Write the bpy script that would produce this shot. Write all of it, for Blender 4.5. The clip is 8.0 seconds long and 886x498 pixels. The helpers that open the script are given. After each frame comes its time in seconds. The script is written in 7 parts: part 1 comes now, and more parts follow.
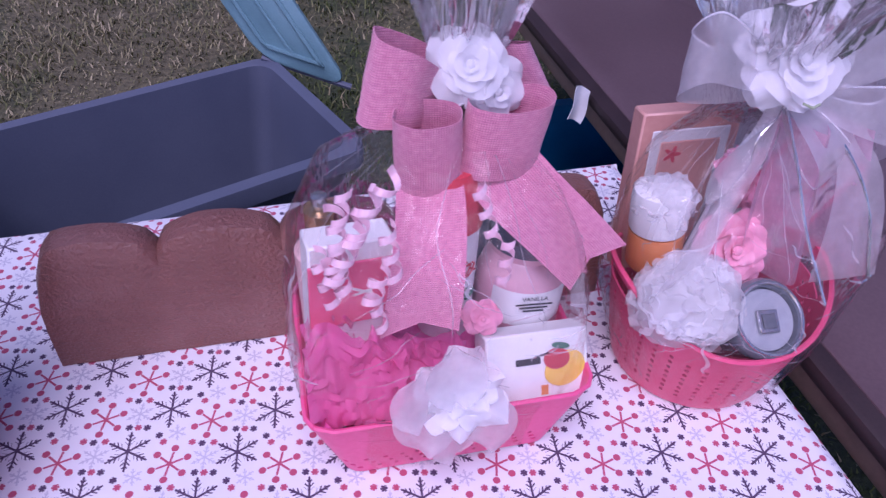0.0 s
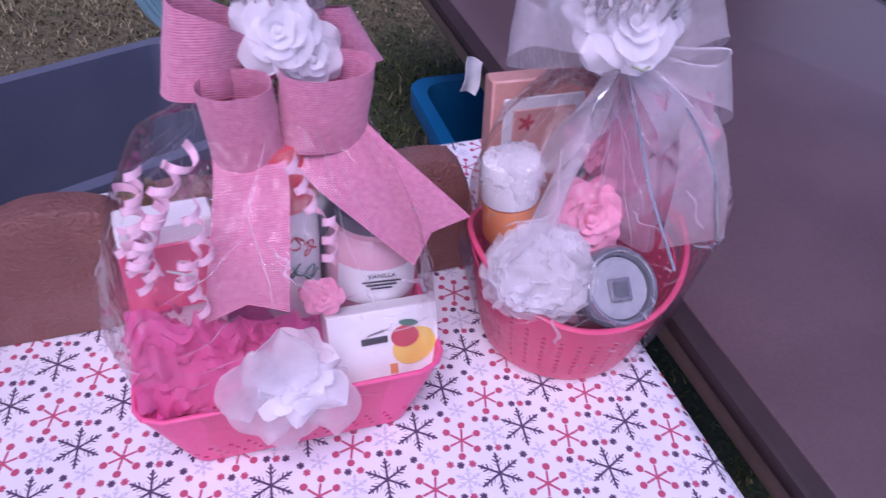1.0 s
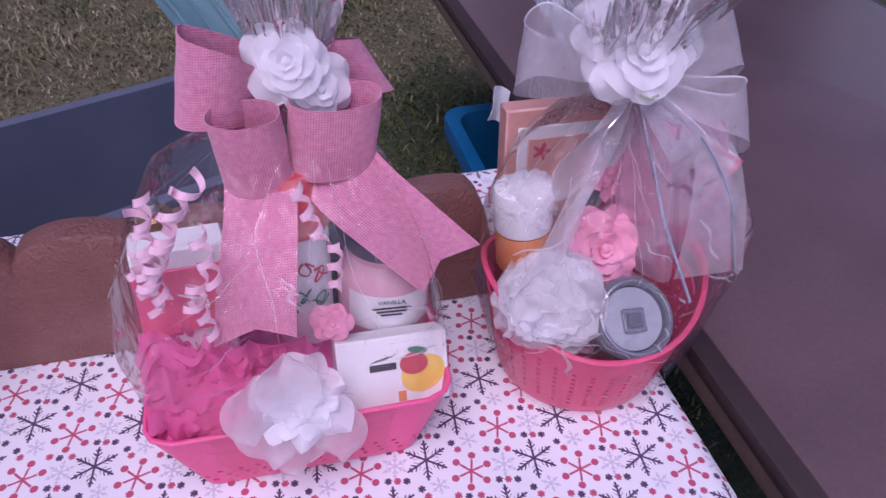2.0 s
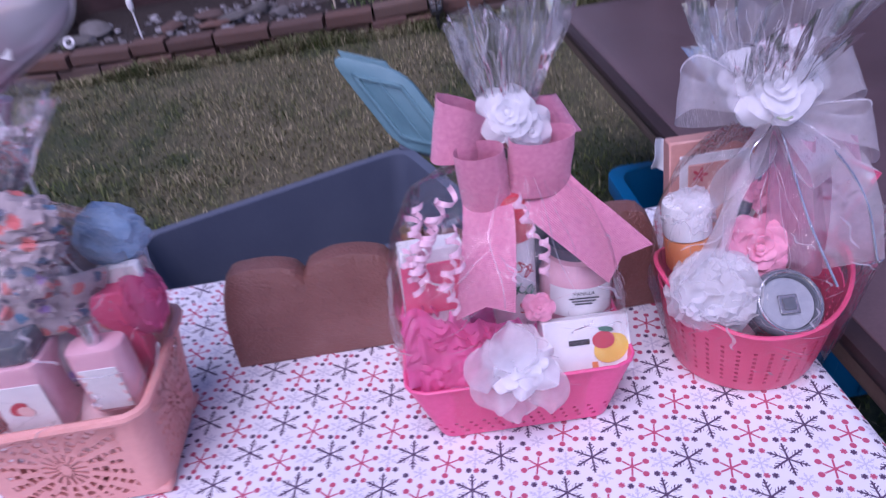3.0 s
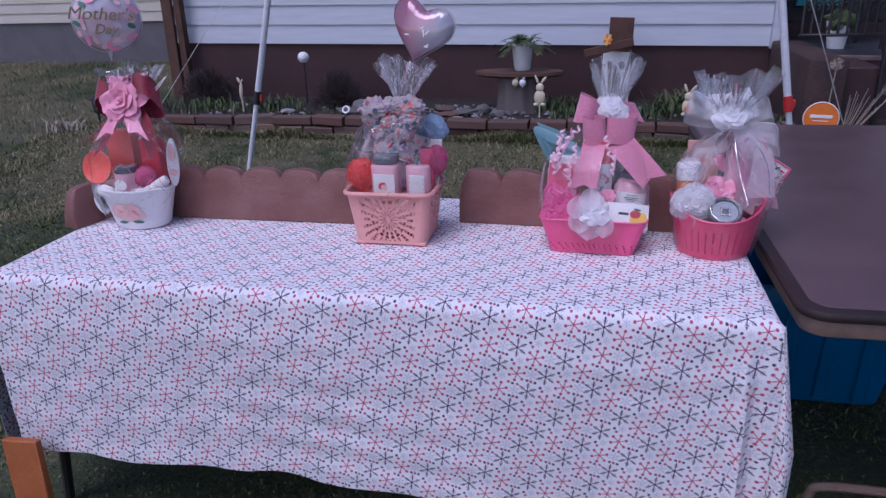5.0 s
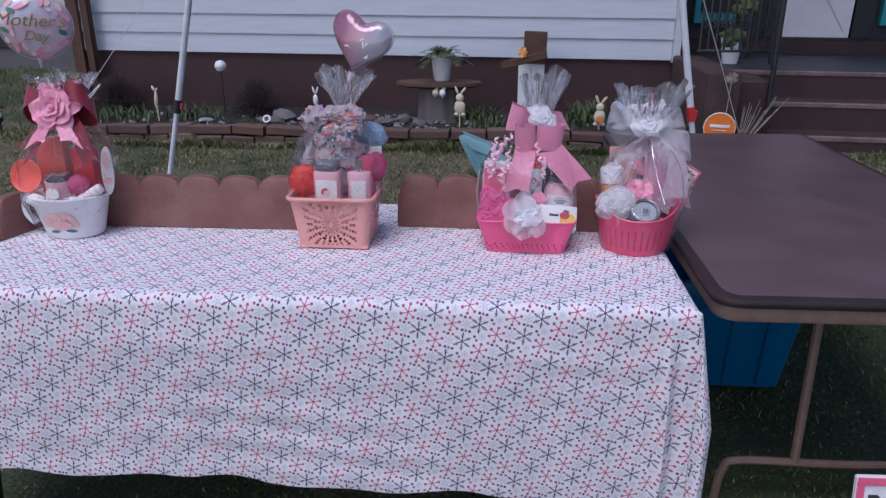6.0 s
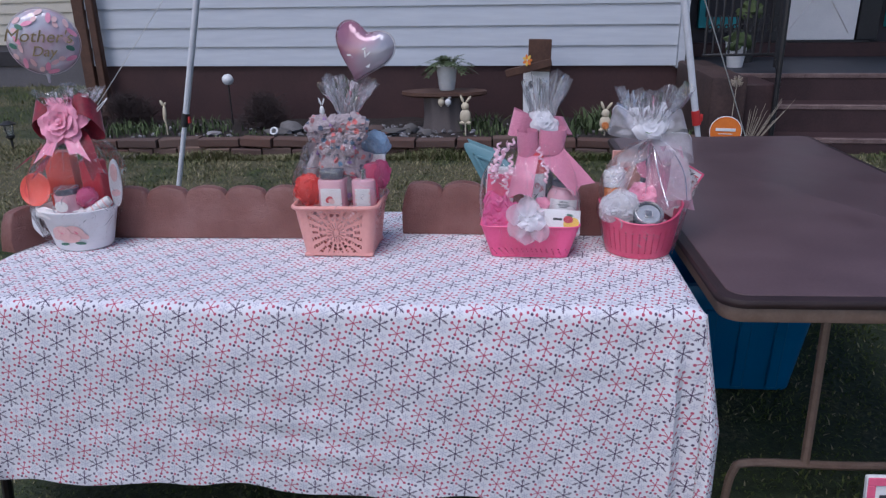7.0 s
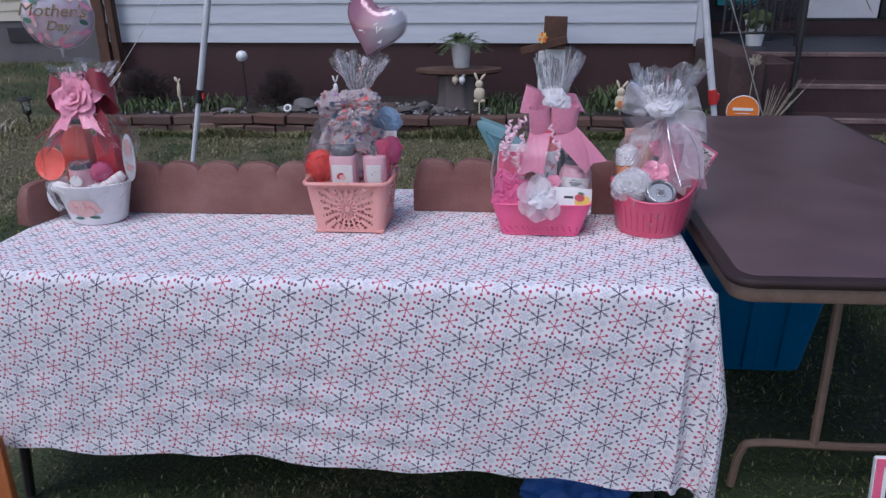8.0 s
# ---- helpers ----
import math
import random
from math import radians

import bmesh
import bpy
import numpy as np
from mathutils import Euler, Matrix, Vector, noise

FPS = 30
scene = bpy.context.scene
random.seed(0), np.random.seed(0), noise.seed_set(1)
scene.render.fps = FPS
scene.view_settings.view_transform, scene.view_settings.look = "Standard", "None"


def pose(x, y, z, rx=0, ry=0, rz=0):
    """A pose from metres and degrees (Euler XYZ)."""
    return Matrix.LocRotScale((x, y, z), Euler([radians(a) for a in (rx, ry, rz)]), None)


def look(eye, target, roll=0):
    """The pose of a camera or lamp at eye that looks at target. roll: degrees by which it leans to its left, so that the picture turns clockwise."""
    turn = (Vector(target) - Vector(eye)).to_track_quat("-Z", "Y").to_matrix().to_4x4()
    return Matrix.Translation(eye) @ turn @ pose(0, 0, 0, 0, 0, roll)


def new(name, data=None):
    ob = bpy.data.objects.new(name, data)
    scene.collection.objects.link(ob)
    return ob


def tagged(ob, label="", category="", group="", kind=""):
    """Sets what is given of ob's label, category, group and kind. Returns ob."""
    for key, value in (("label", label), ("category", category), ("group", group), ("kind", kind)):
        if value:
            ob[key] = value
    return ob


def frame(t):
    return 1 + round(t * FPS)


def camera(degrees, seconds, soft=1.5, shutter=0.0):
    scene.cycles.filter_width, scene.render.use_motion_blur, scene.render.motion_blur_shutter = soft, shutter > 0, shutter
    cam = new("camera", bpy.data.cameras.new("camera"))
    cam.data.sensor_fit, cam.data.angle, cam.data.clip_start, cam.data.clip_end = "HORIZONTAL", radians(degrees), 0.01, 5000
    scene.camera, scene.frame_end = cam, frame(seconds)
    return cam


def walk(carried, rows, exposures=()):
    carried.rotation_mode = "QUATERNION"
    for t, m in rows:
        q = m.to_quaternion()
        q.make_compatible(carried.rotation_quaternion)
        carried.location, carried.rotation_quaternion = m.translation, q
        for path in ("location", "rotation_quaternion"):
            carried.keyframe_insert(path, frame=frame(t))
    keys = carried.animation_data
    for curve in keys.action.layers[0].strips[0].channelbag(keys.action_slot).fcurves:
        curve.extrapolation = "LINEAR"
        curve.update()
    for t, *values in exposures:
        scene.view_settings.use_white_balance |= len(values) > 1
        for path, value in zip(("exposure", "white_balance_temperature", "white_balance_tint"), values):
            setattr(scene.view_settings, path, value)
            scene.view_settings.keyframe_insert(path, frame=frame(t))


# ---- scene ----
cam = camera(64.3, 8.0, soft=1.3, shutter=0.3)
PATH = [
    (0, (-0.5, -0.048, 1.342), (-0.131, 1.405, 0.018), 3.0),
    (0.5, (-0.436, -0.063, 1.332), (-0.105, 1.403, 0.013), 1.1),
    (1, (-0.395, -0.059, 1.33), (0.08, 1.325, -0.033), 4.2),
    (1.2, (-0.371, -0.058, 1.336), (0.111, 1.307, -0.044), 3.1),
    (2.3, (-0.36, -0.074, 1.331), (-0.121, 1.446, 0.053), -2.4),
    (2.5, (-0.355, -0.085, 1.334), (-0.21, 1.457, 0.069), -5.4),
    (2.7, (-0.391, -0.128, 1.344), (-0.302, 1.361, 0.011), -4.3),
    (3, (-0.439, -0.267, 1.394), (-0.479, 1.402, 0.293), -9.3),
    (3.3, (-0.508, -0.483, 1.377), (-0.682, 1.264, 0.419), -1.9),
    (3.5, (-0.514, -0.609, 1.392), (-0.664, 1.126, 0.409), 0.9),
    (3.6, (-0.518, -0.663, 1.412), (-0.738, 1.095, 0.484), -0.8),
    (4, (-0.452, -0.941, 1.407), (-0.895, 0.876, 0.696), -1.9),
    (4.5, (-0.355, -1.245, 1.408), (-0.783, 0.579, 0.708), -2.4),
    (4.7, (-0.339, -1.3, 1.395), (-0.829, 0.502, 0.679), -2.0),
    (5.8, (-0.372, -1.464, 1.417), (-0.64, 0.382, 0.695), -0.6),
    (6, (-0.389, -1.462, 1.411), (-0.621, 0.398, 0.712), -0.4),
    (6.2, (-0.381, -1.474, 1.412), (-0.655, 0.381, 0.717), -1.0),
    (6.5, (-0.4, -1.473, 1.41), (-0.58, 0.393, 0.713), 0.4),
    (7, (-0.374, -1.472, 1.404), (-0.634, 0.393, 0.732), -1.6),
    (7.5, (-0.37, -1.479, 1.404), (-0.611, 0.378, 0.701), -1.1),
    (8, (-0.365, -1.475, 1.399), (-0.662, 0.365, 0.673), -1.5),
]
walk(cam, [(t, look(eye, target, roll)) for t, eye, target, roll in PATH], exposures=((0, 0.20, 5350, 54), (1.2, 0.16, 5550, 53), (2.4, 0.02, 5700, 47), (3.2, 0.25, 5250, 46), (4.0, -0.06, 5200, 44), (4.6, -0.15, 5200, 38), (6, -0.02, 5500, 22), (8, -0.02, 5550, 18)))

# ---- light ----
world = bpy.data.worlds.new("sky")
world.use_nodes = True
scene.world = world
wn = world.node_tree.nodes
sky = wn.new("ShaderNodeTexSky")
sky.sky_type, sky.sun_disc = "NISHITA", False
sky.sun_elevation, sky.sun_rotation = radians(32), radians(205)
wn["Background"].inputs["Strength"].default_value = 0.102
world.node_tree.links.new(sky.outputs[0], wn["Background"].inputs["Color"])
sun = new("sun", bpy.data.lights.new("sun", "SUN"))
sun.data.energy, sun.data.angle, sun.data.color = 2.15, radians(38), (1.0, 0.95, 0.88)
sun.matrix_world = look((-0.8, -1.7, 5), (0, 0, 0.5))


# ---- node and mesh helpers ----
class Nodes:
    """A short way to write node trees."""

    def __init__(self, name):
        self.mat = bpy.data.materials.new(name)
        self.mat.use_nodes = True
        self.tree = self.mat.node_tree
        self.bsdf = self.tree.nodes["Principled BSDF"]

    def link(self, src, sock):
        if isinstance(src, (int, float, tuple)):
            sock.default_value = src
        else:
            self.tree.links.new(src, sock)

    def math(self, op, a, b=0.0, c=0.0):
        n = self.tree.nodes.new("ShaderNodeMath")
        n.operation = op
        for s, v in zip(n.inputs, (a, b, c)):
            self.link(v, s)
        return n.outputs[0]

    def coords(self, kind="Object", scale=(1, 1, 1)):
        tc = self.tree.nodes.new("ShaderNodeTexCoord")
        mp = self.tree.nodes.new("ShaderNodeMapping")
        mp.inputs["Scale"].default_value = scale
        self.tree.links.new(tc.outputs[kind], mp.inputs[0])
        return mp.outputs[0]

    def noise(self, vec, scale, detail=3.0, rough=0.55):
        n = self.tree.nodes.new("ShaderNodeTexNoise")
        n.inputs["Scale"].default_value, n.inputs["Detail"].default_value, n.inputs["Roughness"].default_value = scale, detail, rough
        self.tree.links.new(vec, n.inputs["Vector"])
        return n.outputs["Fac"]

    def wave(self, vec, scale, direction="X", distortion=0.0, profile="SIN"):
        n = self.tree.nodes.new("ShaderNodeTexWave")
        n.bands_direction, n.wave_profile = direction, profile
        n.inputs["Scale"].default_value, n.inputs["Distortion"].default_value = scale, distortion
        self.tree.links.new(vec, n.inputs["Vector"])
        return n.outputs["Fac"]

    def voronoi(self, vec, scale, feature="F1", out="Distance"):
        n = self.tree.nodes.new("ShaderNodeTexVoronoi")
        n.feature = feature
        n.inputs["Scale"].default_value = scale
        self.tree.links.new(vec, n.inputs["Vector"])
        return n.outputs[out]

    def ramp(self, fac, stops):
        n = self.tree.nodes.new("ShaderNodeValToRGB")
        while len(n.color_ramp.elements) < len(stops):
            n.color_ramp.elements.new(0.5)
        for e, (p, c) in zip(n.color_ramp.elements, stops):
            e.position, e.color = p, (*c, 1) if len(c) == 3 else c
        self.tree.links.new(fac, n.inputs[0])
        return n.outputs[0]

    def mix(self, fac, a, b, blend="MIX"):
        n = self.tree.nodes.new("ShaderNodeMix")
        n.data_type, n.blend_type = "RGBA", blend
        self.link(fac, n.inputs[0])
        for v, s in ((a, n.inputs[6]), (b, n.inputs[7])):
            self.link((*v, 1.0) if isinstance(v, tuple) and len(v) == 3 else v, s)
        return n.outputs[2]

    def bump(self, height, strength, distance=0.002):
        n = self.tree.nodes.new("ShaderNodeBump")
        n.inputs["Strength"].default_value, n.inputs["Distance"].default_value = strength, distance
        self.tree.links.new(height, n.inputs["Height"])
        self.tree.links.new(n.outputs[0], self.bsdf.inputs["Normal"])
        return n.outputs[0]

    def set(self, **kw):
        for k, v in kw.items():
            self.link((*v, 1.0) if isinstance(v, tuple) and len(v) == 3 else v, self.bsdf.inputs[k.replace("_", " ")])
        return self


def surface(name, dark, light, scale=30, rough=0.6, metal=0.0, fine=6.0, bump=0.25, distance=0.001, coat=0.0, sheen=0.0):
    """A surface that varies at two scales between two close colours, with fine relief."""
    n = Nodes(name)
    v = n.coords()
    big, small = n.noise(v, scale), n.noise(v, scale * fine, 4)
    both = n.math("ADD", n.math("MULTIPLY", big, 0.6), n.math("MULTIPLY", small, 0.4))
    n.set(Base_Color=n.ramp(both, ((0.36, dark), (0.64, light))), Metallic=metal)
    n.set(Roughness=n.math("ADD", rough - 0.08, n.math("MULTIPLY", big, 0.16)))
    if coat:
        n.set(Coat_Weight=coat)
    if sheen:
        n.set(Sheen_Weight=sheen)
    n.bump(small, bump, distance)
    return n.mat


def thin(name, colour, cover, gloss=0.0, rough=0.1, crinkle=0.0, scale=30.0, weave=0.0, stretch=0.35):
    """A see-through sheet: cover is how much of it is cloth, gloss how shiny the film is."""
    n = Nodes(name)
    t = n.tree
    t.nodes.remove(n.bsdf)
    out = t.nodes["Material Output"]
    clear = t.nodes.new("ShaderNodeBsdfTransparent")
    body = t.nodes.new("ShaderNodeBsdfDiffuse")
    body.inputs[0].default_value = (*colour, 1)
    behind = t.nodes.new("ShaderNodeBsdfTranslucent")
    behind.inputs[0].default_value = (*colour, 1)
    cloth = t.nodes.new("ShaderNodeMixShader")
    cloth.inputs[0].default_value = 0.45
    t.links.new(body.outputs[0], cloth.inputs[1])
    t.links.new(behind.outputs[0], cloth.inputs[2])
    first = t.nodes.new("ShaderNodeMixShader")
    v = n.coords()
    if weave:
        hole = n.math("MULTIPLY", n.wave(v, weave, "X", 0.4), n.wave(v, weave, "Z", 0.4))
        n.link(n.math("ADD", cover - 0.12, n.math("MULTIPLY", hole, 0.35)), first.inputs[0])
    else:
        n.link(n.math("ADD", cover * 0.7, n.math("MULTIPLY", n.noise(v, scale * 0.6, 4), cover * 0.6)), first.inputs[0])
    t.links.new(clear.outputs[0], first.inputs[1])
    t.links.new(cloth.outputs[0], first.inputs[2])
    last = first
    if gloss:
        shine = t.nodes.new("ShaderNodeBsdfGlossy")
        shine.inputs["Roughness"].default_value = rough
        fres = t.nodes.new("ShaderNodeFresnel")
        fres.inputs[0].default_value = 1.5
        bm_ = t.nodes.new("ShaderNodeBump")
        bm_.inputs["Strength"].default_value, bm_.inputs["Distance"].default_value = crinkle, 0.01
        t.links.new(n.noise(n.coords(scale=(1, 1, stretch)), scale, 3, 0.6), bm_.inputs["Height"])
        t.links.new(bm_.outputs[0], shine.inputs["Normal"])
        t.links.new(bm_.outputs[0], fres.inputs["Normal"])
        last = t.nodes.new("ShaderNodeMixShader")
        n.link(n.math("MULTIPLY", fres.outputs[0], gloss), last.inputs[0])
        t.links.new(first.outputs[0], last.inputs[1])
        t.links.new(shine.outputs[0], last.inputs[2])
    t.links.new(last.outputs[0], out.inputs[0])
    return n.mat


def mesh_of(name, bm, mat, smooth=True):
    me = bpy.data.meshes.new(name)
    bmesh.ops.recalc_face_normals(bm, faces=bm.faces)
    bm.to_mesh(me)
    bm.free()
    me.materials.append(mat)
    if smooth:
        me.shade_smooth()
        me.set_sharp_from_angle(angle=radians(40))
    return me


def part(name, bm, mat, parent=None, label="", at=None, smooth=True):
    """Links a bmesh as one mesh object, under a thing or a part where one is given."""
    ob = new(name, mesh_of(name, bm, mat, smooth) if isinstance(bm, bmesh.types.BMesh) else bm)
    if at is not None:
        ob.matrix_basis = at
    if parent:
        ob.parent = parent
    return tagged(ob, label)


def thing(name, label, category, at=None, group="", kind=""):
    ob = new(name)
    if at is not None:
        ob.matrix_basis = at
    return tagged(ob, label, category, group, kind)


def box(lo, hi, bevel=0.0, bm=None, turn=None, seg=1):
    """A box between two corners, its edges rounded, in bm or in a new bmesh."""
    b = bmesh.new()
    bmesh.ops.create_cube(b, size=1)
    lo, hi = Vector(lo), Vector(hi)
    for v in b.verts:
        v.co = Vector([(lo[i] + hi[i]) / 2 + v.co[i] * (hi[i] - lo[i]) for i in range(3)])
    if bevel:
        bmesh.ops.bevel(b, geom=b.edges[:], offset=bevel, segments=seg, affect="EDGES", profile=0.5)
    if turn is not None:
        b.transform(turn)
    return join(bm, b)


def join(bm, b):
    if bm is None:
        return b
    me = bpy.data.meshes.new("join")
    b.to_mesh(me)
    b.free()
    bm.from_mesh(me)
    bpy.data.meshes.remove(me)
    return bm


def lathe(profile, seg=32, sx=1.0, sy=1.0, bm=None, wobble=None):
    """A turned form from rows of (radius, height)."""
    b = bm or bmesh.new()
    rings = []
    for r, z in profile:
        ring = []
        for i in range(seg):
            a = math.tau * i / seg
            k = wobble(a, z) if wobble else 1.0
            ring.append(b.verts.new((r * k * sx * math.cos(a), r * k * sy * math.sin(a), z)))
        rings.append(ring)
    for a, c in zip(rings, rings[1:]):
        for i in range(seg):
            b.faces.new((a[i], a[(i + 1) % seg], c[(i + 1) % seg], c[i]))
    if profile[0][0] > 1e-4:
        b.faces.new(rings[0][::-1])
    if profile[-1][0] > 1e-4:
        b.faces.new(rings[-1])
    return b


def tube(points, radius, seg=8, bm=None, closed=False):
    """A round bar along a line of points; radius may be a function of 0..1."""
    b = bm or bmesh.new()
    pts = [Vector(p) for p in points]
    rings, side = [], None
    for i, p in enumerate(pts):
        d = (pts[min(i + 1, len(pts) - 1)] - pts[max(i - 1, 0)]).normalized()
        if side is None:
            side = d.orthogonal().normalized()
        side = (side - d * side.dot(d)).normalized()
        up = d.cross(side)
        r = radius(i / max(1, len(pts) - 1)) if callable(radius) else radius
        rings.append([b.verts.new(p + (side * math.cos(math.tau * k / seg) + up * math.sin(math.tau * k / seg)) * r) for k in range(seg)])
    for a, c in zip(rings, rings[1:]):
        for k in range(seg):
            b.faces.new((a[k], a[(k + 1) % seg], c[(k + 1) % seg], c[k]))
    b.faces.new(rings[0][::-1])
    b.faces.new(rings[-1])
    return b


def sheet(fn, nu, nv, bm=None, wrap=False, uv=None):
    """A surface from fn(u, v), u and v from 0 to 1; uv(u, v) gives its texture place."""
    b = bm or bmesh.new()
    lay = b.loops.layers.uv.verify() if uv else None
    vs = [[b.verts.new(fn(i / nu, j / nv)) for j in range(nv + 1)] for i in range(nu if wrap else nu + 1)]
    for i in range(nu):
        for j in range(nv):
            k = (i + 1) % len(vs)
            f = b.faces.new((vs[i][j], vs[k][j], vs[k][j + 1], vs[i][j + 1]))
            if uv:
                for loop, (a, c) in zip(f.loops, ((i, j), (i + 1, j), (i + 1, j + 1), (i, j + 1))):
                    loop[lay].uv = uv(a / nu, c / nv)
    return b


def solid(bm, t):
    """Gives an open sheet a thickness t."""
    bmesh.ops.recalc_face_normals(bm, faces=bm.faces)
    bmesh.ops.solidify(bm, geom=bm.faces[:], thickness=t)
    return bm


def bezier(pts, n=24):
    """Points of a smooth curve through the given points."""
    p = [Vector(q) for q in pts]
    p = [p[0] * 2 - p[1]] + p + [p[-1] * 2 - p[-2]]
    out = []
    for i in range(1, len(p) - 2):
        for k in range(n):
            t = k / n
            out.append(0.5 * (2 * p[i] + (p[i + 1] - p[i - 1]) * t + (2 * p[i - 1] - 5 * p[i] + 4 * p[i + 1] - p[i + 2]) * t * t + (3 * p[i] - p[i - 1] - 3 * p[i + 1] + p[i + 2]) * t ** 3))
    return out + [p[-2]]


def strip(points, width, bm=None, thick=0.0, across=None):
    """A flat band along a line of points. across: the direction of its width, or a function of 0..1."""
    pts = [Vector(p) for p in points]
    def fn(u, v):
        i = min(int(round(u * (len(pts) - 1))), len(pts) - 1)
        w = across(u) if callable(across) else Vector(across)
        k = width(u) if callable(width) else width
        return pts[i] + w.normalized() * (v - 0.5) * k
    b = sheet(fn, len(pts) - 1, 2)
    if thick:
        solid(b, thick)
    return join(bm, b)


def fuzz(x, y=0.0, z=0.0):
    return noise.noise(Vector((x, y, z)))

# ---- materials ----
def lawn_material(name, blade):
    n = Nodes(name)
    v = n.coords()
    patch, mid, fine = n.noise(v, 1.1, 4), n.noise(v, 5.0, 3), n.noise(v, 60, 4)
    mixf = n.math("ADD", n.math("MULTIPLY", patch, 0.55), n.math("ADD", n.math("MULTIPLY", mid, 0.3), n.math("MULTIPLY", fine, 0.15)))
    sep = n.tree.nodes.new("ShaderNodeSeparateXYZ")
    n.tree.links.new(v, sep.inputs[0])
    # More straw farther off also paints the far lawn brighter, the near darker.
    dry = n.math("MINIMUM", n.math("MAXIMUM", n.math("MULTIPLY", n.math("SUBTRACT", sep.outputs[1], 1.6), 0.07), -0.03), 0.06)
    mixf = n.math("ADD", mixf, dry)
    if blade:
        rnd = n.tree.nodes.new("ShaderNodeNewGeometry").outputs["Random Per Island"]
        green = n.ramp(rnd, ((0.0, (0.030, 0.048, 0.008)), (0.6, (0.070, 0.098, 0.018)), (0.90, (0.115, 0.130, 0.034)), (0.96, (0.27, 0.235, 0.125))))
        straw = n.ramp(rnd, ((0.0, (0.075, 0.085, 0.024)), (0.55, (0.20, 0.185, 0.085)), (1.0, (0.38, 0.33, 0.20))))
    else:
        green = n.ramp(fine, ((0.3, (0.016, 0.024, 0.008)), (0.7, (0.042, 0.058, 0.018))))
        straw = n.ramp(fine, ((0.3, (0.045, 0.042, 0.02)), (0.7, (0.13, 0.115, 0.06))))
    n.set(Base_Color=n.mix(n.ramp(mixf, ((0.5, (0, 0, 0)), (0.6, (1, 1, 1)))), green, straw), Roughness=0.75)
    if not blade:
        n.bump(fine, 0.6, 0.02)
    return n.mat


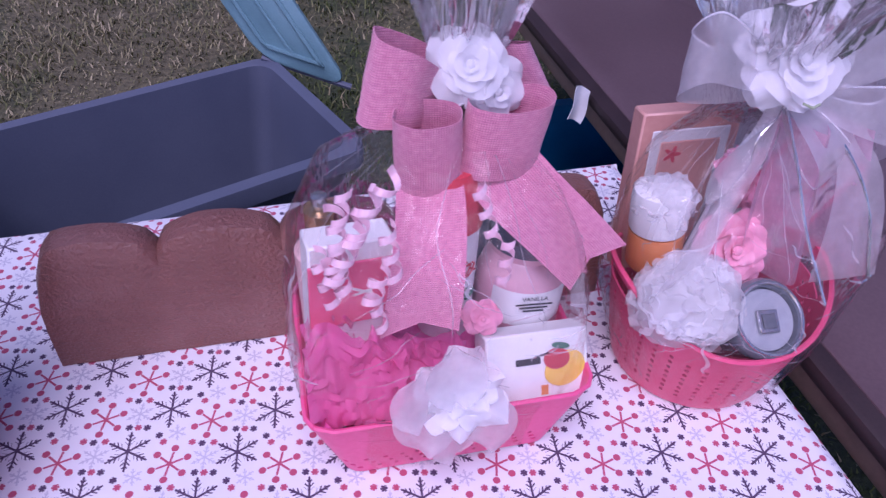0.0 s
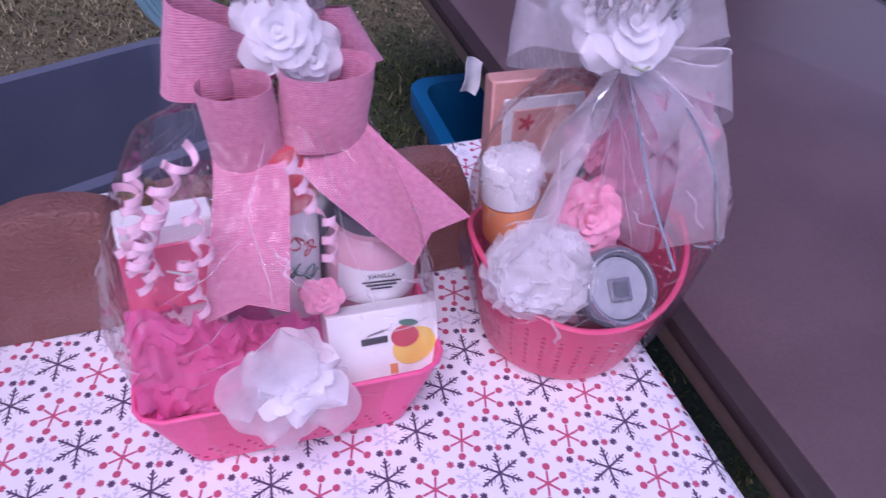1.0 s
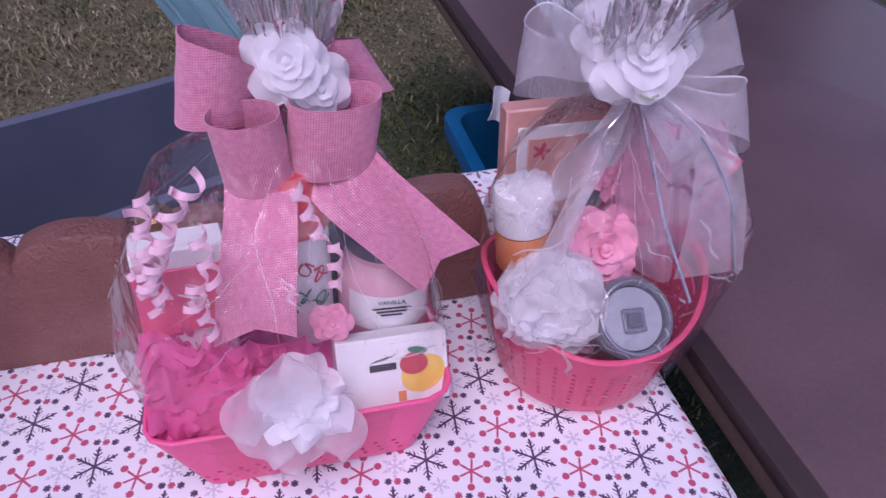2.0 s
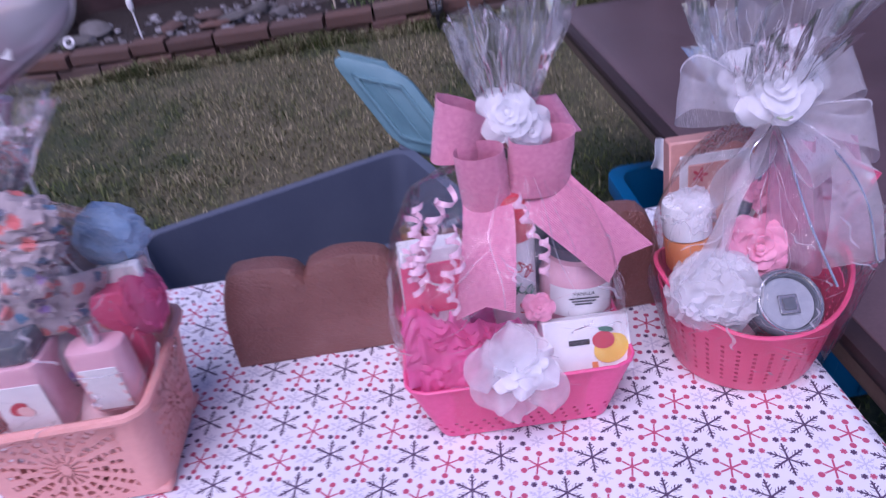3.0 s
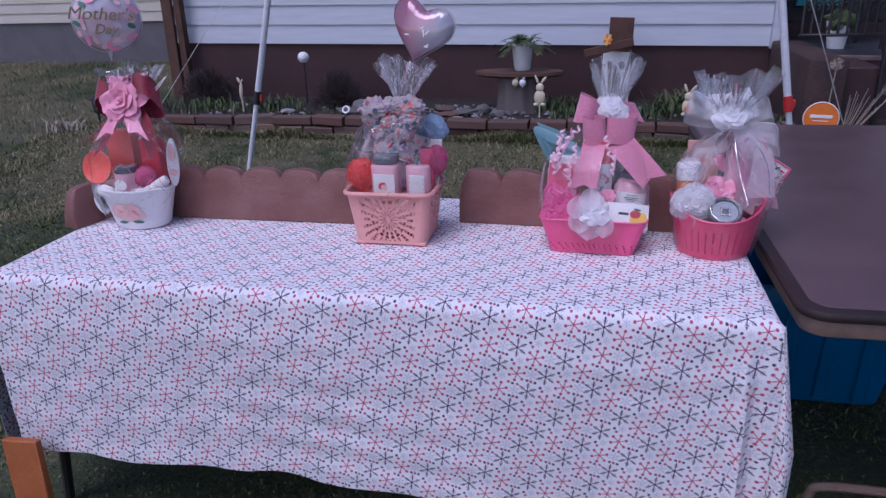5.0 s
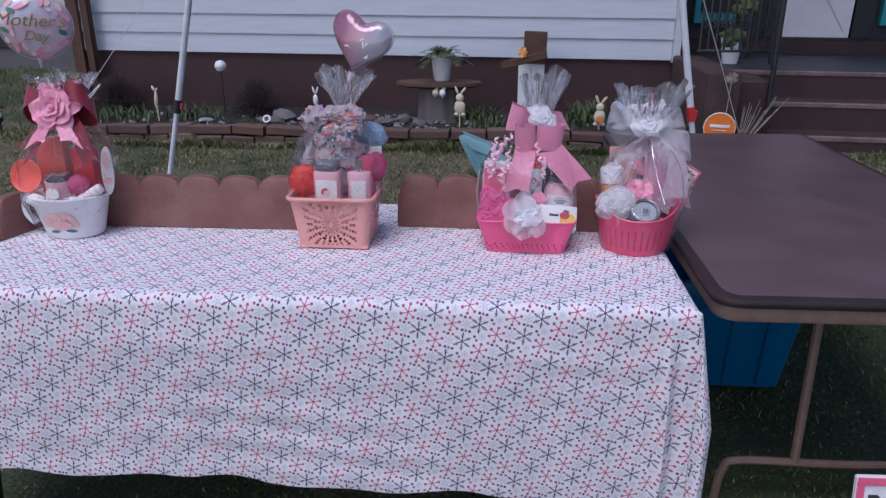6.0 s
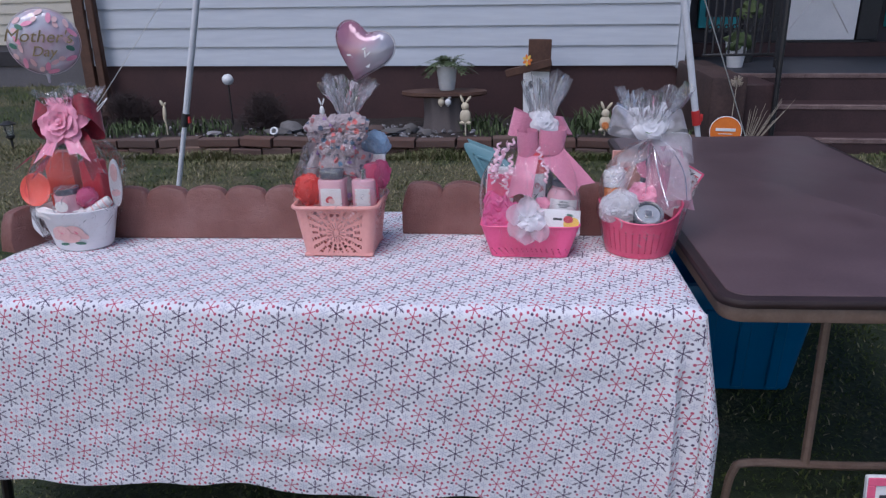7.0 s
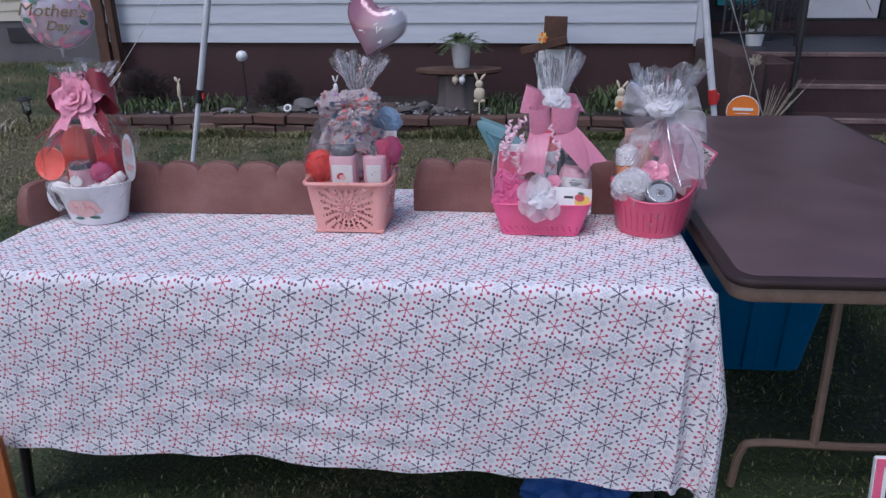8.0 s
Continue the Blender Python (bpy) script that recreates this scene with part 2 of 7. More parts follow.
def cloth_material():
    """White cotton printed with red, dark and grey snowflakes; the texture place is in metres on the cloth."""
    n = Nodes("printed_cotton")
    tc = n.tree.nodes.new("ShaderNodeTexCoord").outputs["UV"]
    sep = n.tree.nodes.new("ShaderNodeSeparateXYZ")
    n.tree.links.new(tc, sep.inputs[0])

    LATTICE, ORIGIN = ((0.1007, -0.0234), (0.0391, 0.0405)), (-0.2743, 0.3098)

    def flake(ox, oy, radius, turn, barb, width, tips=0.0):
        """A mask of six-armed flakes on the print's slanted lattice, set off from its origin by ox, oy."""
        (ax, ay), (bx, by) = LATTICE
        det = ax * by - ay * bx
        x, y = n.math("SUBTRACT", sep.outputs[0], ORIGIN[0] + ox), n.math("SUBTRACT", sep.outputs[1], ORIGIN[1] + oy)
        i = n.math("ROUND", n.math("ADD", n.math("MULTIPLY", x, by / det), n.math("MULTIPLY", y, -bx / det)))
        j = n.math("ROUND", n.math("ADD", n.math("MULTIPLY", y, ax / det), n.math("MULTIPLY", x, -ay / det)))
        lx = n.math("SUBTRACT", x, n.math("ADD", n.math("MULTIPLY", i, ax), n.math("MULTIPLY", j, bx)))
        ly = n.math("SUBTRACT", y, n.math("ADD", n.math("MULTIPLY", i, ay), n.math("MULTIPLY", j, by)))
        r = n.math("SQRT", n.math("ADD", n.math("MULTIPLY", lx, lx), n.math("MULTIPLY", ly, ly)))
        a = n.math("ADD", n.math("ARCTAN2", ly, lx), math.pi * 3 + turn)
        a = n.math("SUBTRACT", n.math("FLOORED_MODULO", a, math.pi / 3), math.pi / 6)
        x, y = n.math("MULTIPLY", r, n.math("COSINE", a)), n.math("ABSOLUTE", n.math("MULTIPLY", r, n.math("SINE", a)))
        arm = n.math("MULTIPLY", n.math("LESS_THAN", y, width), n.math("LESS_THAN", x, radius))
        if tips:
            far = n.math("SUBTRACT", x, tips)
            blot = n.math("LESS_THAN", n.math("ADD", n.math("MULTIPLY", far, far), n.math("MULTIPLY", y, y)), 0.0036 ** 2)
            return n.math("MAXIMUM", arm, blot)
        if not barb:
            return arm
        step = radius * barb
        ribs = n.math("LESS_THAN", n.math("FLOORED_MODULO", n.math("SUBTRACT", x, y), step), step * 0.40)
        near = n.math("LESS_THAN", y, n.math("MULTIPLY", n.math("SUBTRACT", radius * 1.12, x), 0.55))
        near = n.math("MULTIPLY", near, n.math("LESS_THAN", y, radius * 0.22))
        near = n.math("MULTIPLY", near, n.math("GREATER_THAN", n.math("SUBTRACT", x, y), radius * 0.30))
        return n.math("MAXIMUM", arm, n.math("MULTIPLY", ribs, near))

    weave = n.math("ADD", n.wave(n.coords("UV"), 420, "X", 0.3), n.wave(n.coords("UV"), 420, "Y", 0.3))
    tone = n.noise(n.coords("UV"), 9, 3)
    col = n.ramp(tone, ((0.3, (0.71, 0.69, 0.72)), (0.7, (0.79, 0.77, 0.79))))
    red, dark, grey = (0.47, 0.075, 0.14), (0.075, 0.040, 0.090), (0.53, 0.51, 0.59)
    layers = ((grey, flake(-0.030, 0.001, 0.0125, 0.2, 0.33, 0.0007)), (grey, flake(0.006, -0.029, 0.009, 0.0, 0.4, 0.0007)),
              (red, flake(0.0385, -0.022, 0.0125, 0.3, 0, 0.0011, 0.0168)), (dark, flake(0.0, 0.0, 0.0205, 0.12, 0.24, 0.0011)),
              (dark, flake(0.0281, 0.0121, 0.0036, 0.0, 0, 0.0011)),
              (red, flake(0.0591, -0.0026, 0.0036, 0.1, 0, 0.0011)),
              (dark, flake(0.1172, 0.0, 0.0036, 0.2, 0, 0.0011)),
              (red, flake(0.0323, 0.0037, 0.0036, 0.3, 0, 0.0011)),
              (dark, flake(0.1004, 0.0039, 0.0036, 0.4, 0, 0.0011)),
              (red, flake(0.0793, -0.0073, 0.0036, 0.5, 0, 0.0011)),
              (dark, flake(0.0682, -0.0059, 0.0036, 0.6, 0, 0.0011)),
              (red, flake(0.1088, 0.002, 0.0036, 0.7, 0, 0.0011)))
    for c, m in layers:
        col = n.mix(m, col, c)
    n.set(Base_Color=col, Roughness=0.85, Sheen_Weight=0.15)
    n.bump(weave, 0.12, 0.0004)
    return n.mat


def terracotta():
    n = Nodes("red_concrete")
    v = n.coords()
    big, mid, fine = n.noise(v, 7, 4), n.noise(v, 40, 4), n.noise(v, 260, 3)
    col = n.ramp(big, ((0.3, (0.165, 0.066, 0.054)), (0.5, (0.205, 0.088, 0.072)), (0.68, (0.250, 0.122, 0.105))))
    col = n.mix(n.ramp(fine, ((0.62, (0, 0, 0)), (0.72, (0.35, 0.35, 0.35)))), col, (0.11, 0.05, 0.04))
    n.set(Base_Color=col, Roughness=0.36)
    n.bump(n.math("ADD", mid, n.math("MULTIPLY", fine, 0.6)), 0.8, 0.005)
    return n.mat


def stone_mix(name, stops, scale=40):
    """Pieces that differ one from another, with grain of their own."""
    n = Nodes(name)
    rnd = n.tree.nodes.new("ShaderNodeObjectInfo").outputs["Random"]
    isl = n.tree.nodes.new("ShaderNodeNewGeometry").outputs["Random Per Island"]
    v = n.coords()
    grain = n.noise(v, scale, 4)
    pick = n.math("FRACT", n.math("ADD", rnd, isl))
    col = n.mix(n.ramp(grain, ((0.35, (0, 0, 0)), (0.7, (0.5, 0.5, 0.5)))), n.ramp(pick, stops), (0.09, 0.075, 0.07))
    n.set(Base_Color=col, Roughness=0.85)
    n.bump(grain, 0.4, 0.004)
    return n.mat


def siding_material():
    n = Nodes("painted_siding")
    v = n.coords(scale=(0.6, 1, 6))
    n.set(Base_Color=n.ramp(n.noise(v, 5, 4), ((0.3, (0.50, 0.53, 0.58)), (0.7, (0.57, 0.60, 0.645)))), Roughness=0.5)
    n.bump(n.noise(n.coords(scale=(0.2, 1, 5)), 50, 3), 0.15, 0.002)
    return n.mat


def foil_material(name, base, blush):
    """Printed balloon film: soft clouds of colour under a mirror-like coat."""
    n = Nodes(name)
    v = n.coords()
    n.set(Base_Color=n.mix(n.ramp(n.noise(v, 11, 2), ((0.42, (0, 0, 0)), (0.62, (1, 1, 1)))), base, blush), Roughness=0.22, Metallic=0.12, Coat_Weight=0.6)
    n.bump(n.noise(v, 24, 2), 0.25, 0.008)
    return n.mat


def burlap_material():
    n = Nodes("pink_burlap")
    v = n.coords("UV")
    wx, wy = n.wave(v, 150, "X", 0.9), n.wave(v, 150, "Y", 0.9)
    w = n.math("MULTIPLY", wx, wy)
    col = n.ramp(n.noise(v, 200, 3), ((0.3, (0.70, 0.23, 0.36)), (0.7, (0.86, 0.38, 0.50))))
    n.set(Base_Color=n.mix(n.ramp(w, ((0.02, (0.55, 0.55, 0.55)), (0.20, (0, 0, 0)))), col, (0.58, 0.16, 0.27)), Roughness=0.8, Sheen_Weight=0.3)
    n.bump(w, 0.7, 0.0012)
    return n.mat


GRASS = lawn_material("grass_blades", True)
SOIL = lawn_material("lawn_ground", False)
CLOTH = cloth_material()
CONCRETE = terracotta()
PAVER = stone_mix("garden_bricks", ((0.0, (0.075, 0.036, 0.028)), (0.35, (0.13, 0.060, 0.042)), (0.7, (0.085, 0.050, 0.042)), (1.0, (0.16, 0.095, 0.070))))
ROCK = stone_mix("garden_stones", ((0.0, (0.10, 0.095, 0.09)), (0.4, (0.18, 0.17, 0.17)), (0.75, (0.26, 0.25, 0.26)), (1.0, (0.42, 0.41, 0.42))), 25)
MULCH = surface("dark_mulch", (0.014, 0.010, 0.009), (0.040, 0.027, 0.022), 22, 0.9, bump=0.8, distance=0.02)
FOUNDATION = surface("brown_foundation_paint", (0.042, 0.018, 0.018), (0.060, 0.027, 0.026), 4, 0.75, fine=20, bump=0.3, distance=0.004)
SIDING = siding_material()
TAN_SIDING = surface("cream_siding", (0.50, 0.46, 0.38), (0.58, 0.54, 0.46), 3, 0.6, fine=15, bump=0.1)
STEP_PAINT = surface("brown_step_paint", (0.030, 0.013, 0.014), (0.052, 0.025, 0.026), 7, 0.7, fine=12, bump=0.35, distance=0.003)
STEP_EDGE = surface("worn_step_edge", (0.10, 0.062, 0.058), (0.20, 0.14, 0.13), 12, 0.8, fine=8, bump=0.3, distance=0.002)
PORCH_GREY = surface("grey_porch_paint", (0.022, 0.024, 0.032), (0.036, 0.039, 0.050), 6, 0.6, fine=12, bump=0.2)
CHEEK = surface("scuffed_brown_render", (0.030, 0.015, 0.014), (0.066, 0.036, 0.030), 5, 0.8, fine=9, bump=0.5, distance=0.004)
BROWN_WOOD = surface("brown_stained_wood", (0.055, 0.024, 0.015), (0.105, 0.05, 0.03), 9, 0.7, fine=10, bump=0.4, distance=0.002)
TABLE_VINYL = surface("brown_table_vinyl", (0.088, 0.054, 0.058), (0.120, 0.076, 0.081), 5, 0.40, fine=40, bump=0.10, distance=0.0006)
EDGE_DARK = surface("dark_edge_shade", (0.020, 0.010, 0.010), (0.034, 0.018, 0.018), 12, 0.5, fine=20, bump=0.1)
TAN_METAL = surface("tan_enamelled_steel", (0.16, 0.105, 0.078), (0.21, 0.145, 0.11), 25, 0.42, fine=6, bump=0.1)
DARK_METAL = surface("dark_enamelled_steel", (0.018, 0.015, 0.015), (0.035, 0.03, 0.03), 30, 0.4, fine=6, bump=0.1)
GREY_PLASTIC = surface("grey_tote_plastic", (0.080, 0.096, 0.140), (0.10, 0.118, 0.165), 6, 0.5, fine=40, bump=0.1)
TEAL_PLASTIC = surface("teal_lid_plastic", (0.12, 0.25, 0.28), (0.16, 0.31, 0.34), 8, 0.42, fine=30, bump=0.15)
BLUE_PLASTIC = surface("blue_tote_plastic", (0.0, 0.105, 0.25), (0.002, 0.135, 0.31), 6, 0.36, fine=40, bump=0.08)
BLUE_BAG = surface("blue_bag_cloth", (0.01, 0.06, 0.24), (0.02, 0.09, 0.33), 14, 0.6, fine=10, bump=0.4, distance=0.004)
POLE_WHITE = surface("white_enamelled_pole", (0.56, 0.57, 0.60), (0.68, 0.69, 0.72), 14, 0.35, fine=8, bump=0.08)
BLACK_PLASTIC = surface("black_plastic", (0.012, 0.012, 0.013), (0.028, 0.028, 0.03), 40, 0.45)
RED_PLASTIC = surface("red_plastic", (0.45, 0.02, 0.02), (0.55, 0.04, 0.035), 40, 0.45)
IRON = surface("black_iron_paint", (0.010, 0.010, 0.012), (0.022, 0.022, 0.025), 50, 0.4)
DOOR_WHITE = surface("white_door_paint", (0.68, 0.68, 0.70), (0.76, 0.76, 0.77), 6, 0.4, fine=20, bump=0.08)
TEAL_PAINT = surface("teal_shutter_paint", (0.02, 0.26, 0.28), (0.035, 0.34, 0.36), 8, 0.5)
# Near-black base colour holds the shade of the deep porch.
DARK_WALL = surface("dark_recess_shade", (0.014, 0.012, 0.016), (0.026, 0.023, 0.029), 5, 0.6)
WHITE_PAINT = surface("white_paint", (0.72, 0.72, 0.72), (0.80, 0.80, 0.79), 30, 0.5)
CREAM_PAINT = surface("cream_painted_wood", (0.55, 0.47, 0.33), (0.66, 0.58, 0.43), 40, 0.6)
ORANGE_PAINT = surface("orange_sign_paint", (0.72, 0.17, 0.02), (0.80, 0.22, 0.03), 20, 0.4)
ORANGE_WOOD = surface("orange_stained_wood", (0.28, 0.075, 0.018), (0.40, 0.12, 0.03), 12, 0.55, fine=9, bump=0.3)
LEAF = stone_mix("fern_leaves", ((0.0, (0.026, 0.052, 0.011)), (0.5, (0.052, 0.092, 0.020)), (1.0, (0.10, 0.145, 0.045))), 60)
TWIG = surface("bare_twigs", (0.030, 0.019, 0.019), (0.062, 0.042, 0.038), 30, 0.8)
STRAW = surface("dry_stalks", (0.30, 0.25, 0.19), (0.46, 0.40, 0.32), 40, 0.8)
CERAMIC = surface("white_ceramic", (0.66, 0.67, 0.67), (0.76, 0.77, 0.77), 25, 0.3, coat=0.3)

# ---- ground ----
def ground_z(x, y):
    """The lawn: level under the tables, then a gentle bank up to the house."""
    rise = 0.107 * min(max(y - 0.6, 0.0), 2.9) + 0.045 * min(max(y - 3.5, 0.0), 6.0)
    return rise + (0.016 * fuzz(x * 0.7, y * 0.7, 3.1) - 0.010 if -14 < x < 14 and -8 < y < 14 else 0.0)


b = bmesh.new()
xs = sorted({*np.linspace(-14, 14, 57).tolist(), -300, -60, 60, 300})
ys = sorted({*np.linspace(-8, 14, 45).tolist(), -300, -60, 60, 300})
gv = [[b.verts.new((x, y, ground_z(x, y))) for y in ys] for x in xs]
for i in range(len(xs) - 1):
    for j in range(len(ys) - 1):
        b.faces.new((gv[i][j], gv[i + 1][j], gv[i + 1][j + 1], gv[i][j + 1]))
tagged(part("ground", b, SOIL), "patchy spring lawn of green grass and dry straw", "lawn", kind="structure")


def blades(name, count, x0, x1, y0, y1, h0, h1, label, seed, skip=None):
    """Short bent grass blades scattered over a stretch of ground, in one mesh."""
    rng = np.random.default_rng(seed)
    px, py = rng.uniform(x0, x1, count), rng.uniform(y0, y1, count)
    verts, faces = [], []
    for x, y, h, a, lean, w in zip(px, py, rng.uniform(h0, h1, count), rng.uniform(0, math.tau, count), rng.uniform(0.3, 1.4, count), rng.uniform(0.0018, 0.0038, count)):
        if skip and skip(x, y):
            continue
        h *= 0.55 + 0.9 * max(0.0, fuzz(x * 2.3, y * 2.3, 8.0) + 0.35)
        z, k = ground_z(x, y) - 0.004, len(verts)
        cx, sy_, dx, dy = math.cos(a) * w, math.sin(a) * w, -math.sin(a) * h * lean, math.cos(a) * h * lean
        verts += [(x - cx, y - sy_, z), (x + cx, y + sy_, z), (x + cx * 0.8 + dx * 0.4, y + sy_ * 0.8 + dy * 0.4, z + h * 0.6), (x - cx * 0.8 + dx * 0.4, y - sy_ * 0.8 + dy * 0.4, z + h * 0.6), (x + dx, y + dy, z + h * 0.85)]
        faces += [(k, k + 1, k + 2, k + 3), (k + 3, k + 2, k + 4)]
    me = bpy.data.meshes.new(name)
    me.from_pydata(verts, [], faces)
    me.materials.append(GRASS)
    return tagged(new(name, me), label, "grass", kind="stuff")


blades("lawn_grass", 100000, -4.9, 2.4, 0.7, 3.9, 0.014, 0.036, "short green and straw-coloured lawn grass behind the table", 4)
blades("edge_grass", 9000, -4.2, 0.8, 3.46, 3.57, 0.03, 0.085, "longer grass tufts at the foot of the brick edging", 14)
blades("lawn_grass", 26000, -2.6, 2.0, -0.5, 0.75, 0.010, 0.028, "short shaded lawn grass under the tables", 5)
blades("lawn_grass", 26000, -10, -4.3, 1.0, 9, 0.03, 0.07, "lawn grass beside the house", 6)

# ---- house ----
WALL_Y, SILL, LAP = 4.8, 0.85, 0.166
LEAN = Matrix.Translation((-1.75, WALL_Y, SILL)) @ pose(0, 0, 0, 0, 0.75, 0) @ Matrix.Translation((1.75, -WALL_Y, -SILL))
house = thing("house", "single-storey house with pale blue-grey lap siding over a brown painted foundation", "house", LEAN, kind="structure")
part("foundation", box((-4.54, WALL_Y + 0.02, -0.1), (0.78, WALL_Y + 0.3, SILL)), FOUNDATION, house, "dark brown painted foundation")
def lap_board(x0, x1, z, y, h=LAP):
    b = bmesh.new()
    p = [(y + 0.035, z - 0.004), (y - 0.004, z), (y - 0.004, z + 0.006), (y + 0.012, z + h + 0.006), (y + 0.05, z + h + 0.006)]
    rows = [[b.verts.new((x, yy, zz)) for yy, zz in p] for x in (x0, x1)]
    for k in range(5):
        b.faces.new((rows[0][k], rows[1][k], rows[1][(k + 1) % 5], rows[0][(k + 1) % 5]))
    b.faces.new(rows[0])
    b.faces.new(rows[1][::-1])
    return b
siding = part("wall", box((-4.54, WALL_Y + 0.04, SILL), (0.78, WALL_Y + 0.3, 3.3)), SIDING, house)
for i in range(14):
    part("siding_board", lap_board(-4.47, 0.76, SILL + i * LAP, WALL_Y), SIDING, siding)
part("corner_board", box((0.76, WALL_Y - 0.03, SILL - 0.02), (0.83, WALL_Y + 0.3, 3.3), 0.006), SIDING, house)
part("corner_board", box((-4.58, WALL_Y - 0.03, 0.1), (-4.47, WALL_Y + 0.3, 3.3), 0.006), BROWN_WOOD, house, "dark brown corner board")
part("roof", box((-4.9, WALL_Y - 0.45, 3.3), (5.2, WALL_Y + 6, 3.44), 0.01), BROWN_WOOD, house)
part("downspout", box((-4.39, WALL_Y - 0.12, 0.55), (-4.31, WALL_Y - 0.05, 3.3), 0.012), BROWN_WOOD, house, "brown downspout")
part("spout_elbow", tube([(-4.35, WALL_Y - 0.085, 0.58), (-4.34, WALL_Y - 0.11, 0.48), (-4.25, WALL_Y - 0.30, 0.41)], 0.042, 8), BROWN_WOOD, house, "brown downspout elbow")
# porch
BACK = 5.9
part("porch_wall", box((0.83, BACK, 0.1), (5.2, BACK + 0.2, 3.3)), DARK_WALL, house, "porch wall, its colour darkened for the porch shade")
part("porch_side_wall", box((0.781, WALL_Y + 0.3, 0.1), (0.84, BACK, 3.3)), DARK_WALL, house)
part("porch_floor", box((0.79, 4.20, 0.1), (5.2, BACK, 0.832), 0.006), STEP_PAINT, house)
part("porch_mat", box((0.86, 4.25, 0.8325), (5.2, BACK - 0.14, 0.840), 0.002), PORCH_GREY, house, "dark grey porch floor covering")
part("threshold_step", box((0.86, BACK - 0.135, 0.8325), (5.2, BACK, 0.965), 0.006), STEP_PAINT, house, "dark brown threshold step")
for y, z in ((3.92, 0.649), (3.64, 0.461), (3.36, 0.275)):
    st = part("step", box((1.24, y, 0.05), (4.4, y + 0.276, z), 0.006), STEP_PAINT, house)
    part("nosing", box((1.241, y - 0.006, z - 0.028), (4.399, y + 0.045, z + 0.003), 0.003), STEP_EDGE, st)
part("nosing", box((1.10, 4.193, 0.812), (5.2, 4.24, 0.843), 0.003), STEP_EDGE, house)
cheek = box((0.77, 3.50, 0.05), (1.00, WALL_Y - 0.035, 0.895), 0.02, seg=2)
for v in cheek.verts:
    v.co += Vector((0.008 * fuzz(v.co.x * 3, v.co.y * 3, v.co.z * 3), 0.008 * fuzz(v.co.z * 4, v.co.x * 3), 0.006 * fuzz(v.co.y * 5, v.co.x * 6)))
part("stair_side", box((1.003, 3.66, 0.05), (1.237, 4.198, 0.828), 0.008), STEP_PAINT, house, "dark brown painted block beside the steps")
part("cheek_wall", cheek, CHEEK, house, "weathered brown block wall beside the steps")
door = part("door", box((1.90, BACK - 0.045, 0.985), (2.55, BACK, 2.98), 0.004), DOOR_WHITE, house, "white panelled front door with a crossbuck")
for a, c in (((1.95, 1.05), (2.50, 1.88)), ((2.50, 1.05), (1.95, 1.88))):
    part("crossbuck", tube([(a[0], BACK - 0.05, a[1]), (c[0], BACK - 0.05, c[1])], 0.018, 4), DOOR_WHITE, door)
part("door_sill", box((1.80, BACK - 0.10, 0.966), (2.66, BACK - 0.046, 0.984), 0.003), IRON, house)
part("door_frame", box((1.80, BACK - 0.06, 0.985), (1.89, BACK, 3.08), 0.004), IRON, house, "dark door frame")
part("door_frame", box((2.56, BACK - 0.06, 0.985), (2.74, BACK, 3.08), 0.004), IRON, house, "dark door frame")
for x in (1.12, 2.80, 3.5):
    w = part("window", box((x, BACK - 0.06, 1.10), (x + 0.5, BACK, 2.6), 0.004), TEAL_PAINT, house, "teal-framed panel beside the door")
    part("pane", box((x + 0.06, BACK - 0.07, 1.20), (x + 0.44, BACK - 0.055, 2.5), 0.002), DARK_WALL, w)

# ---- tables ----
TX, TY, TZ = -1.87, 0.772, 0.74
SQUARE = pose(0, 0, 0, 0, 0, 2.1)
table = thing("folding_table", "long folding table hidden under a printed tablecloth", "table", SQUARE)
part("tabletop", box((TX + 0.004, 0.004, 0.69), (-0.004, TY - 0.004, 0.733), 0.006), WHITE_PAINT, table)
for x in (-1.76, -0.12):
    for y in (0.06, TY - 0.06):
        part("leg", tube([(x, y, 0.69), (x - 0.09 if x < -1 else x + 0.04, y, 0.0)], 0.014), DARK_METAL, table)
    part("leg_brace", tube([(x, 0.06, 0.3), (x, TY - 0.06, 0.3)], 0.01), DARK_METAL, table)


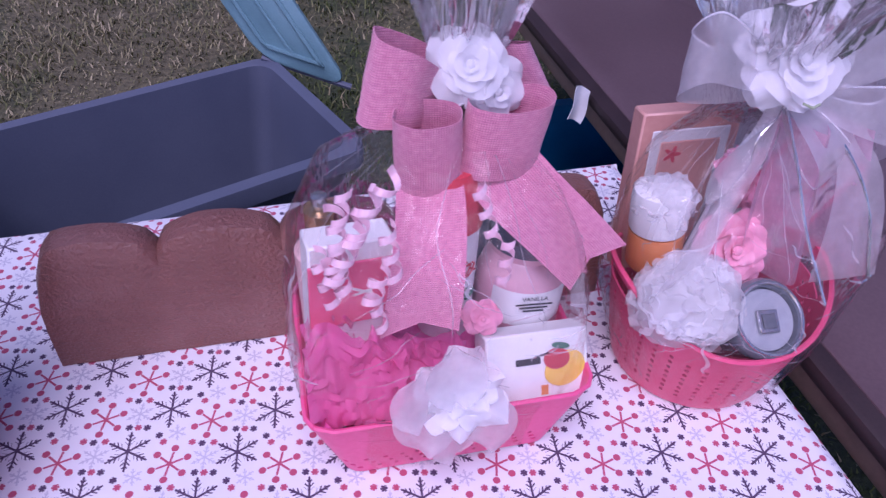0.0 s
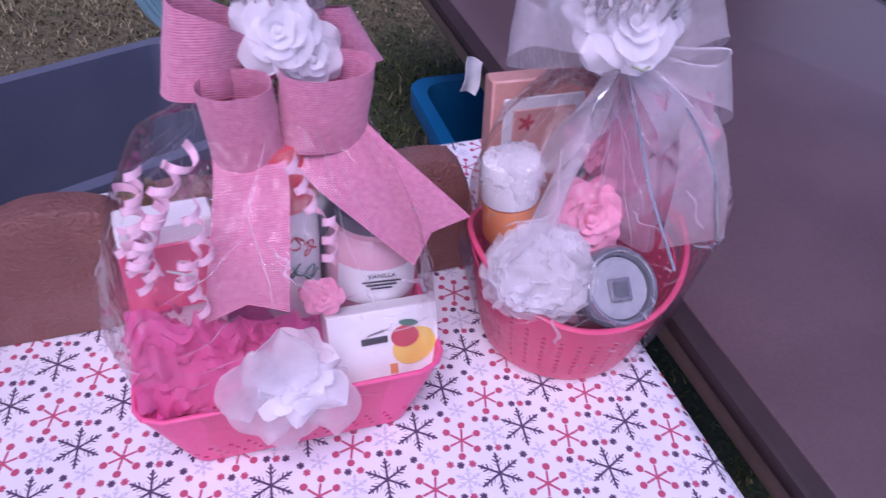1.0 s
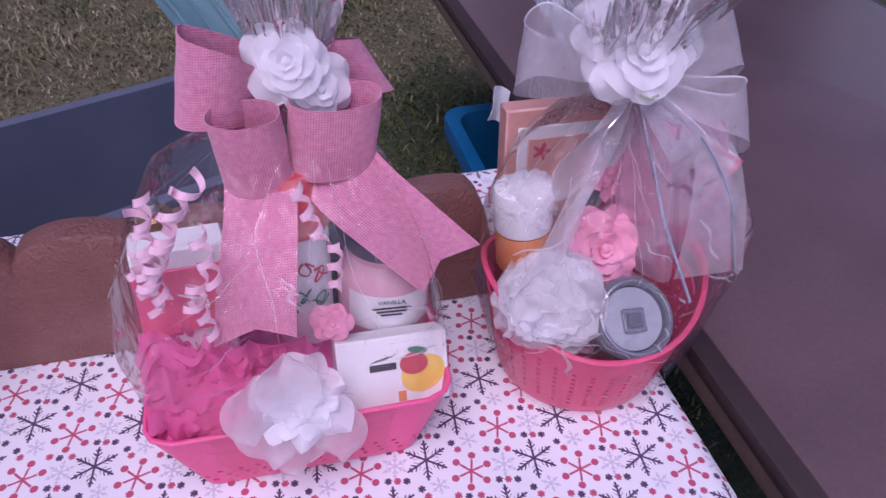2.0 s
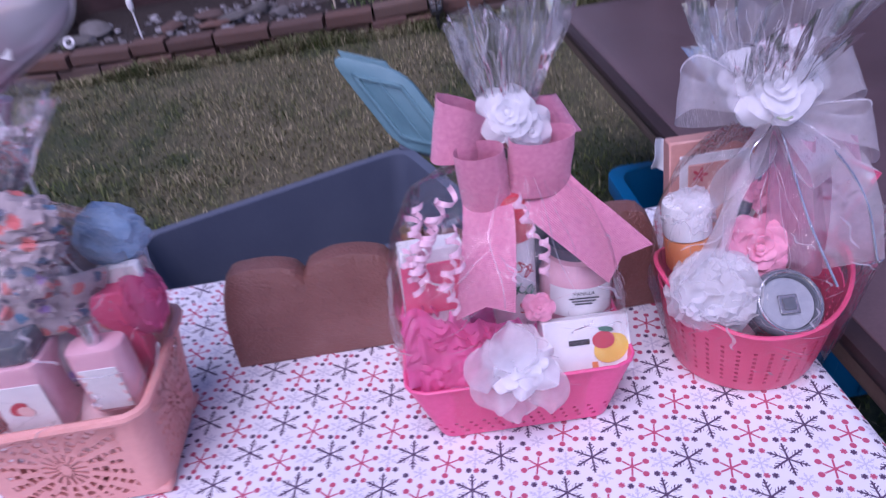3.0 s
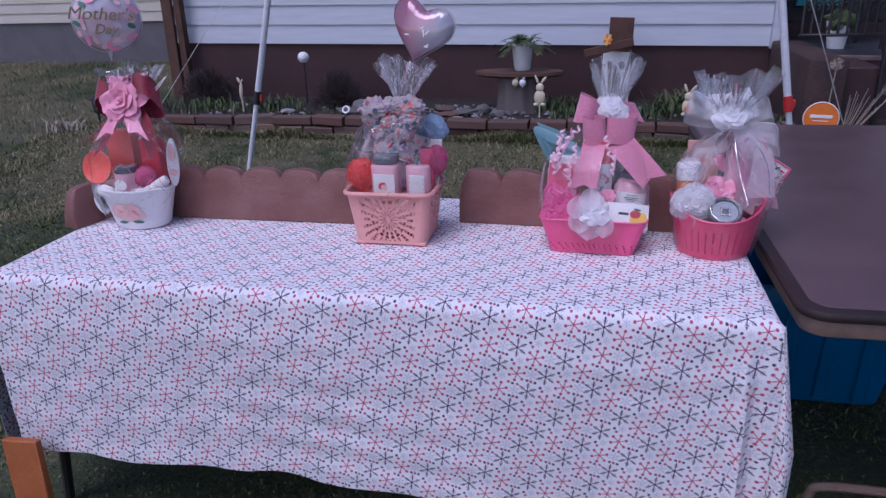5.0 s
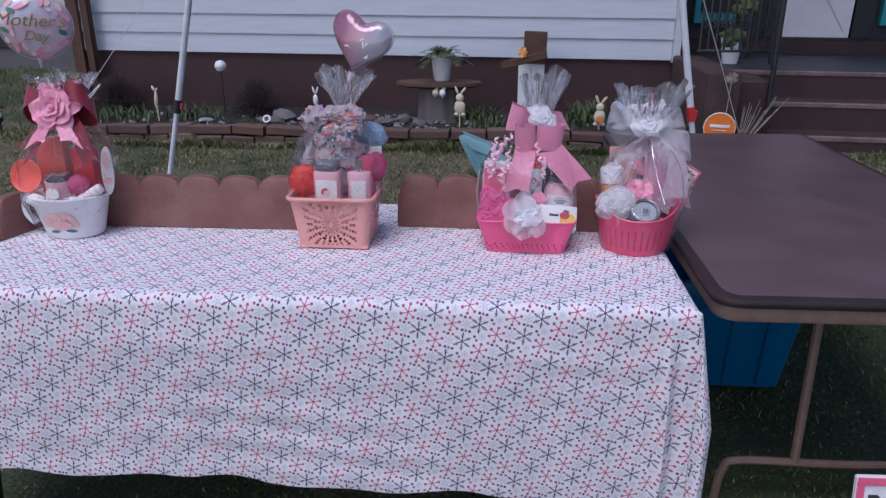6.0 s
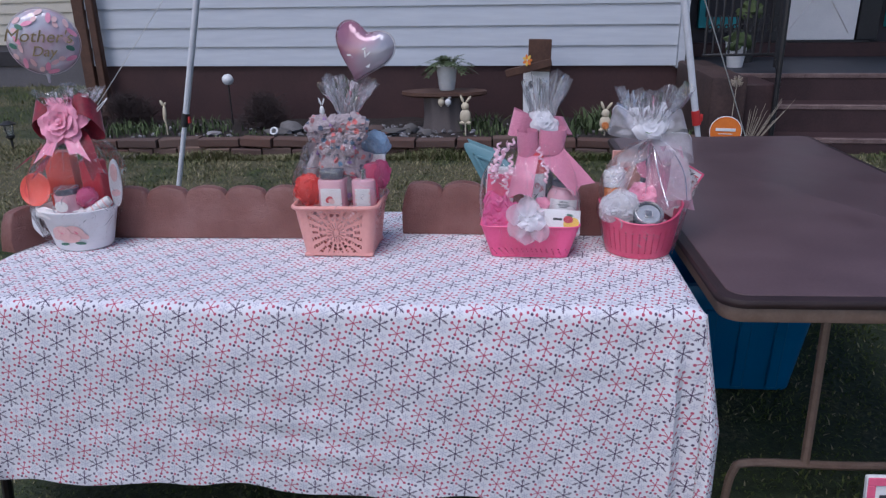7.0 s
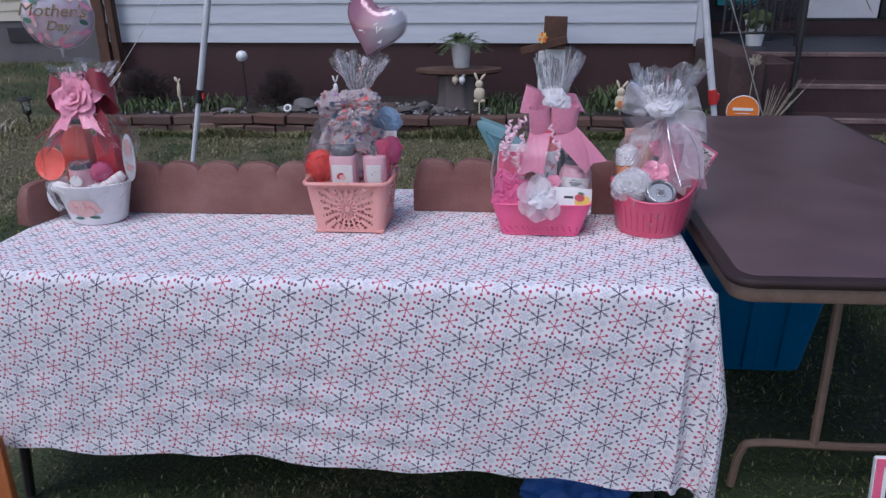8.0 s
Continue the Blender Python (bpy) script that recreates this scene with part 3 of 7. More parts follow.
def tablecloth():
    """The cloth: flat on top, falling over all four edges in soft folds, with a gathered fold at each corner."""
    b = bmesh.new()
    lay = b.loops.layers.uv.verify()
    def hem(s):
        return 0.500 + 0.022 * max(0, s) ** 2 + 0.008 * math.sin(s * 9) + 0.006 * math.sin(s * 23 + 1)
    nx, ny, nd = 240, 34, 54
    def grid(fn, nu, nv):
        vs = [[b.verts.new(fn(i / nu, j / nv)[0]) for j in range(nv + 1)] for i in range(nu + 1)]
        for i in range(nu):
            for j in range(nv):
                f = b.faces.new((vs[i][j], vs[i + 1][j], vs[i + 1][j + 1], vs[i][j + 1]))
                for l, (p, q) in zip(f.loops, ((i, j), (i + 1, j), (i + 1, j + 1), (i, j + 1))):
                    l[lay].uv = fn(p / nu, q / nv)[1]
    def top(u, v):
        x, y = TX + u * -TX, (0.5 - 0.5 * math.cos(math.pi * v)) * TY
        e = max(0.0, min(x - TX, -x, y, TY - y))
        z = TZ + (0.0012 * fuzz(x * 7, y * 9) + 0.0006 * fuzz(x * 22, y * 25)) * min(1, e / 0.03)
        return (x, y, z - 0.010 * max(0, 1 - e / 0.02) ** 2), (x, y)
    def drop(s, d, depth):
        """How far out the cloth stands at s along an edge, d below it."""
        k = min(1, d / 0.12)
        return 0.006 * (1 - math.exp(-d / 0.006)) + k * (0.012 * (1 + fuzz(s * 3.1, d * 1.3, depth)) + 0.008 * fuzz(s * 9, d * 1.2, depth + 4) * d / 0.5 + 0.002 * fuzz(s * 22, d * 16, depth))
    def front(u, v):
        x = TX + u * -TX
        d = v * hem(x + 1.0)
        k = max(0, 1 - (-x) / 0.05)
        q = min(1, d / 0.25)
        ridge = 0.022 * q * math.exp(-((x + 0.062 - 0.02 * d) / 0.010) ** 2) - 0.012 * q * math.exp(-((x + 0.040 - 0.02 * d) / 0.010) ** 2)
        ripple = 0.0022 * q * math.sin(d * 70 + 4 * fuzz(x * 2.0, d * 3)) * max(0.0, fuzz(x * 1.7, d * 5, 7.0) + 0.35)
        return (x + 0.012 * k * min(1, d / 0.1), -drop(x, d, 0) * (1 - 0.3 * k) - ridge - ripple, TZ - 0.010 - d), (x, -d)
    def back(u, v):
        x = TX + u * -TX
        d = v * 0.35
        return (x, TY + drop(x, d, 9), TZ - 0.010 - d), (x, TY + d)
    def right(u, v):
        y, d = u * TY, v * 0.60
        k = min(1, d / 0.2)
        return (0.008 * (1 - math.exp(-d / 0.006)) + k * (0.014 + 0.014 * math.sin(y * 40 + 0.8) * max(0, 1 - y / 0.5)) + 0.01 * k * fuzz(y * 4, d), y + k * 0.02, TZ - 0.010 - d), (d + 0.02, y)
    def left(u, v):
        y, d = u * TY, v * 0.52
        return (TX - drop(y, d, 20) - 0.05 * min(1, d / 0.4), y, TZ - 0.010 - d), (TX - d, y)
    grid(top, nx, ny)
    grid(front, nx, nd)
    grid(back, nx, 6)
    grid(right, 40, 16)
    grid(left, 30, 16)
    def fold(u, v):
        """The loose corner, folded round to the front."""
        d = v * 0.60
        s = u * 0.075
        k = min(1, d / 0.3)
        return (0.018 * k + 0.004 + (u - 0.5) * 0.05 * k + 0.012 * k, 0.004 - 0.036 * k * math.sin(u * math.pi) - 0.004, TZ - 0.006 - d), (s + 0.01, -d)
    grid(fold, 8, 16)
    bmesh.ops.remove_doubles(b, verts=b.verts, dist=0.0002)
    return part("tablecloth", solid(b, 0.0008), CLOTH, at=SQUARE)


tagged(tablecloth(), "white cotton tablecloth printed with red and dark snowflakes", "tablecloth")

M = pose(0.038, 0.030, 0, 0, 0, 2.6)
card = thing("card_table", "brown vinyl-topped folding table with a tan steel rim and legs", "table", M)
def rounded_plate(w, d, z0, z1, r, bevel=0.004, seg=6):
    b = bmesh.new()
    pts = []
    for cx, cy, a0 in ((w - r, d - r, 0), (r, d - r, 90), (r, r, 180), (w - r, r, 270)):
        for k in range(seg + 1):
            a = radians(a0 + 90 * k / seg)
            pts.append((cx + r * math.cos(a), cy + r * math.sin(a)))
    f = b.faces.new([b.verts.new((x, y, z0)) for x, y in pts])
    res = bmesh.ops.extrude_face_region(b, geom=[f])
    for v in res["geom"]:
        if isinstance(v, bmesh.types.BMVert):
            v.co.z = z1
    if bevel:
        es = [e for e in b.edges if abs(e.verts[0].co.z - e.verts[1].co.z) < 1e-6]
        bmesh.ops.bevel(b, geom=es, offset=bevel, segments=2, affect="EDGES", profile=0.5)
    return b
CW, CD = 0.93, 1.92
top_ = rounded_plate(CW - 0.052, CD - 0.052, 0.735, 0.757, 0.045, 0.004)
top_.transform(Matrix.Translation((0.026, 0.026, 0)))
part("tabletop", top_, TABLE_VINYL, card, "dark brown vinyl top")
# Band kept near-black to paint in the shade between the tables.
part("edge_band", rounded_plate(CW, CD, 0.730, 0.7545, 0.06, 0.009), EDGE_DARK, card, "blackish brown edge band, also standing in for the shaded gap")
rim = rounded_plate(CW - 0.020, CD - 0.020, 0.694, 0.731, 0.052, 0.006)
rim.transform(Matrix.Translation((0.010, 0.010, 0)))
part("rim", rim, TAN_METAL, card, "tan steel rim")
for ly in (0.235, CD - 0.30):
    pts = bezier([(0.145, ly, 0.008), (0.160, ly, 0.125), (0.205, ly, 0.158), (0.44, ly, 0.156), (0.66, ly, 0.158), (0.715, ly, 0.125), (0.735, ly, 0.008)], 8)
    part("leg_foot", tube(pts, 0.012), TAN_METAL, card, "bent tan steel tube")
    for lx in (0.350, 0.66):
        part("leg", tube([(lx, ly, 0.156), (lx + 0.02, ly + 0.06, 0.70)], 0.0125), TAN_METAL, card)
part("cross_bar", tube([(0.20, 0.34, 0.67), (0.70, 0.34, 0.67)], 0.010), DARK_METAL, card)
paper = part("paper_scrap", solid(sheet(lambda u, v: (0.003 * math.sin(v * 5) - 0.030 * u + 0.012 * v, 0.008 * math.sin(u * 4) + 0.004 * v, 0.060 * v + 0.016 * u), 6, 6), 0.001), WHITE_PAINT, None, at=pose(-0.018, 0.93, 0.705))
tagged(paper, "crumpled white paper scrap taped to the rim of the brown table", "paper")

# ---- scalloped edging blocks ----
def edging(length, n, h=0.156, t=0.052):
    """A concrete lawn edging: flat foot, scalloped rounded top."""
    b = bmesh.new()
    N = n * 14
    prof = []
    for i in range(N + 1):
        u = i / N
        k = (u * n) % 1.0 if i < N else 1.0
        s = abs(math.sin(math.pi * k)) ** 0.45
        edge = min(u * length, (1 - u) * length)
        prof.append((u * length, h - 0.026 + 0.026 * s - 0.045 * max(0, 1 - edge / 0.03) ** 2))
    cols = []
    for x, z in prof:
        tap = 0.006
        cols.append([b.verts.new(p) for p in ((x, 0.0, 0.0), (x, tap * 0.5, z * 0.55), (x, tap, z - 0.012), (x, tap + 0.005, z - 0.003), (x, t * 0.5, z), (x, t - tap - 0.005, z - 0.003), (x, t - tap, z - 0.012), (x, t, 0.0))])
    for a, c in zip(cols, cols[1:]):
        for k in range(8):
            b.faces.new((a[k], c[k], c[(k + 1) % 8], a[(k + 1) % 8]))
    b.faces.new(cols[0])
    b.faces.new(cols[-1][::-1])
    for v in b.verts:
        v.co += Vector((0.001 * fuzz(*(v.co * 40)), 0.0012 * fuzz(*(v.co * 33)), 0.0015 * fuzz(*(v.co * 28)) if v.co.z > 0.01 else 0))
    return b
EDG = "red-brown scalloped concrete lawn edging block standing on the tablecloth"
GRP = "edging blocks on the table"
for L, n, m, cap in ((0.602, 5, pose(-0.768, 0.496, TZ + 0.002, 0, 0, 0.8), ""), (0.602, 5, pose(-1.645, 0.412, TZ + 0.002, 0, 0, 2.6), ""), (0.30, 2, pose(-1.862, 0.262, TZ + 0.002, 0, 0, 76), "low")):
    ob = part("edging_block", edging(L, n, 0.118 if cap else 0.156), CONCRETE, None, EDG, m)
    tagged(ob, category="edging block", group=GRP)

# ---- totes ----
def tote(w, d, h, wall, taper, mat_, name, label, m, lip=0.025):
    """An open plastic storage bin with tapered ribbed sides and a rolled lip."""
    ob = thing(name, label, "storage bin", m)
    def ring(b, k, z, r=0.05, seg=5):
        W, D = w / 2 * k[0], d / 2 * k[1]
        out = []
        for cx, cy, a0 in ((W - r, D - r, 0), (-W + r, D - r, 90), (-W + r, -D + r, 180), (W - r, -D + r, 270)):
            for s in range(seg + 1):
                a = radians(a0 + 90 * s / seg)
                out.append(b.verts.new((cx + r * math.cos(a), cy + r * math.sin(a), z)))
        return out
    b = bmesh.new()
    k0, k1 = (taper, taper), (1, 1)
    o = 1 + 2 * lip / w, 1 + 2 * lip / d
    i0, i1 = (taper - 2 * wall / w, taper - 2 * wall / d), (1 - 2 * wall / w, 1 - 2 * wall / d)
    rings = [ring(b, k0, 0.0), ring(b, k1, h - 0.05), ring(b, o, h - 0.045), ring(b, o, h - 0.004), ring(b, (o[0] - 0.004, o[1] - 0.004), h), ring(b, i1, h), ring(b, i0, 0.02)]
    for a, c in zip(rings, rings[1:]):
        for s in range(len(a)):
            b.faces.new((a[s], a[(s + 1) % len(a)], c[(s + 1) % len(a)], c[s]))
    b.faces.new(rings[0][::-1])
    b.faces.new(rings[-1])
    part("body", b, mat_, ob)
    return ob
grey = tote(0.78, 0.46, 0.40, 0.006, 0.86, GREY_PLASTIC, "storage_tote", "open grey plastic storage tote with a raised teal lid", pose(-0.825, 1.325, 0.082, 0, 0, 23))
H0, H1, A0 = Vector((-0.565, 1.70, 0.488)), Vector((-0.345, 1.635, 0.420)), Vector((-0.735, 1.80, 0.775))
ex, ez = H1 - H0, A0 - H0
ey = ez.cross(ex).normalized()
def lid_mesh():
    b = rounded_plate(ex.length, ez.length, -0.012, 0.012, 0.06, 0.004)
    for lo, hi in (((0.04, 0.05, -0.020), (ex.length - 0.04, 0.065, -0.010)), ((0.04, ez.length - 0.075, -0.020), (ex.length - 0.04, ez.length - 0.06, -0.010)), ((0.04, 0.05, -0.020), (0.055, ez.length - 0.06, -0.010)), ((ex.length - 0.055, 0.05, -0.020), (ex.length - 0.04, ez.length - 0.06, -0.010)), ((ex.length * 0.5 - 0.006, 0.065, -0.018), (ex.length * 0.5 + 0.006, ez.length - 0.07, -0.010))):
        box(lo, hi, 0.002, b)
    for k in range(5):
        x = 0.05 + k * (ex.length - 0.1) / 5
        box((x, ez.length - 0.004, -0.010), (x + 0.035, ez.length + 0.022, 0.010), 0.003, b)
    return b
LM = Matrix((ex.normalized().to_4d(), ez.normalized().to_4d(), ey.to_4d(), (0, 0, 0, 1))).transposed()
LM.translation = H0
for r in range(3):
    LM[3][r] = 0.0
lid_ = lid_mesh()
lid_.transform(grey.matrix_basis.inverted() @ LM)
part("lid", lid_, TEAL_PLASTIC, grey, "translucent teal ribbed lid, open")
part("hinge", tube([grey.matrix_basis.inverted() @ H0, grey.matrix_basis.inverted() @ H1], 0.009), GREY_PLASTIC, grey)
blue = tote(0.57, 0.56, 0.43, 0.006, 0.84, BLUE_PLASTIC, "storage_tote", "deep blue plastic storage tote under the brown table", pose(0.305, 1.12, 0.035, 0, 0, 2))
for k in range(3):
    part("rib", box((-0.10 + k * 0.12, -0.246, 0.04), (-0.06 + k * 0.12, -0.232, 0.36), 0.004, turn=pose(0, 0, 0, 6)), BLUE_PLASTIC, blue)
def blob(rx, ry, rz, lump, seed, seg=18):
    b = bmesh.new()
    bmesh.ops.create_icosphere(b, subdivisions=4, radius=1)
    for v in b.verts:
        k = 1 + lump * (fuzz(v.co.x * 1.8 + seed, v.co.y * 1.8, v.co.z * 1.8) + 0.5 * fuzz(v.co.x * 5 + seed, v.co.y * 5, v.co.z * 5))
        v.co = Vector((v.co.x * rx * k, v.co.y * ry * k, max(-0.6, v.co.z) * rz * k))
    return b
bag = part("cloth_bag", blob(0.135, 0.11, 0.10, 0.5, 4), BLUE_BAG, None, "crumpled blue cloth bag on the grass under the table", pose(-0.26, 0.20, 0.05))
tagged(bag, category="bag")

# ---- gift basket materials ----
HOT_PINK = surface("hot_pink_plastic", (0.74, 0.085, 0.22), (0.82, 0.12, 0.28), 12, 0.38, fine=14, bump=0.12)
ROSE_PLASTIC = surface("rose_pink_plastic", (0.68, 0.075, 0.17), (0.76, 0.105, 0.21), 12, 0.40, fine=14, bump=0.12)
PEACH_PLASTIC = surface("peach_pink_plastic", (0.72, 0.33, 0.29), (0.80, 0.39, 0.34), 10, 0.40, fine=14, bump=0.12)
ENAMEL = surface("white_bucket_enamel", (0.78, 0.785, 0.80), (0.85, 0.855, 0.87), 8, 0.35, fine=10, bump=0.08)
CELLO = thin("cellophane", (0.93, 0.91, 0.96), 0.020, 0.60, 0.07, 1.0, 32)
PLUME = thin("gathered_cellophane", (0.94, 0.93, 0.97), 0.13, 0.9, 0.06, 0.7, 26, 0.0, 0.14)
# Whitish strip material that paints highlights onto the film's creases.
GLINT = thin("cellophane_glint", (0.95, 0.94, 0.98), 0.34, 0.9, 0.10, 0.3, 60)
TULLE = thin("white_organza", (0.95, 0.91, 0.94), 0.29, 0.25, 0.35, 0.2, 120)
PINK_TULLE = thin("pink_organza", (0.82, 0.50, 0.62), 0.55, 0.2, 0.35, 0.2, 120)
NET = thin("white_net", (0.96, 0.95, 0.97), 0.50)
CORAL_NET = thin("coral_net", (0.92, 0.15, 0.13), 0.86)
PINK_NET = thin("pink_net", (0.80, 0.22, 0.40), 0.75)
TISSUE = surface("magenta_tissue", (0.78, 0.08, 0.33), (0.89, 0.19, 0.47), 25, 0.32, fine=5, bump=0.5, distance=0.003, coat=0.2)
TISSUE_SHEET = thin("sheer_magenta_tissue", (0.92, 0.20, 0.47), 0.72, 0.25, 0.35, 0.8, 40)
BURLAP = burlap_material()
PETAL_WHITE = thin("white_petal_cloth", (0.92, 0.91, 0.93), 0.93)
PETAL_PINK = surface("pink_petal_foam", (0.76, 0.26, 0.38), (0.84, 0.36, 0.47), 50, 0.65, sheen=0.3)
CURL = surface("pink_curling_ribbon", (0.84, 0.52, 0.62), (0.90, 0.62, 0.71), 60, 0.25, coat=0.4)
SATIN_RED = surface("dark_red_satin", (0.16, 0.003, 0.014), (0.30, 0.007, 0.024), 18, 0.35, sheen=0.3)
CARD_WHITE = surface("white_card", (0.74, 0.73, 0.73), (0.82, 0.81, 0.80), 30, 0.5)
CARD_PINK = surface("pink_card", (0.70, 0.10, 0.20), (0.78, 0.14, 0.25), 30, 0.45)
SOFT_PINK = surface("soft_pink_wax", (0.66, 0.36, 0.42), (0.74, 0.44, 0.50), 20, 0.35, coat=0.4)
ROSE_GOLD = surface("rose_gold_card", (0.60, 0.29, 0.24), (0.68, 0.36, 0.30), 25, 0.35)
PALE_PINK = surface("pale_pink_card", (0.74, 0.46, 0.46), (0.80, 0.53, 0.52), 25, 0.45)
GOLD = surface("gold_metal", (0.55, 0.33, 0.16), (0.70, 0.45, 0.24), 40, 0.25, 0.9)
SILVER = surface("silver_metal", (0.55, 0.55, 0.56), (0.70, 0.70, 0.71), 40, 0.22, 0.95)
SMOKE = surface("smoky_lid_plastic", (0.085, 0.095, 0.115), (0.14, 0.155, 0.18), 20, 0.15, coat=0.5)
CLEAR_GREY = surface("clear_grey_plastic", (0.30, 0.32, 0.36), (0.40, 0.42, 0.46), 20, 0.10, coat=0.6)
ORANGE = surface("orange_label", (0.66, 0.21, 0.06), (0.74, 0.28, 0.09), 25, 0.45)
RED_CAP = surface("red_cap", (0.55, 0.03, 0.05), (0.64, 0.06, 0.08), 25, 0.35)
CORAL = surface("coral_plate", (0.74, 0.09, 0.06), (0.82, 0.13, 0.09), 20, 0.4)
BLUE_FLUFF = surface("blue_plush", (0.20, 0.32, 0.48), (0.34, 0.46, 0.60), 40, 0.9, bump=0.8, distance=0.004, sheen=0.5)
INK = surface("dark_ink", (0.03, 0.03, 0.035), (0.05, 0.05, 0.055), 50, 0.6)
RED_INK = surface("red_ink", (0.50, 0.05, 0.07), (0.58, 0.08, 0.10), 50, 0.6)
GREEN_INK = surface("green_ink", (0.06, 0.16, 0.11), (0.09, 0.22, 0.15), 50, 0.6)
YELLOW_INK = surface("yellow_ink", (0.78, 0.50, 0.07), (0.84, 0.58, 0.12), 50, 0.6)
ROSE_INK = surface("rose_print", (0.76, 0.46, 0.44), (0.82, 0.56, 0.53), 50, 0.5)
STEM = surface("stem_green", (0.30, 0.36, 0.22), (0.36, 0.42, 0.28), 40, 0.6)


def floral():
    """Grey-pink cotton with a scattered print of small red, violet and blue motifs."""
    n = Nodes("floral_print")
    v = n.coords()
    d = n.voronoi(v, 50)
    c = n.tree.nodes.new("ShaderNodeSeparateColor")
    n.tree.links.new(n.voronoi(v, 50, "F1", "Color"), c.inputs[0])
    pick = n.ramp(c.outputs[0], ((0.0, (0.60, 0.10, 0.10)), (0.3, (0.62, 0.16, 0.14)), (0.45, (0.05, 0.04, 0.07)), (0.65, (0.06, 0.18, 0.30)), (0.8, (0.05, 0.04, 0.06)), (0.9, (0.30, 0.16, 0.40))))
    base = n.ramp(n.noise(v, 60, 3), ((0.3, (0.33, 0.27, 0.28)), (0.7, (0.46, 0.38, 0.39))))
    wob = n.math("ADD", d, n.math("MULTIPLY", n.noise(v, 240, 2), 0.5))
    n.set(Base_Color=n.mix(n.ramp(wob, ((0.57, (0.9, 0.9, 0.9)), (0.66, (0, 0, 0)))), base, pick), Roughness=0.85, Sheen_Weight=0.3)
    n.bump(n.noise(v, 500, 2), 0.2, 0.0006)
    return n.mat


FLORAL = floral()


# ---- gift basket pieces ----
def wpart(name, bm, mat_, top, label="", under=None, smooth=True):
    """A part given in world places, under a thing or under one of the thing's parts."""
    bm.transform(top.matrix_basis.inverted())
    return part(name, bm, mat_, under or top, label, smooth=smooth)


def standing():
    return {o for o in bpy.data.objects if o.parent is None}


def move(before, x, y, z=0.0):
    """Moves all things that were made since: they stand together in one basket."""
    for o in bpy.data.objects:
        if o.parent is None and o not in before:
            o.matrix_basis = Matrix.Translation((x, y, z)) @ o.matrix_basis


def loose(name, label, category, x, y, z, rz=0, rx=0, ry=0):
    return thing(name, label, category, pose(x, y, z, rx, ry, rz))


def shell(ring, nu, nv, hole, t):
    """A thin basket wall from ring(u, v), with the cells left out where hole(u, v) is true."""
    b = bmesh.new()
    vs = [[b.verts.new(ring(i / nu, j / nv)) for j in range(nv + 1)] for i in range(nu)]
    for i in range(nu):
        for j in range(nv):
            if not hole((i + 0.5) / nu, (j + 0.5) / nv):
                k = (i + 1) % nu
                b.faces.new((vs[i][j], vs[k][j], vs[k][j + 1], vs[i][j + 1]))
    return solid(b, t)


def rounded(u, w, d, r):
    """A point at u of 0..1 round a rectangle w by d with round corners, from the front left corner on."""
    a = ((u * math.tau) - 3 * math.pi / 4)
    c, s = math.cos(a), math.sin(a)
    e = 1.0 / max(abs(c), abs(s))
    x, y = c * e, s * e
    cx, cy = max(0.0, abs(x) * w / 2 - (w / 2 - r)), max(0.0, abs(y) * d / 2 - (d / 2 - r))
    X, Y = x * w / 2, y * d / 2
    if cx > 0 and cy > 0:
        L = math.hypot(cx, cy)
        k = r / L if L > r else 1.0
        X = math.copysign(w / 2 - r + cx * k, x)
        Y = math.copysign(d / 2 - r + cy * k, y)
    return X, Y


def film(x, y, z0, rows, wrinkle=0.06, seed=0.0, folds=9, square=0.0):
    """A wrapped bag: rows of (height, centre x, centre y, half width, half depth), gathered where it is narrow."""
    H = [r[0] for r in rows]
    def fn(u, v):
        z = H[0] + (H[-1] - H[0]) * v
        vals = [float(np.interp(z, H, [r[k] for r in rows])) for k in (1, 2, 3, 4)]
        a = u * math.tau
        c, s = math.cos(a), math.sin(a)
        e = (abs(c) ** (2 + square) + abs(s) ** (2 + square)) ** (-1 / (2 + square))
        k = 1 + wrinkle * (fuzz(c * 3 + seed, s * 3, z * 14) + 0.7 * math.sin(a * folds + 3 * fuzz(z * 9, seed)) * min(1.0, 0.04 / max(vals[2], 0.02)))
        return (x + vals[0] + c * e * vals[2] * k, y + vals[1] + s * e * vals[3] * k, z + z0 + 0.004 * fuzz(c * 5, s * 5 + seed, z * 20))
    b = sheet(fn, 72, 44, wrap=True)
    rg = random.Random(int(seed * 10) + 3)
    # White strips along the creases stand in for the film's highlights.
    glints = bmesh.new()
    for k in range(150):
        u0, v1 = rg.uniform(0, 1), rg.uniform(0.90, 1.0)
        v0 = v1 - rg.uniform(0.08, 0.42) if k < 40 else rg.uniform(0.08, 0.7)
        if k >= 40:
            v1 = v0 + rg.uniform(0.03, 0.12)
        drift, w = rg.uniform(-0.03, 0.03) * (1 if k < 40 else 3), rg.uniform(0.0003, 0.0009) if k < 110 else rg.uniform(0.0016, 0.0042)
        pts = []
        for i in range(15):
            t = i / 14
            p = Vector(fn(u0 + drift * t + 0.004 * math.sin(t * 9 + k), v1 + (v0 - v1) * t))
            mid = Vector((x, y, p.z))
            pts.append(p + (p - mid) * 0.010)
        tang = Vector((-(pts[7].y - y), pts[7].x - x, 0)) + Vector((0, 0, rg.uniform(-0.01, 0.01)))
        strip(pts, lambda t, w=w: w * (0.3 + math.sin(math.pi * t) ** 0.7), glints, across=tang)
    return b, glints


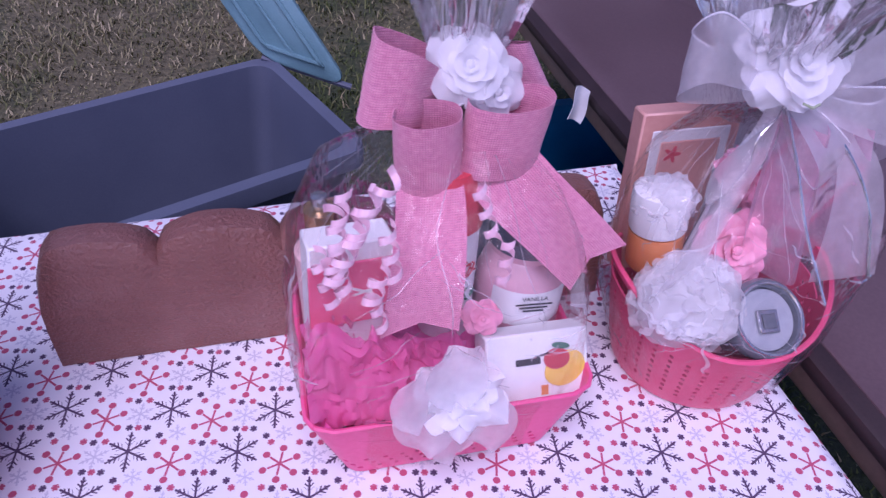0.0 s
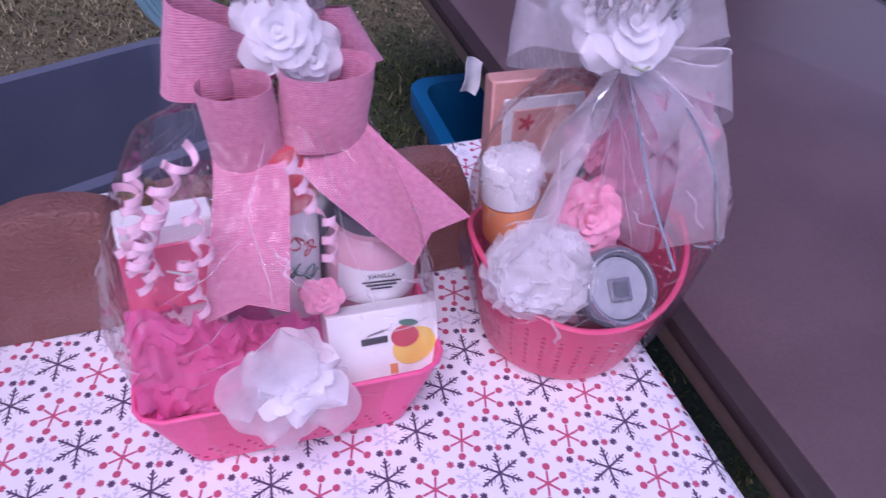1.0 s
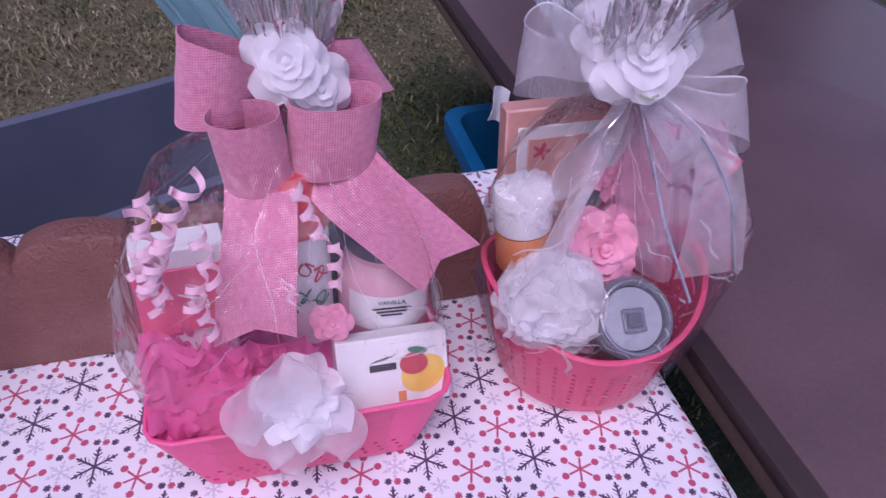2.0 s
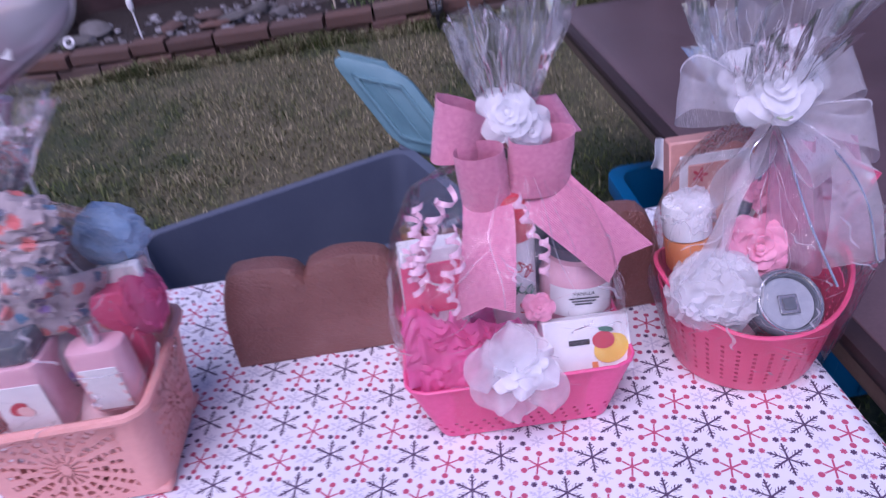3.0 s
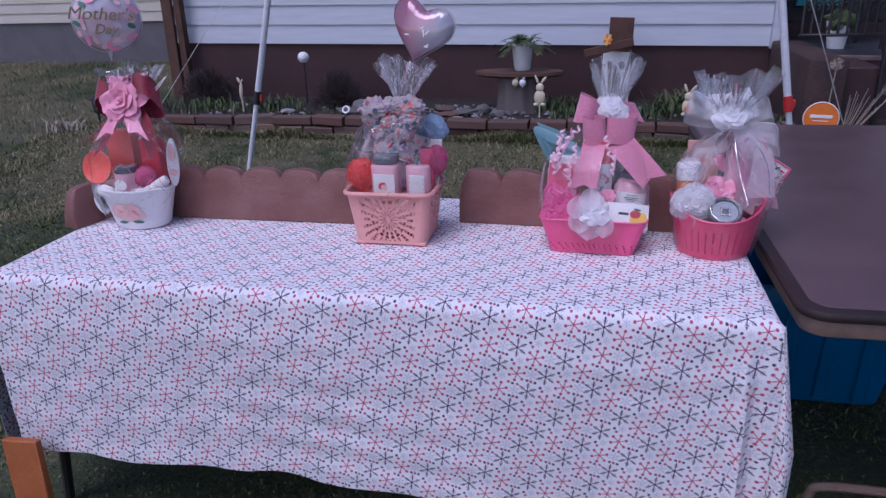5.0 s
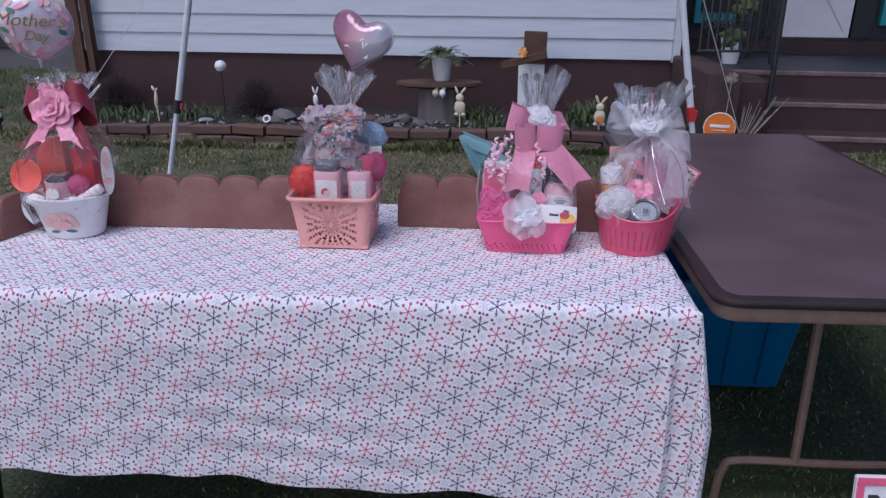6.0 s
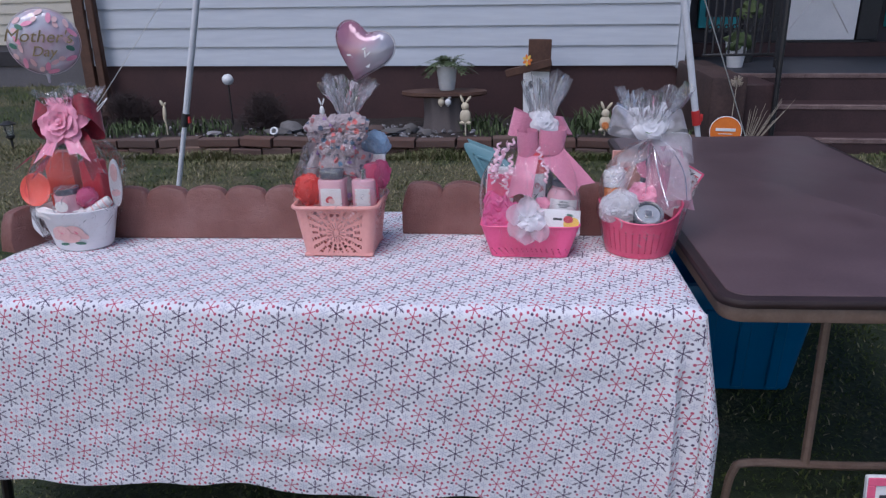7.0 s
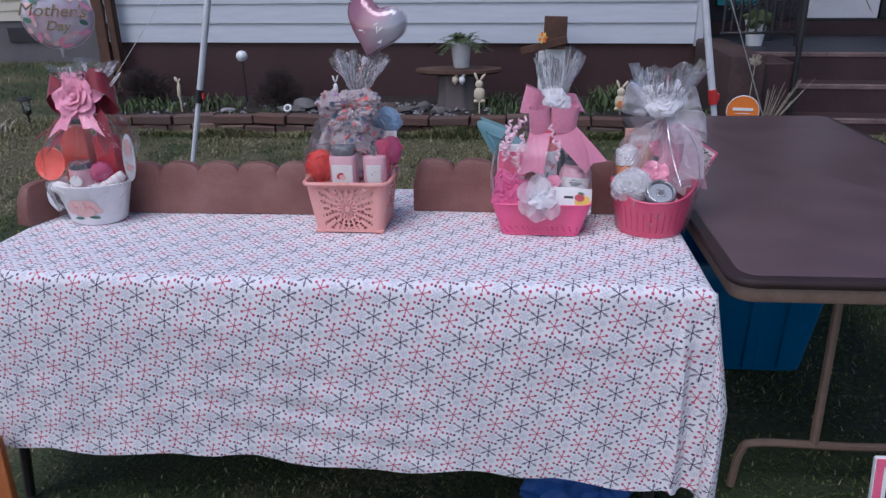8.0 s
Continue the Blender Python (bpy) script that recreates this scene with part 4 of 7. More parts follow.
def wrap(top, rows, wrinkle, seed, folds, square):
    """The film round a basket with white strips painted as glints along its folds."""
    b, f = film(top.matrix_basis.translation.x, top.matrix_basis.translation.y, TZ, rows, wrinkle, seed, folds, square)
    sk = wpart("cellophane", b, CELLO, top, "clear crinkled cellophane wrap")
    sk.visible_shadow = False
    tagged(wpart("fold_glints", f, GLINT, top, "white strips painted as glints along the film folds", under=sk), kind="stuff")


def plume(top, c, height, spread, seed, leaves=5, lean=(0, 0), low=0.010):
    """The loose ends of the film above the tie: pleated, flared, unevenly cut, each sheet a part."""
    rng = random.Random(seed)
    first = None
    for k in range(leaves):
        a0 = math.tau * k / leaves + rng.uniform(-0.3, 0.3)
        h = height * rng.uniform(0.78, 1.06)
        sp = spread * rng.uniform(0.75, 1.15)
        wide = rng.uniform(1.0, 1.6)
        ph = rng.uniform(0, 6)
        def fn(u, v):
            a = a0 + (u - 0.5) * wide * (0.6 + 0.7 * v)
            r = low + (sp - low) * (v ** 0.8) + 0.010 * v * math.sin(u * 26 + ph + 2 * v) + 0.014 * v * fuzz(u * 4 + ph, v * 3)
            tip = h * (1 - 0.22 * abs(u - 0.5) * 2 + 0.10 * fuzz(u * 7, ph))
            return Vector((c[0] + r * math.cos(a) + lean[0] * v, c[1] + 0.7 * r * math.sin(a) + lean[1] * v, c[2] + v * tip))
        ob = wpart("film_end" if first else "cellophane_top", sheet(fn, 22, 12), PLUME, top, "flared clear cellophane end", under=first)
        first = first or ob
        # Painted glints along the pleats of the loose ends.
        f = bmesh.new()
        for _ in range(16):
            u0, v0, v1, w = rng.uniform(0.03, 0.97), rng.uniform(0.02, 0.5), rng.uniform(0.6, 1.0), rng.uniform(0.0005, 0.0018)
            strip([fn(u0 + 0.02 * math.sin(i), v0 + (v1 - v0) * i / 9) + Vector((0, -0.0008, 0)) for i in range(10)], w, f, across=Vector((math.sin(a0), -math.cos(a0), 0.1)))
        tagged(wpart("fold_glints", f, GLINT, top, "white strips painted as glints along the film folds", under=first), kind="stuff")


def ribbon(points, width, across, bm=None, thick=0.0006, sag=0.0, n=14, notch=0.0, crease=0.0012):
    """A cloth band through the given points, its texture place in metres."""
    pts = bezier(points, n)
    run = [0.0]
    for p, q in zip(pts, pts[1:]):
        run.append(run[-1] + (q - p).length)
    N = len(pts) - 1
    def fn(u, v):
        i = int(round(u * N))
        w = (across(u) if callable(across) else Vector(across)).normalized()
        k = (v - 0.5) * (width(u) if callable(width) else width)
        d = (pts[min(i + 1, N)] - pts[max(i - 1, 0)]).normalized()
        nrm = d.cross(w)
        cut = notch * (0.5 - abs(v - 0.5)) * 2 * max(0.0, (u - 0.6) / 0.4) ** 1.5
        return pts[i] + w * k + nrm * (sag * math.cos((v - 0.5) * 3) + crease * fuzz(u * 9, v * 3, width(0) if callable(width) else width * 50) + (crease - 0.0012) * 0.6 * math.sin(v * 14 + u * 5)) - d * cut
    b = sheet(fn, N, 6, uv=lambda u, v: (run[int(round(u * N))], v * (width(u) if callable(width) else width)))
    if thick:
        solid(b, thick)
    return join(bm, b)


def rosette(c, radius, layers=4, face=(0, -1, 0.25), seed=1, cup=0.7, count=6, ruffle=0.12, bud=True):
    """A cloth flower: rings of cupped petals round a closed bud, turned to face a direction."""
    b = bmesh.new()
    rng = random.Random(seed)
    for L in range(layers):
        t = (L + 1) / layers
        num = max(3, int(count * (0.55 + 0.45 * t)))
        for k in range(num):
            a0 = math.tau * (k + 0.5 * (L % 2)) / num + rng.uniform(-0.2, 0.2)
            R = radius * t * rng.uniform(0.88, 1.08)
            open_ = 1.45 * (1 - t) * cup + 0.12
            ph = rng.uniform(0, 9)
            def fn(u, v, a0=a0, R=R, open_=open_, ph=ph, t=t):
                w = (u - 0.5) * 2
                half = 0.78 * math.pi / num * 1.9 * math.sin(math.pi * (0.14 + 0.72 * v)) ** 0.7
                a = a0 + w * half
                r = R * (0.10 + 0.90 * v * (1 - 0.10 * w * w))
                rise = radius * (0.10 * (1 - t)) + R * v * math.tan(min(1.2, open_)) * 0.55 * (0.6 + 0.4 * v) - radius * 0.16 * t * v * v
                roll = R * ruffle * v * v * (math.sin(w * 4 + ph) + fuzz(w * 2, v * 3, ph))
                return (r * math.cos(a), r * math.sin(a), rise + roll)
            sheet(fn, 8, 7, b)
    if bud:
        bmesh.ops.create_icosphere(b, subdivisions=2, radius=radius * 0.13, matrix=Matrix.Translation((0, 0, radius * 0.10)))
    q = Vector(face).normalized().to_track_quat("Z", "Y").to_matrix().to_4x4()
    b.transform(Matrix.Translation(c) @ q)
    return b


def pouf(c, r, seed, squash=(1, 1, 0.9), n=70):
    """A net bath pouf: many small ruffled loops set round a ball."""
    b = bmesh.new()
    rng = random.Random(seed)
    for _ in range(n):
        d = Vector((rng.gauss(0, 1), rng.gauss(0, 1), rng.gauss(0, 1))).normalized()
        side = d.orthogonal().normalized()
        side.rotate(Matrix.Rotation(rng.uniform(0, math.tau), 3, d))
        other = d.cross(side)
        w, h, ph = r * rng.uniform(0.32, 0.55), r * rng.uniform(0.12, 0.20), rng.uniform(0, 6)
        base = d * r * rng.uniform(0.70, 0.84)
        def fn(u, v):
            s = (u - 0.5) * 2
            p = base + side * s * w * (0.6 + 0.4 * v) + d * h * v * (1 - 0.35 * s * s) + other * (0.035 * r * math.sin(s * 9 + ph) * (0.3 + v) + 0.10 * r * (v - 0.5)) - d * 0.25 * r * s * s
            return Vector((c[0] + p.x * squash[0], c[1] + p.y * squash[1], c[2] + p.z * squash[2]))
        sheet(fn, 16, 3, b)
    bmesh.ops.create_icosphere(b, subdivisions=3, radius=r * 0.86, matrix=Matrix.Translation(c) @ Matrix.Diagonal((*squash, 1)))
    return b


def curl(start, length, radius, turns, width, lean=(0, 0, -1), phase=0.0):
    """A corkscrew of narrow curling ribbon."""
    d = Vector(lean).normalized()
    s = d.orthogonal().normalized()
    o = d.cross(s)
    n = int(turns * 14)
    rad = [Vector(start) + d * length * i / n + (s * math.cos(phase + math.tau * turns * i / n) + o * math.sin(phase + math.tau * turns * i / n)) * radius for i in range(n + 1)]
    b = sheet(lambda u, v: rad[int(round(u * n))] + d * (v - 0.5) * width, n, 1)
    return solid(b, 0.0004)


def crumple(c, size, seed, lump=0.5, sub=4):
    b = bmesh.new()
    bmesh.ops.create_icosphere(b, subdivisions=sub, radius=1)
    for v in b.verts:
        p = v.co.copy()
        k = 1 + lump * (0.6 * fuzz(p.x * 2 + seed, p.y * 2, p.z * 2) + abs(fuzz(p.x * 4.5 + seed, p.y * 4.5, p.z * 4.5)) * 0.9 + 0.25 * fuzz(p.x * 11, p.y * 11 + seed, p.z * 11))
        v.co = Vector((c[0] + p.x * size[0] * k, c[1] + p.y * size[1] * k, c[2] + p.z * size[2] * k))
    return b


def text_mesh(body, size, depth=0.0004, bold=0.0):
    cu = bpy.data.curves.new("lettering", "FONT")
    cu.body, cu.size, cu.extrude, cu.align_x, cu.align_y = body, size, depth, "CENTER", "CENTER"
    cu.resolution_u, cu.offset = 3, bold
    ob = bpy.data.objects.new("lettering", cu)
    me = bpy.data.meshes.new_from_object(ob)
    bpy.data.objects.remove(ob)
    b = bmesh.new()
    b.from_mesh(me)
    bpy.data.meshes.remove(me)
    return b


def disc(c, rx, ry, normal=(0, -1, 0), seg=20, t=0.0006, roll=0.0):
    b = lathe([(1.0, 0.0), (1.0, t)], seg, rx, ry)
    q = Vector(normal).normalized().to_track_quat("Z", "Y").to_matrix().to_4x4()
    b.transform(Matrix.Translation(c) @ q @ pose(0, 0, 0, 0, 0, roll))
    return b


# ---- first basket: hot pink rectangle with a burlap bow ----
before = standing()
b3 = thing("gift_basket", "hot pink plastic basket wrapped in cellophane with a burlap bow", "gift basket", pose(-0.392, 0.362, TZ), "gift baskets on the table")
def ring3(u, v):
    X, Y = rounded(u, 0.206 + 0.054 * v, 0.170 + 0.024 * v, 0.020)
    return (X, Y, 0.002 + 0.088 * v)
def hole3(u, v):
    row = int(v * 24)
    return row in (2, 4, 6) and (int(u * 224) + row // 2) % 4 == 0
body3 = part("basket", shell(ring3, 224, 24, hole3, 0.0022), HOT_PINK, b3, "perforated hot pink plastic basket")
part("base", rounded_plate(0.19, 0.125, 0, 0.004, 0.02, 0.001), HOT_PINK, b3, at=pose(-0.095, -0.0625, 0.001))
part("rim", tube([(*rounded(i / 64, 0.261, 0.195, 0.024), 0.090) for i in range(65)], 0.0024, 6), HOT_PINK, b3)
wrap(b3, [(0.004, 0, 0, 0.106, 0.090), (0.09, 0, 0.0, 0.134, 0.100), (0.16, -0.003, 0.0, 0.131, 0.099), (0.21, -0.006, 0.006, 0.122, 0.092), (0.255, -0.002, 0.028, 0.100, 0.076), (0.30, 0.022, 0.055, 0.036, 0.030), (0.312, 0.026, 0.062, 0.011, 0.010)], 0.05, 1.0, 11, 2.0)
plume(b3, (-0.366, 0.424, 1.050), 0.165, 0.060, 11, 6)
K3 = Vector((-0.366, 0.415, 1.052))
bow3 = wpart("bow", ribbon([K3 + Vector((-0.012, 0, 0.0)), (-0.410, 0.382, 1.076), (-0.442, 0.386, 1.083), (-0.444, 0.404, 1.087), (-0.405, 0.420, 1.072), K3 + Vector((0, 0.008, 0.004))], lambda u: 0.036 + 0.036 * math.sin(math.pi * u), Vector((0.22, 0.05, 1))), BURLAP, b3, "wide pink burlap ribbon bow")
def barrel(cx, cy, rx, ry, z, w, tilt):
    pts = [(cx + rx * math.cos(a), cy + ry * math.sin(a), z + 0.004 * math.sin(a)) for a in np.linspace(math.radians(90), math.radians(450), 13)]
    return ribbon(pts, w, tilt, n=4)
wpart("loop", barrel(-0.4020, 0.374, 0.0275, 0.016, 1.030, 0.072, Vector((-0.05, -0.1, 1))), BURLAP, b3, under=bow3)
wpart("loop", barrel(-0.338, 0.382, 0.0360, 0.018, 1.036, 0.066, Vector((0.12, -0.05, 1))), BURLAP, b3, under=bow3)
wpart("loop", ribbon([K3, (-0.338, 0.420, 1.070), (-0.308, 0.415, 1.072), (-0.296, 0.430, 1.066), (-0.320, 0.440, 1.062), K3 + Vector((0.004, 0.012, 0))], 0.055, Vector((-0.5, 0, 0.9))), BURLAP, b3, under=bow3)
wpart("tail", ribbon([(-0.400, 0.380, 1.010), (-0.403, 0.350, 0.985), (-0.412, 0.315, 0.950), (-0.421, 0.298, 0.900)], lambda u: 0.054 + 0.012 * u, Vector((1, -0.1, 0.06)), notch=0.012), BURLAP, b3, under=bow3)
wpart("tail", ribbon([(-0.348, 0.390, 1.015), (-0.325, 0.362, 0.992), (-0.290, 0.345, 0.958), (-0.250, 0.335, 0.915)], 0.066, Vector((0.72, 0.22, 0.42)), notch=0.014), BURLAP, b3, under=bow3)
wpart("knot_flower", rosette((-0.367, 0.394, 1.092), 0.034, 5, (-0.1, -1, 0.55), 3, 0.85, 5, 0.09), PETAL_WHITE, b3, "white cloth rose on the knot")
wpart("knot_flower", rosette((-0.345, 0.390, 1.070), 0.030, 4, (0.3, -1, 0.25), 8, 0.85, 5, 0.09), PETAL_WHITE, b3, "white cloth rose on the knot")
fl = wpart("rim_flower", rosette((-0.390, 0.258, 0.862), 0.042, 4, (-0.05, -1, 0.55), 21, 0.55, 6, 0.20), PETAL_WHITE, b3, "large white cloth flower on the rim")
for a in (155, 215, 262, 310, 100):
    x, z = -0.392 + 0.040 * math.cos(radians(a)), 0.852 + 0.038 * math.sin(radians(a))
    wpart("petal", solid(sheet(lambda u, v, a=a, x=x, z=z: (x + 0.026 * (u - 0.5) * 2 * math.sqrt(max(0.02, 1 - (v * 2 - 1) ** 2 * 0.95)), 0.246 + 0.006 * math.sin(u * 4 + a) + 0.016 * v, z + 0.026 * (v - 0.5) * 2), 8, 8), 0.0004), TULLE, b3, under=fl)
for i, (x, y, z, L, n_, lx, ph) in enumerate(((-0.445, 0.325, 1.045, 0.060, 2.4, -0.5, 0), (-0.462, 0.320, 1.012, 0.052, 2.6, -0.5, 2), (-0.484, 0.318, 0.985, 0.034, 2.0, 0.3, 1), (-0.442, 0.320, 1.012, 0.050, 2.4, 0.1, 3), (-0.447, 0.314, 0.975, 0.036, 1.8, -0.3, 2.5), (-0.370, 0.335, 1.030, 0.055, 2.6, 0.3, 4), (-0.345, 0.320, 0.985, 0.045, 2.4, -0.1, 5), (-0.432, 0.330, 1.050, 0.050, 2.0, -0.9, 1.5), (-0.478, 0.326, 1.030, 0.060, 2.8, 0.0, 0.7), (-0.470, 0.326, 1.045, 0.070, 3.0, -0.2, 4.4), (-0.494, 0.330, 0.985, 0.050, 2.4, 0.2, 2.2), (-0.455, 0.318, 0.950, 0.045, 2.2, 0.2, 5.3))):
    wpart("curled_ribbon", curl((x - 0.004, y - 0.012, z), L, 0.0068 + 0.0012 * math.sin(ph), n_ * 1.15, 0.0065, (lx, -0.15, -1), ph), CURL, b3, "curled pale pink ribbon")
def tissue_bed(u, v):
    x, y = -0.510 + 0.232 * u, 0.278 + 0.158 * v
    ridge = 0.5 - abs(fuzz(x * 22, y * 26, 3.0)) + 0.4 * (0.5 - abs(fuzz(x * 48 + 3, y * 40)))
    edge = min(1.0, 8 * min(u, 1 - u, v, 1 - v))
    return (x + 0.006 * fuzz(x * 60, y * 60), y + 0.006 * fuzz(y * 60, x * 60, 4.0), 0.818 + 0.022 * ridge * edge + 0.030 * max(0.0, 0.55 - u) * edge - 0.045 * max(0.0, u - 0.5))
tissue = wpart("tissue_paper", sheet(tissue_bed, 60, 40), TISSUE, b3, "crumpled magenta tissue paper")
for k, (x0, x1, y, z0, h) in enumerate(((-0.518, -0.430, 0.272, 0.818, 0.098), (-0.486, -0.400, 0.280, 0.812, 0.078), (-0.518, -0.470, 0.300, 0.820, 0.095), (-0.450, -0.372, 0.285, 0.812, 0.062))):
    wpart("tissue_sheet", sheet(lambda u, v: (x0 + (x1 - x0) * u + 0.010 * v * fuzz(u * 3, v * 2, k), y + 0.030 * v + 0.012 * (0.3 + v) * fuzz(u * 3 + k, v * 4) + 0.014 * (0.5 - abs(fuzz(u * 6 + k, v * 8))), z0 + h * v * (0.72 + 0.28 * math.sin(math.pi * min(1.0, u * 1.1)) + 0.22 * fuzz(u * 3, k * 3.0))), 36, 24), TISSUE_SHEET, b3, "sheer magenta tissue sheet", under=tissue)
wpart("small_flower", rosette((-0.358, 0.324, 0.880), 0.020, 3, (0, -1, 0.6), 31, 0.6, 5), PETAL_PINK, b3, "small pink cloth blossom")

soap = loose("soap_box", "white soap carton with a fruit picture, in the pink basket", "soap", -0.312, 0.291, 0.803, 3, -33, 4)
part("carton", box((-0.050, -0.016, 0.0), (0.050, 0.016, 0.064), 0.0015), CARD_WHITE, soap)
part("fruit_print", disc((0.026, -0.0165, 0.027), 0.021, 0.016, roll=20), YELLOW_INK, soap, "printed yellow and red fruit")
part("fruit_print", disc((0.018, -0.0169, 0.037), 0.013, 0.010), RED_INK, soap, "printed yellow and red fruit")
part("leaf_print", disc((0.022, -0.0172, 0.049), 0.009, 0.003, roll=-10), GREEN_INK, soap)
part("print_bar", box((-0.022, -0.0168, 0.034), (0.002, -0.0160, 0.040)), INK, soap, "dark printed word")
part("print_patch", box((0.002, -0.0168, 0.004), (0.009, -0.0160, 0.013)), ORANGE, soap, "small orange print")

jar = loose("jar_candle", "large pink jar candle with a white label in the pink basket", "candle", -0.308, 0.382, 0.800, 0, -4, 4)
part("jar", lathe([(0.0, 0), (0.040, 0), (0.044, 0.006), (0.044, 0.085), (0.038, 0.100), (0.034, 0.104), (0.034, 0.118)], 36), SOFT_PINK, jar, "pink wax in clear glass")
part("lid", lathe([(0.0365, 0.112), (0.037, 0.114), (0.037, 0.126), (0.026, 0.130), (0.026, 0.142), (0.0, 0.146)], 32), SMOKE, jar, "grey glass lid")
lab = part("label", sheet(lambda u, v: (0.0446 * math.sin((u - 0.5) * 1.9), -0.0446 * math.cos((u - 0.5) * 1.9), 0.040 + v * 0.040), 14, 1), CARD_WHITE, jar, "white paper label")
part("lettering", (lambda t: (t.transform(pose(0, -0.0452, 0.074, 90)), t)[1])(text_mesh("VANILLA", 0.0065, 0.0002)), INK, lab)
for k, z in enumerate((0.067, 0.063, 0.059)):
    part("print_bar", box((-0.018 + 0.004 * k, -0.0456, z), (0.018 - 0.004 * k, -0.0448, z + 0.0014)), INK, lab)

can = loose("drink_tumbler", "white tumbler with red print and a red lid", "tumbler", -0.381, 0.378, 0.800, 0, -3)
part("cup", lathe([(0.0, 0), (0.026, 0), (0.031, 0.155), (0.0, 0.156)], 28), CARD_WHITE, can)
part("lid", lathe([(0.0325, 0.150), (0.033, 0.175), (0.024, 0.205), (0.0, 0.208)], 28), RED_CAP, can, "red lid")
for k, (x, z, w, m) in enumerate(((0.006, 0.118, 0.012, RED_INK), (0.018, 0.108, 0.009, RED_INK), (0.004, 0.088, 0.011, GREEN_INK), (0.017, 0.080, 0.010, GREEN_INK), (0.010, 0.060, 0.012, RED_INK), (-0.010, 0.104, 0.011, RED_INK), (-0.010, 0.076, 0.011, GREEN_INK))):
    pts = []
    for j in range(19):
        q = j / 18 * math.tau * 1.5
        px = x + w * (j / 18 - 0.5) + 0.0035 * math.sin(q * 1.4)
        pts.append((px, -math.sqrt(max(0.0, 0.0305 ** 2 - px * px)), z + 0.007 * math.sin(q + k)))
    part("print_mark", tube(pts, 0.0009, 4), m, can)

gift = loose("gift_box", "white gift box with a pink card front, in the pink basket", "box", -0.480, 0.338, 0.806, 8, -6, 4)
part("carton", box((-0.036, -0.016, 0), (0.036, 0.016, 0.165), 0.002), CARD_WHITE, gift)
crd = part("card", box((-0.037, -0.0195, 0.085), (0.036, -0.0165, 0.148), 0.0008), CARD_PINK, gift, "bright pink card with a bird drawing")
for k in range(4):
    part("print_mark", disc((0.004 + 0.004 * k, -0.0199, 0.120 - 0.003 * k), 0.011 - 0.002 * k, 0.0012, roll=-25 + 40 * k), CARD_WHITE, crd)
bot = loose("lotion_bottle", "clear lotion bottle with a gold cap in the pink basket", "bottle", -0.490, 0.392, 0.800)
part("bottle", lathe([(0, 0), (0.024, 0), (0.026, 0.01), (0.026, 0.125), (0.012, 0.138), (0.010, 0.143)], 28), PALE_PINK, bot)
part("cap", lathe([(0.0135, 0.140), (0.014, 0.142), (0.014, 0.170), (0.0, 0.172)], 24), GOLD, bot, "gold cap")
part("pump", lathe([(0.007, 0.172), (0.007, 0.183), (0.0, 0.185)], 12), SILVER, bot)
drk = loose("wine_bottle", "slim dark bottle in the pink basket", "bottle", -0.348, 0.412, 0.800)
part("bottle", lathe([(0, 0), (0.018, 0), (0.018, 0.13), (0.008, 0.165), (0.008, 0.19), (0, 0.191)], 20), SMOKE, drk)

move(before, 0.002, 0.037)

# ---- second basket: round rose pink with an organza bow ----
before = standing()
C4 = Vector((-0.094, 0.392, TZ))
b4 = thing("gift_basket", "round rose pink basket wrapped in cellophane with white organza bow", "gift basket", Matrix.Translation(C4), "gift baskets on the table")
def ring4(u, v):
    a = u * math.tau - math.pi / 2
    r = 0.083 + 0.022 * v ** 0.8
    z = 0.002 + v * (0.100 + 0.036 * (0.5 - 0.5 * math.cos(2 * (a + math.pi / 2))) ** 1.5)
    return (r * 1.03 * math.cos(a), r * math.sin(a), z)
def hole4(u, v):
    side = abs(math.sin(u * math.tau)) > 0.9
    if side and 0.80 < v < 0.93:
        return True
    return 0.15 < v < 0.72 and int(u * 144) % 4 == 1 and int(v * 26) % 2 == 0
part("basket", shell(ring4, 144, 26, hole4, 0.002), ROSE_PLASTIC, b4, "slotted rose pink plastic basket with hand holes")
part("base", lathe([(0.0, 0.001), (0.083, 0.001), (0.083, 0.004), (0.0, 0.004)], 40), ROSE_PLASTIC, b4)
part("rim", tube([ring4(i / 72, 1.0) for i in range(73)], 0.003, 6), ROSE_PLASTIC, b4)
wrap(b4, [(0.004, 0, 0, 0.088, 0.088), (0.10, 0, 0, 0.112, 0.106), (0.19, 0.018, 0.01, 0.124, 0.095), (0.235, 0.014, 0.025, 0.100, 0.07), (0.275, 0.006, 0.035, 0.05, 0.04), (0.288, 0.006, 0.046, 0.012, 0.012)], 0.05, 6.0, 9, 0.6)
plume(b4, (-0.086, 0.440, 1.024), 0.150, 0.085, 23, 7, (0.012, 0.0))
K4 = Vector((-0.086, 0.420, 1.034))
bow4 = wpart("bow", crumple((K4.x, K4.y, K4.z - 0.008), (0.012, 0.010, 0.012), 2.0, 0.3, 3), PETAL_WHITE, b4, "sheer white organza bow with silver edges")
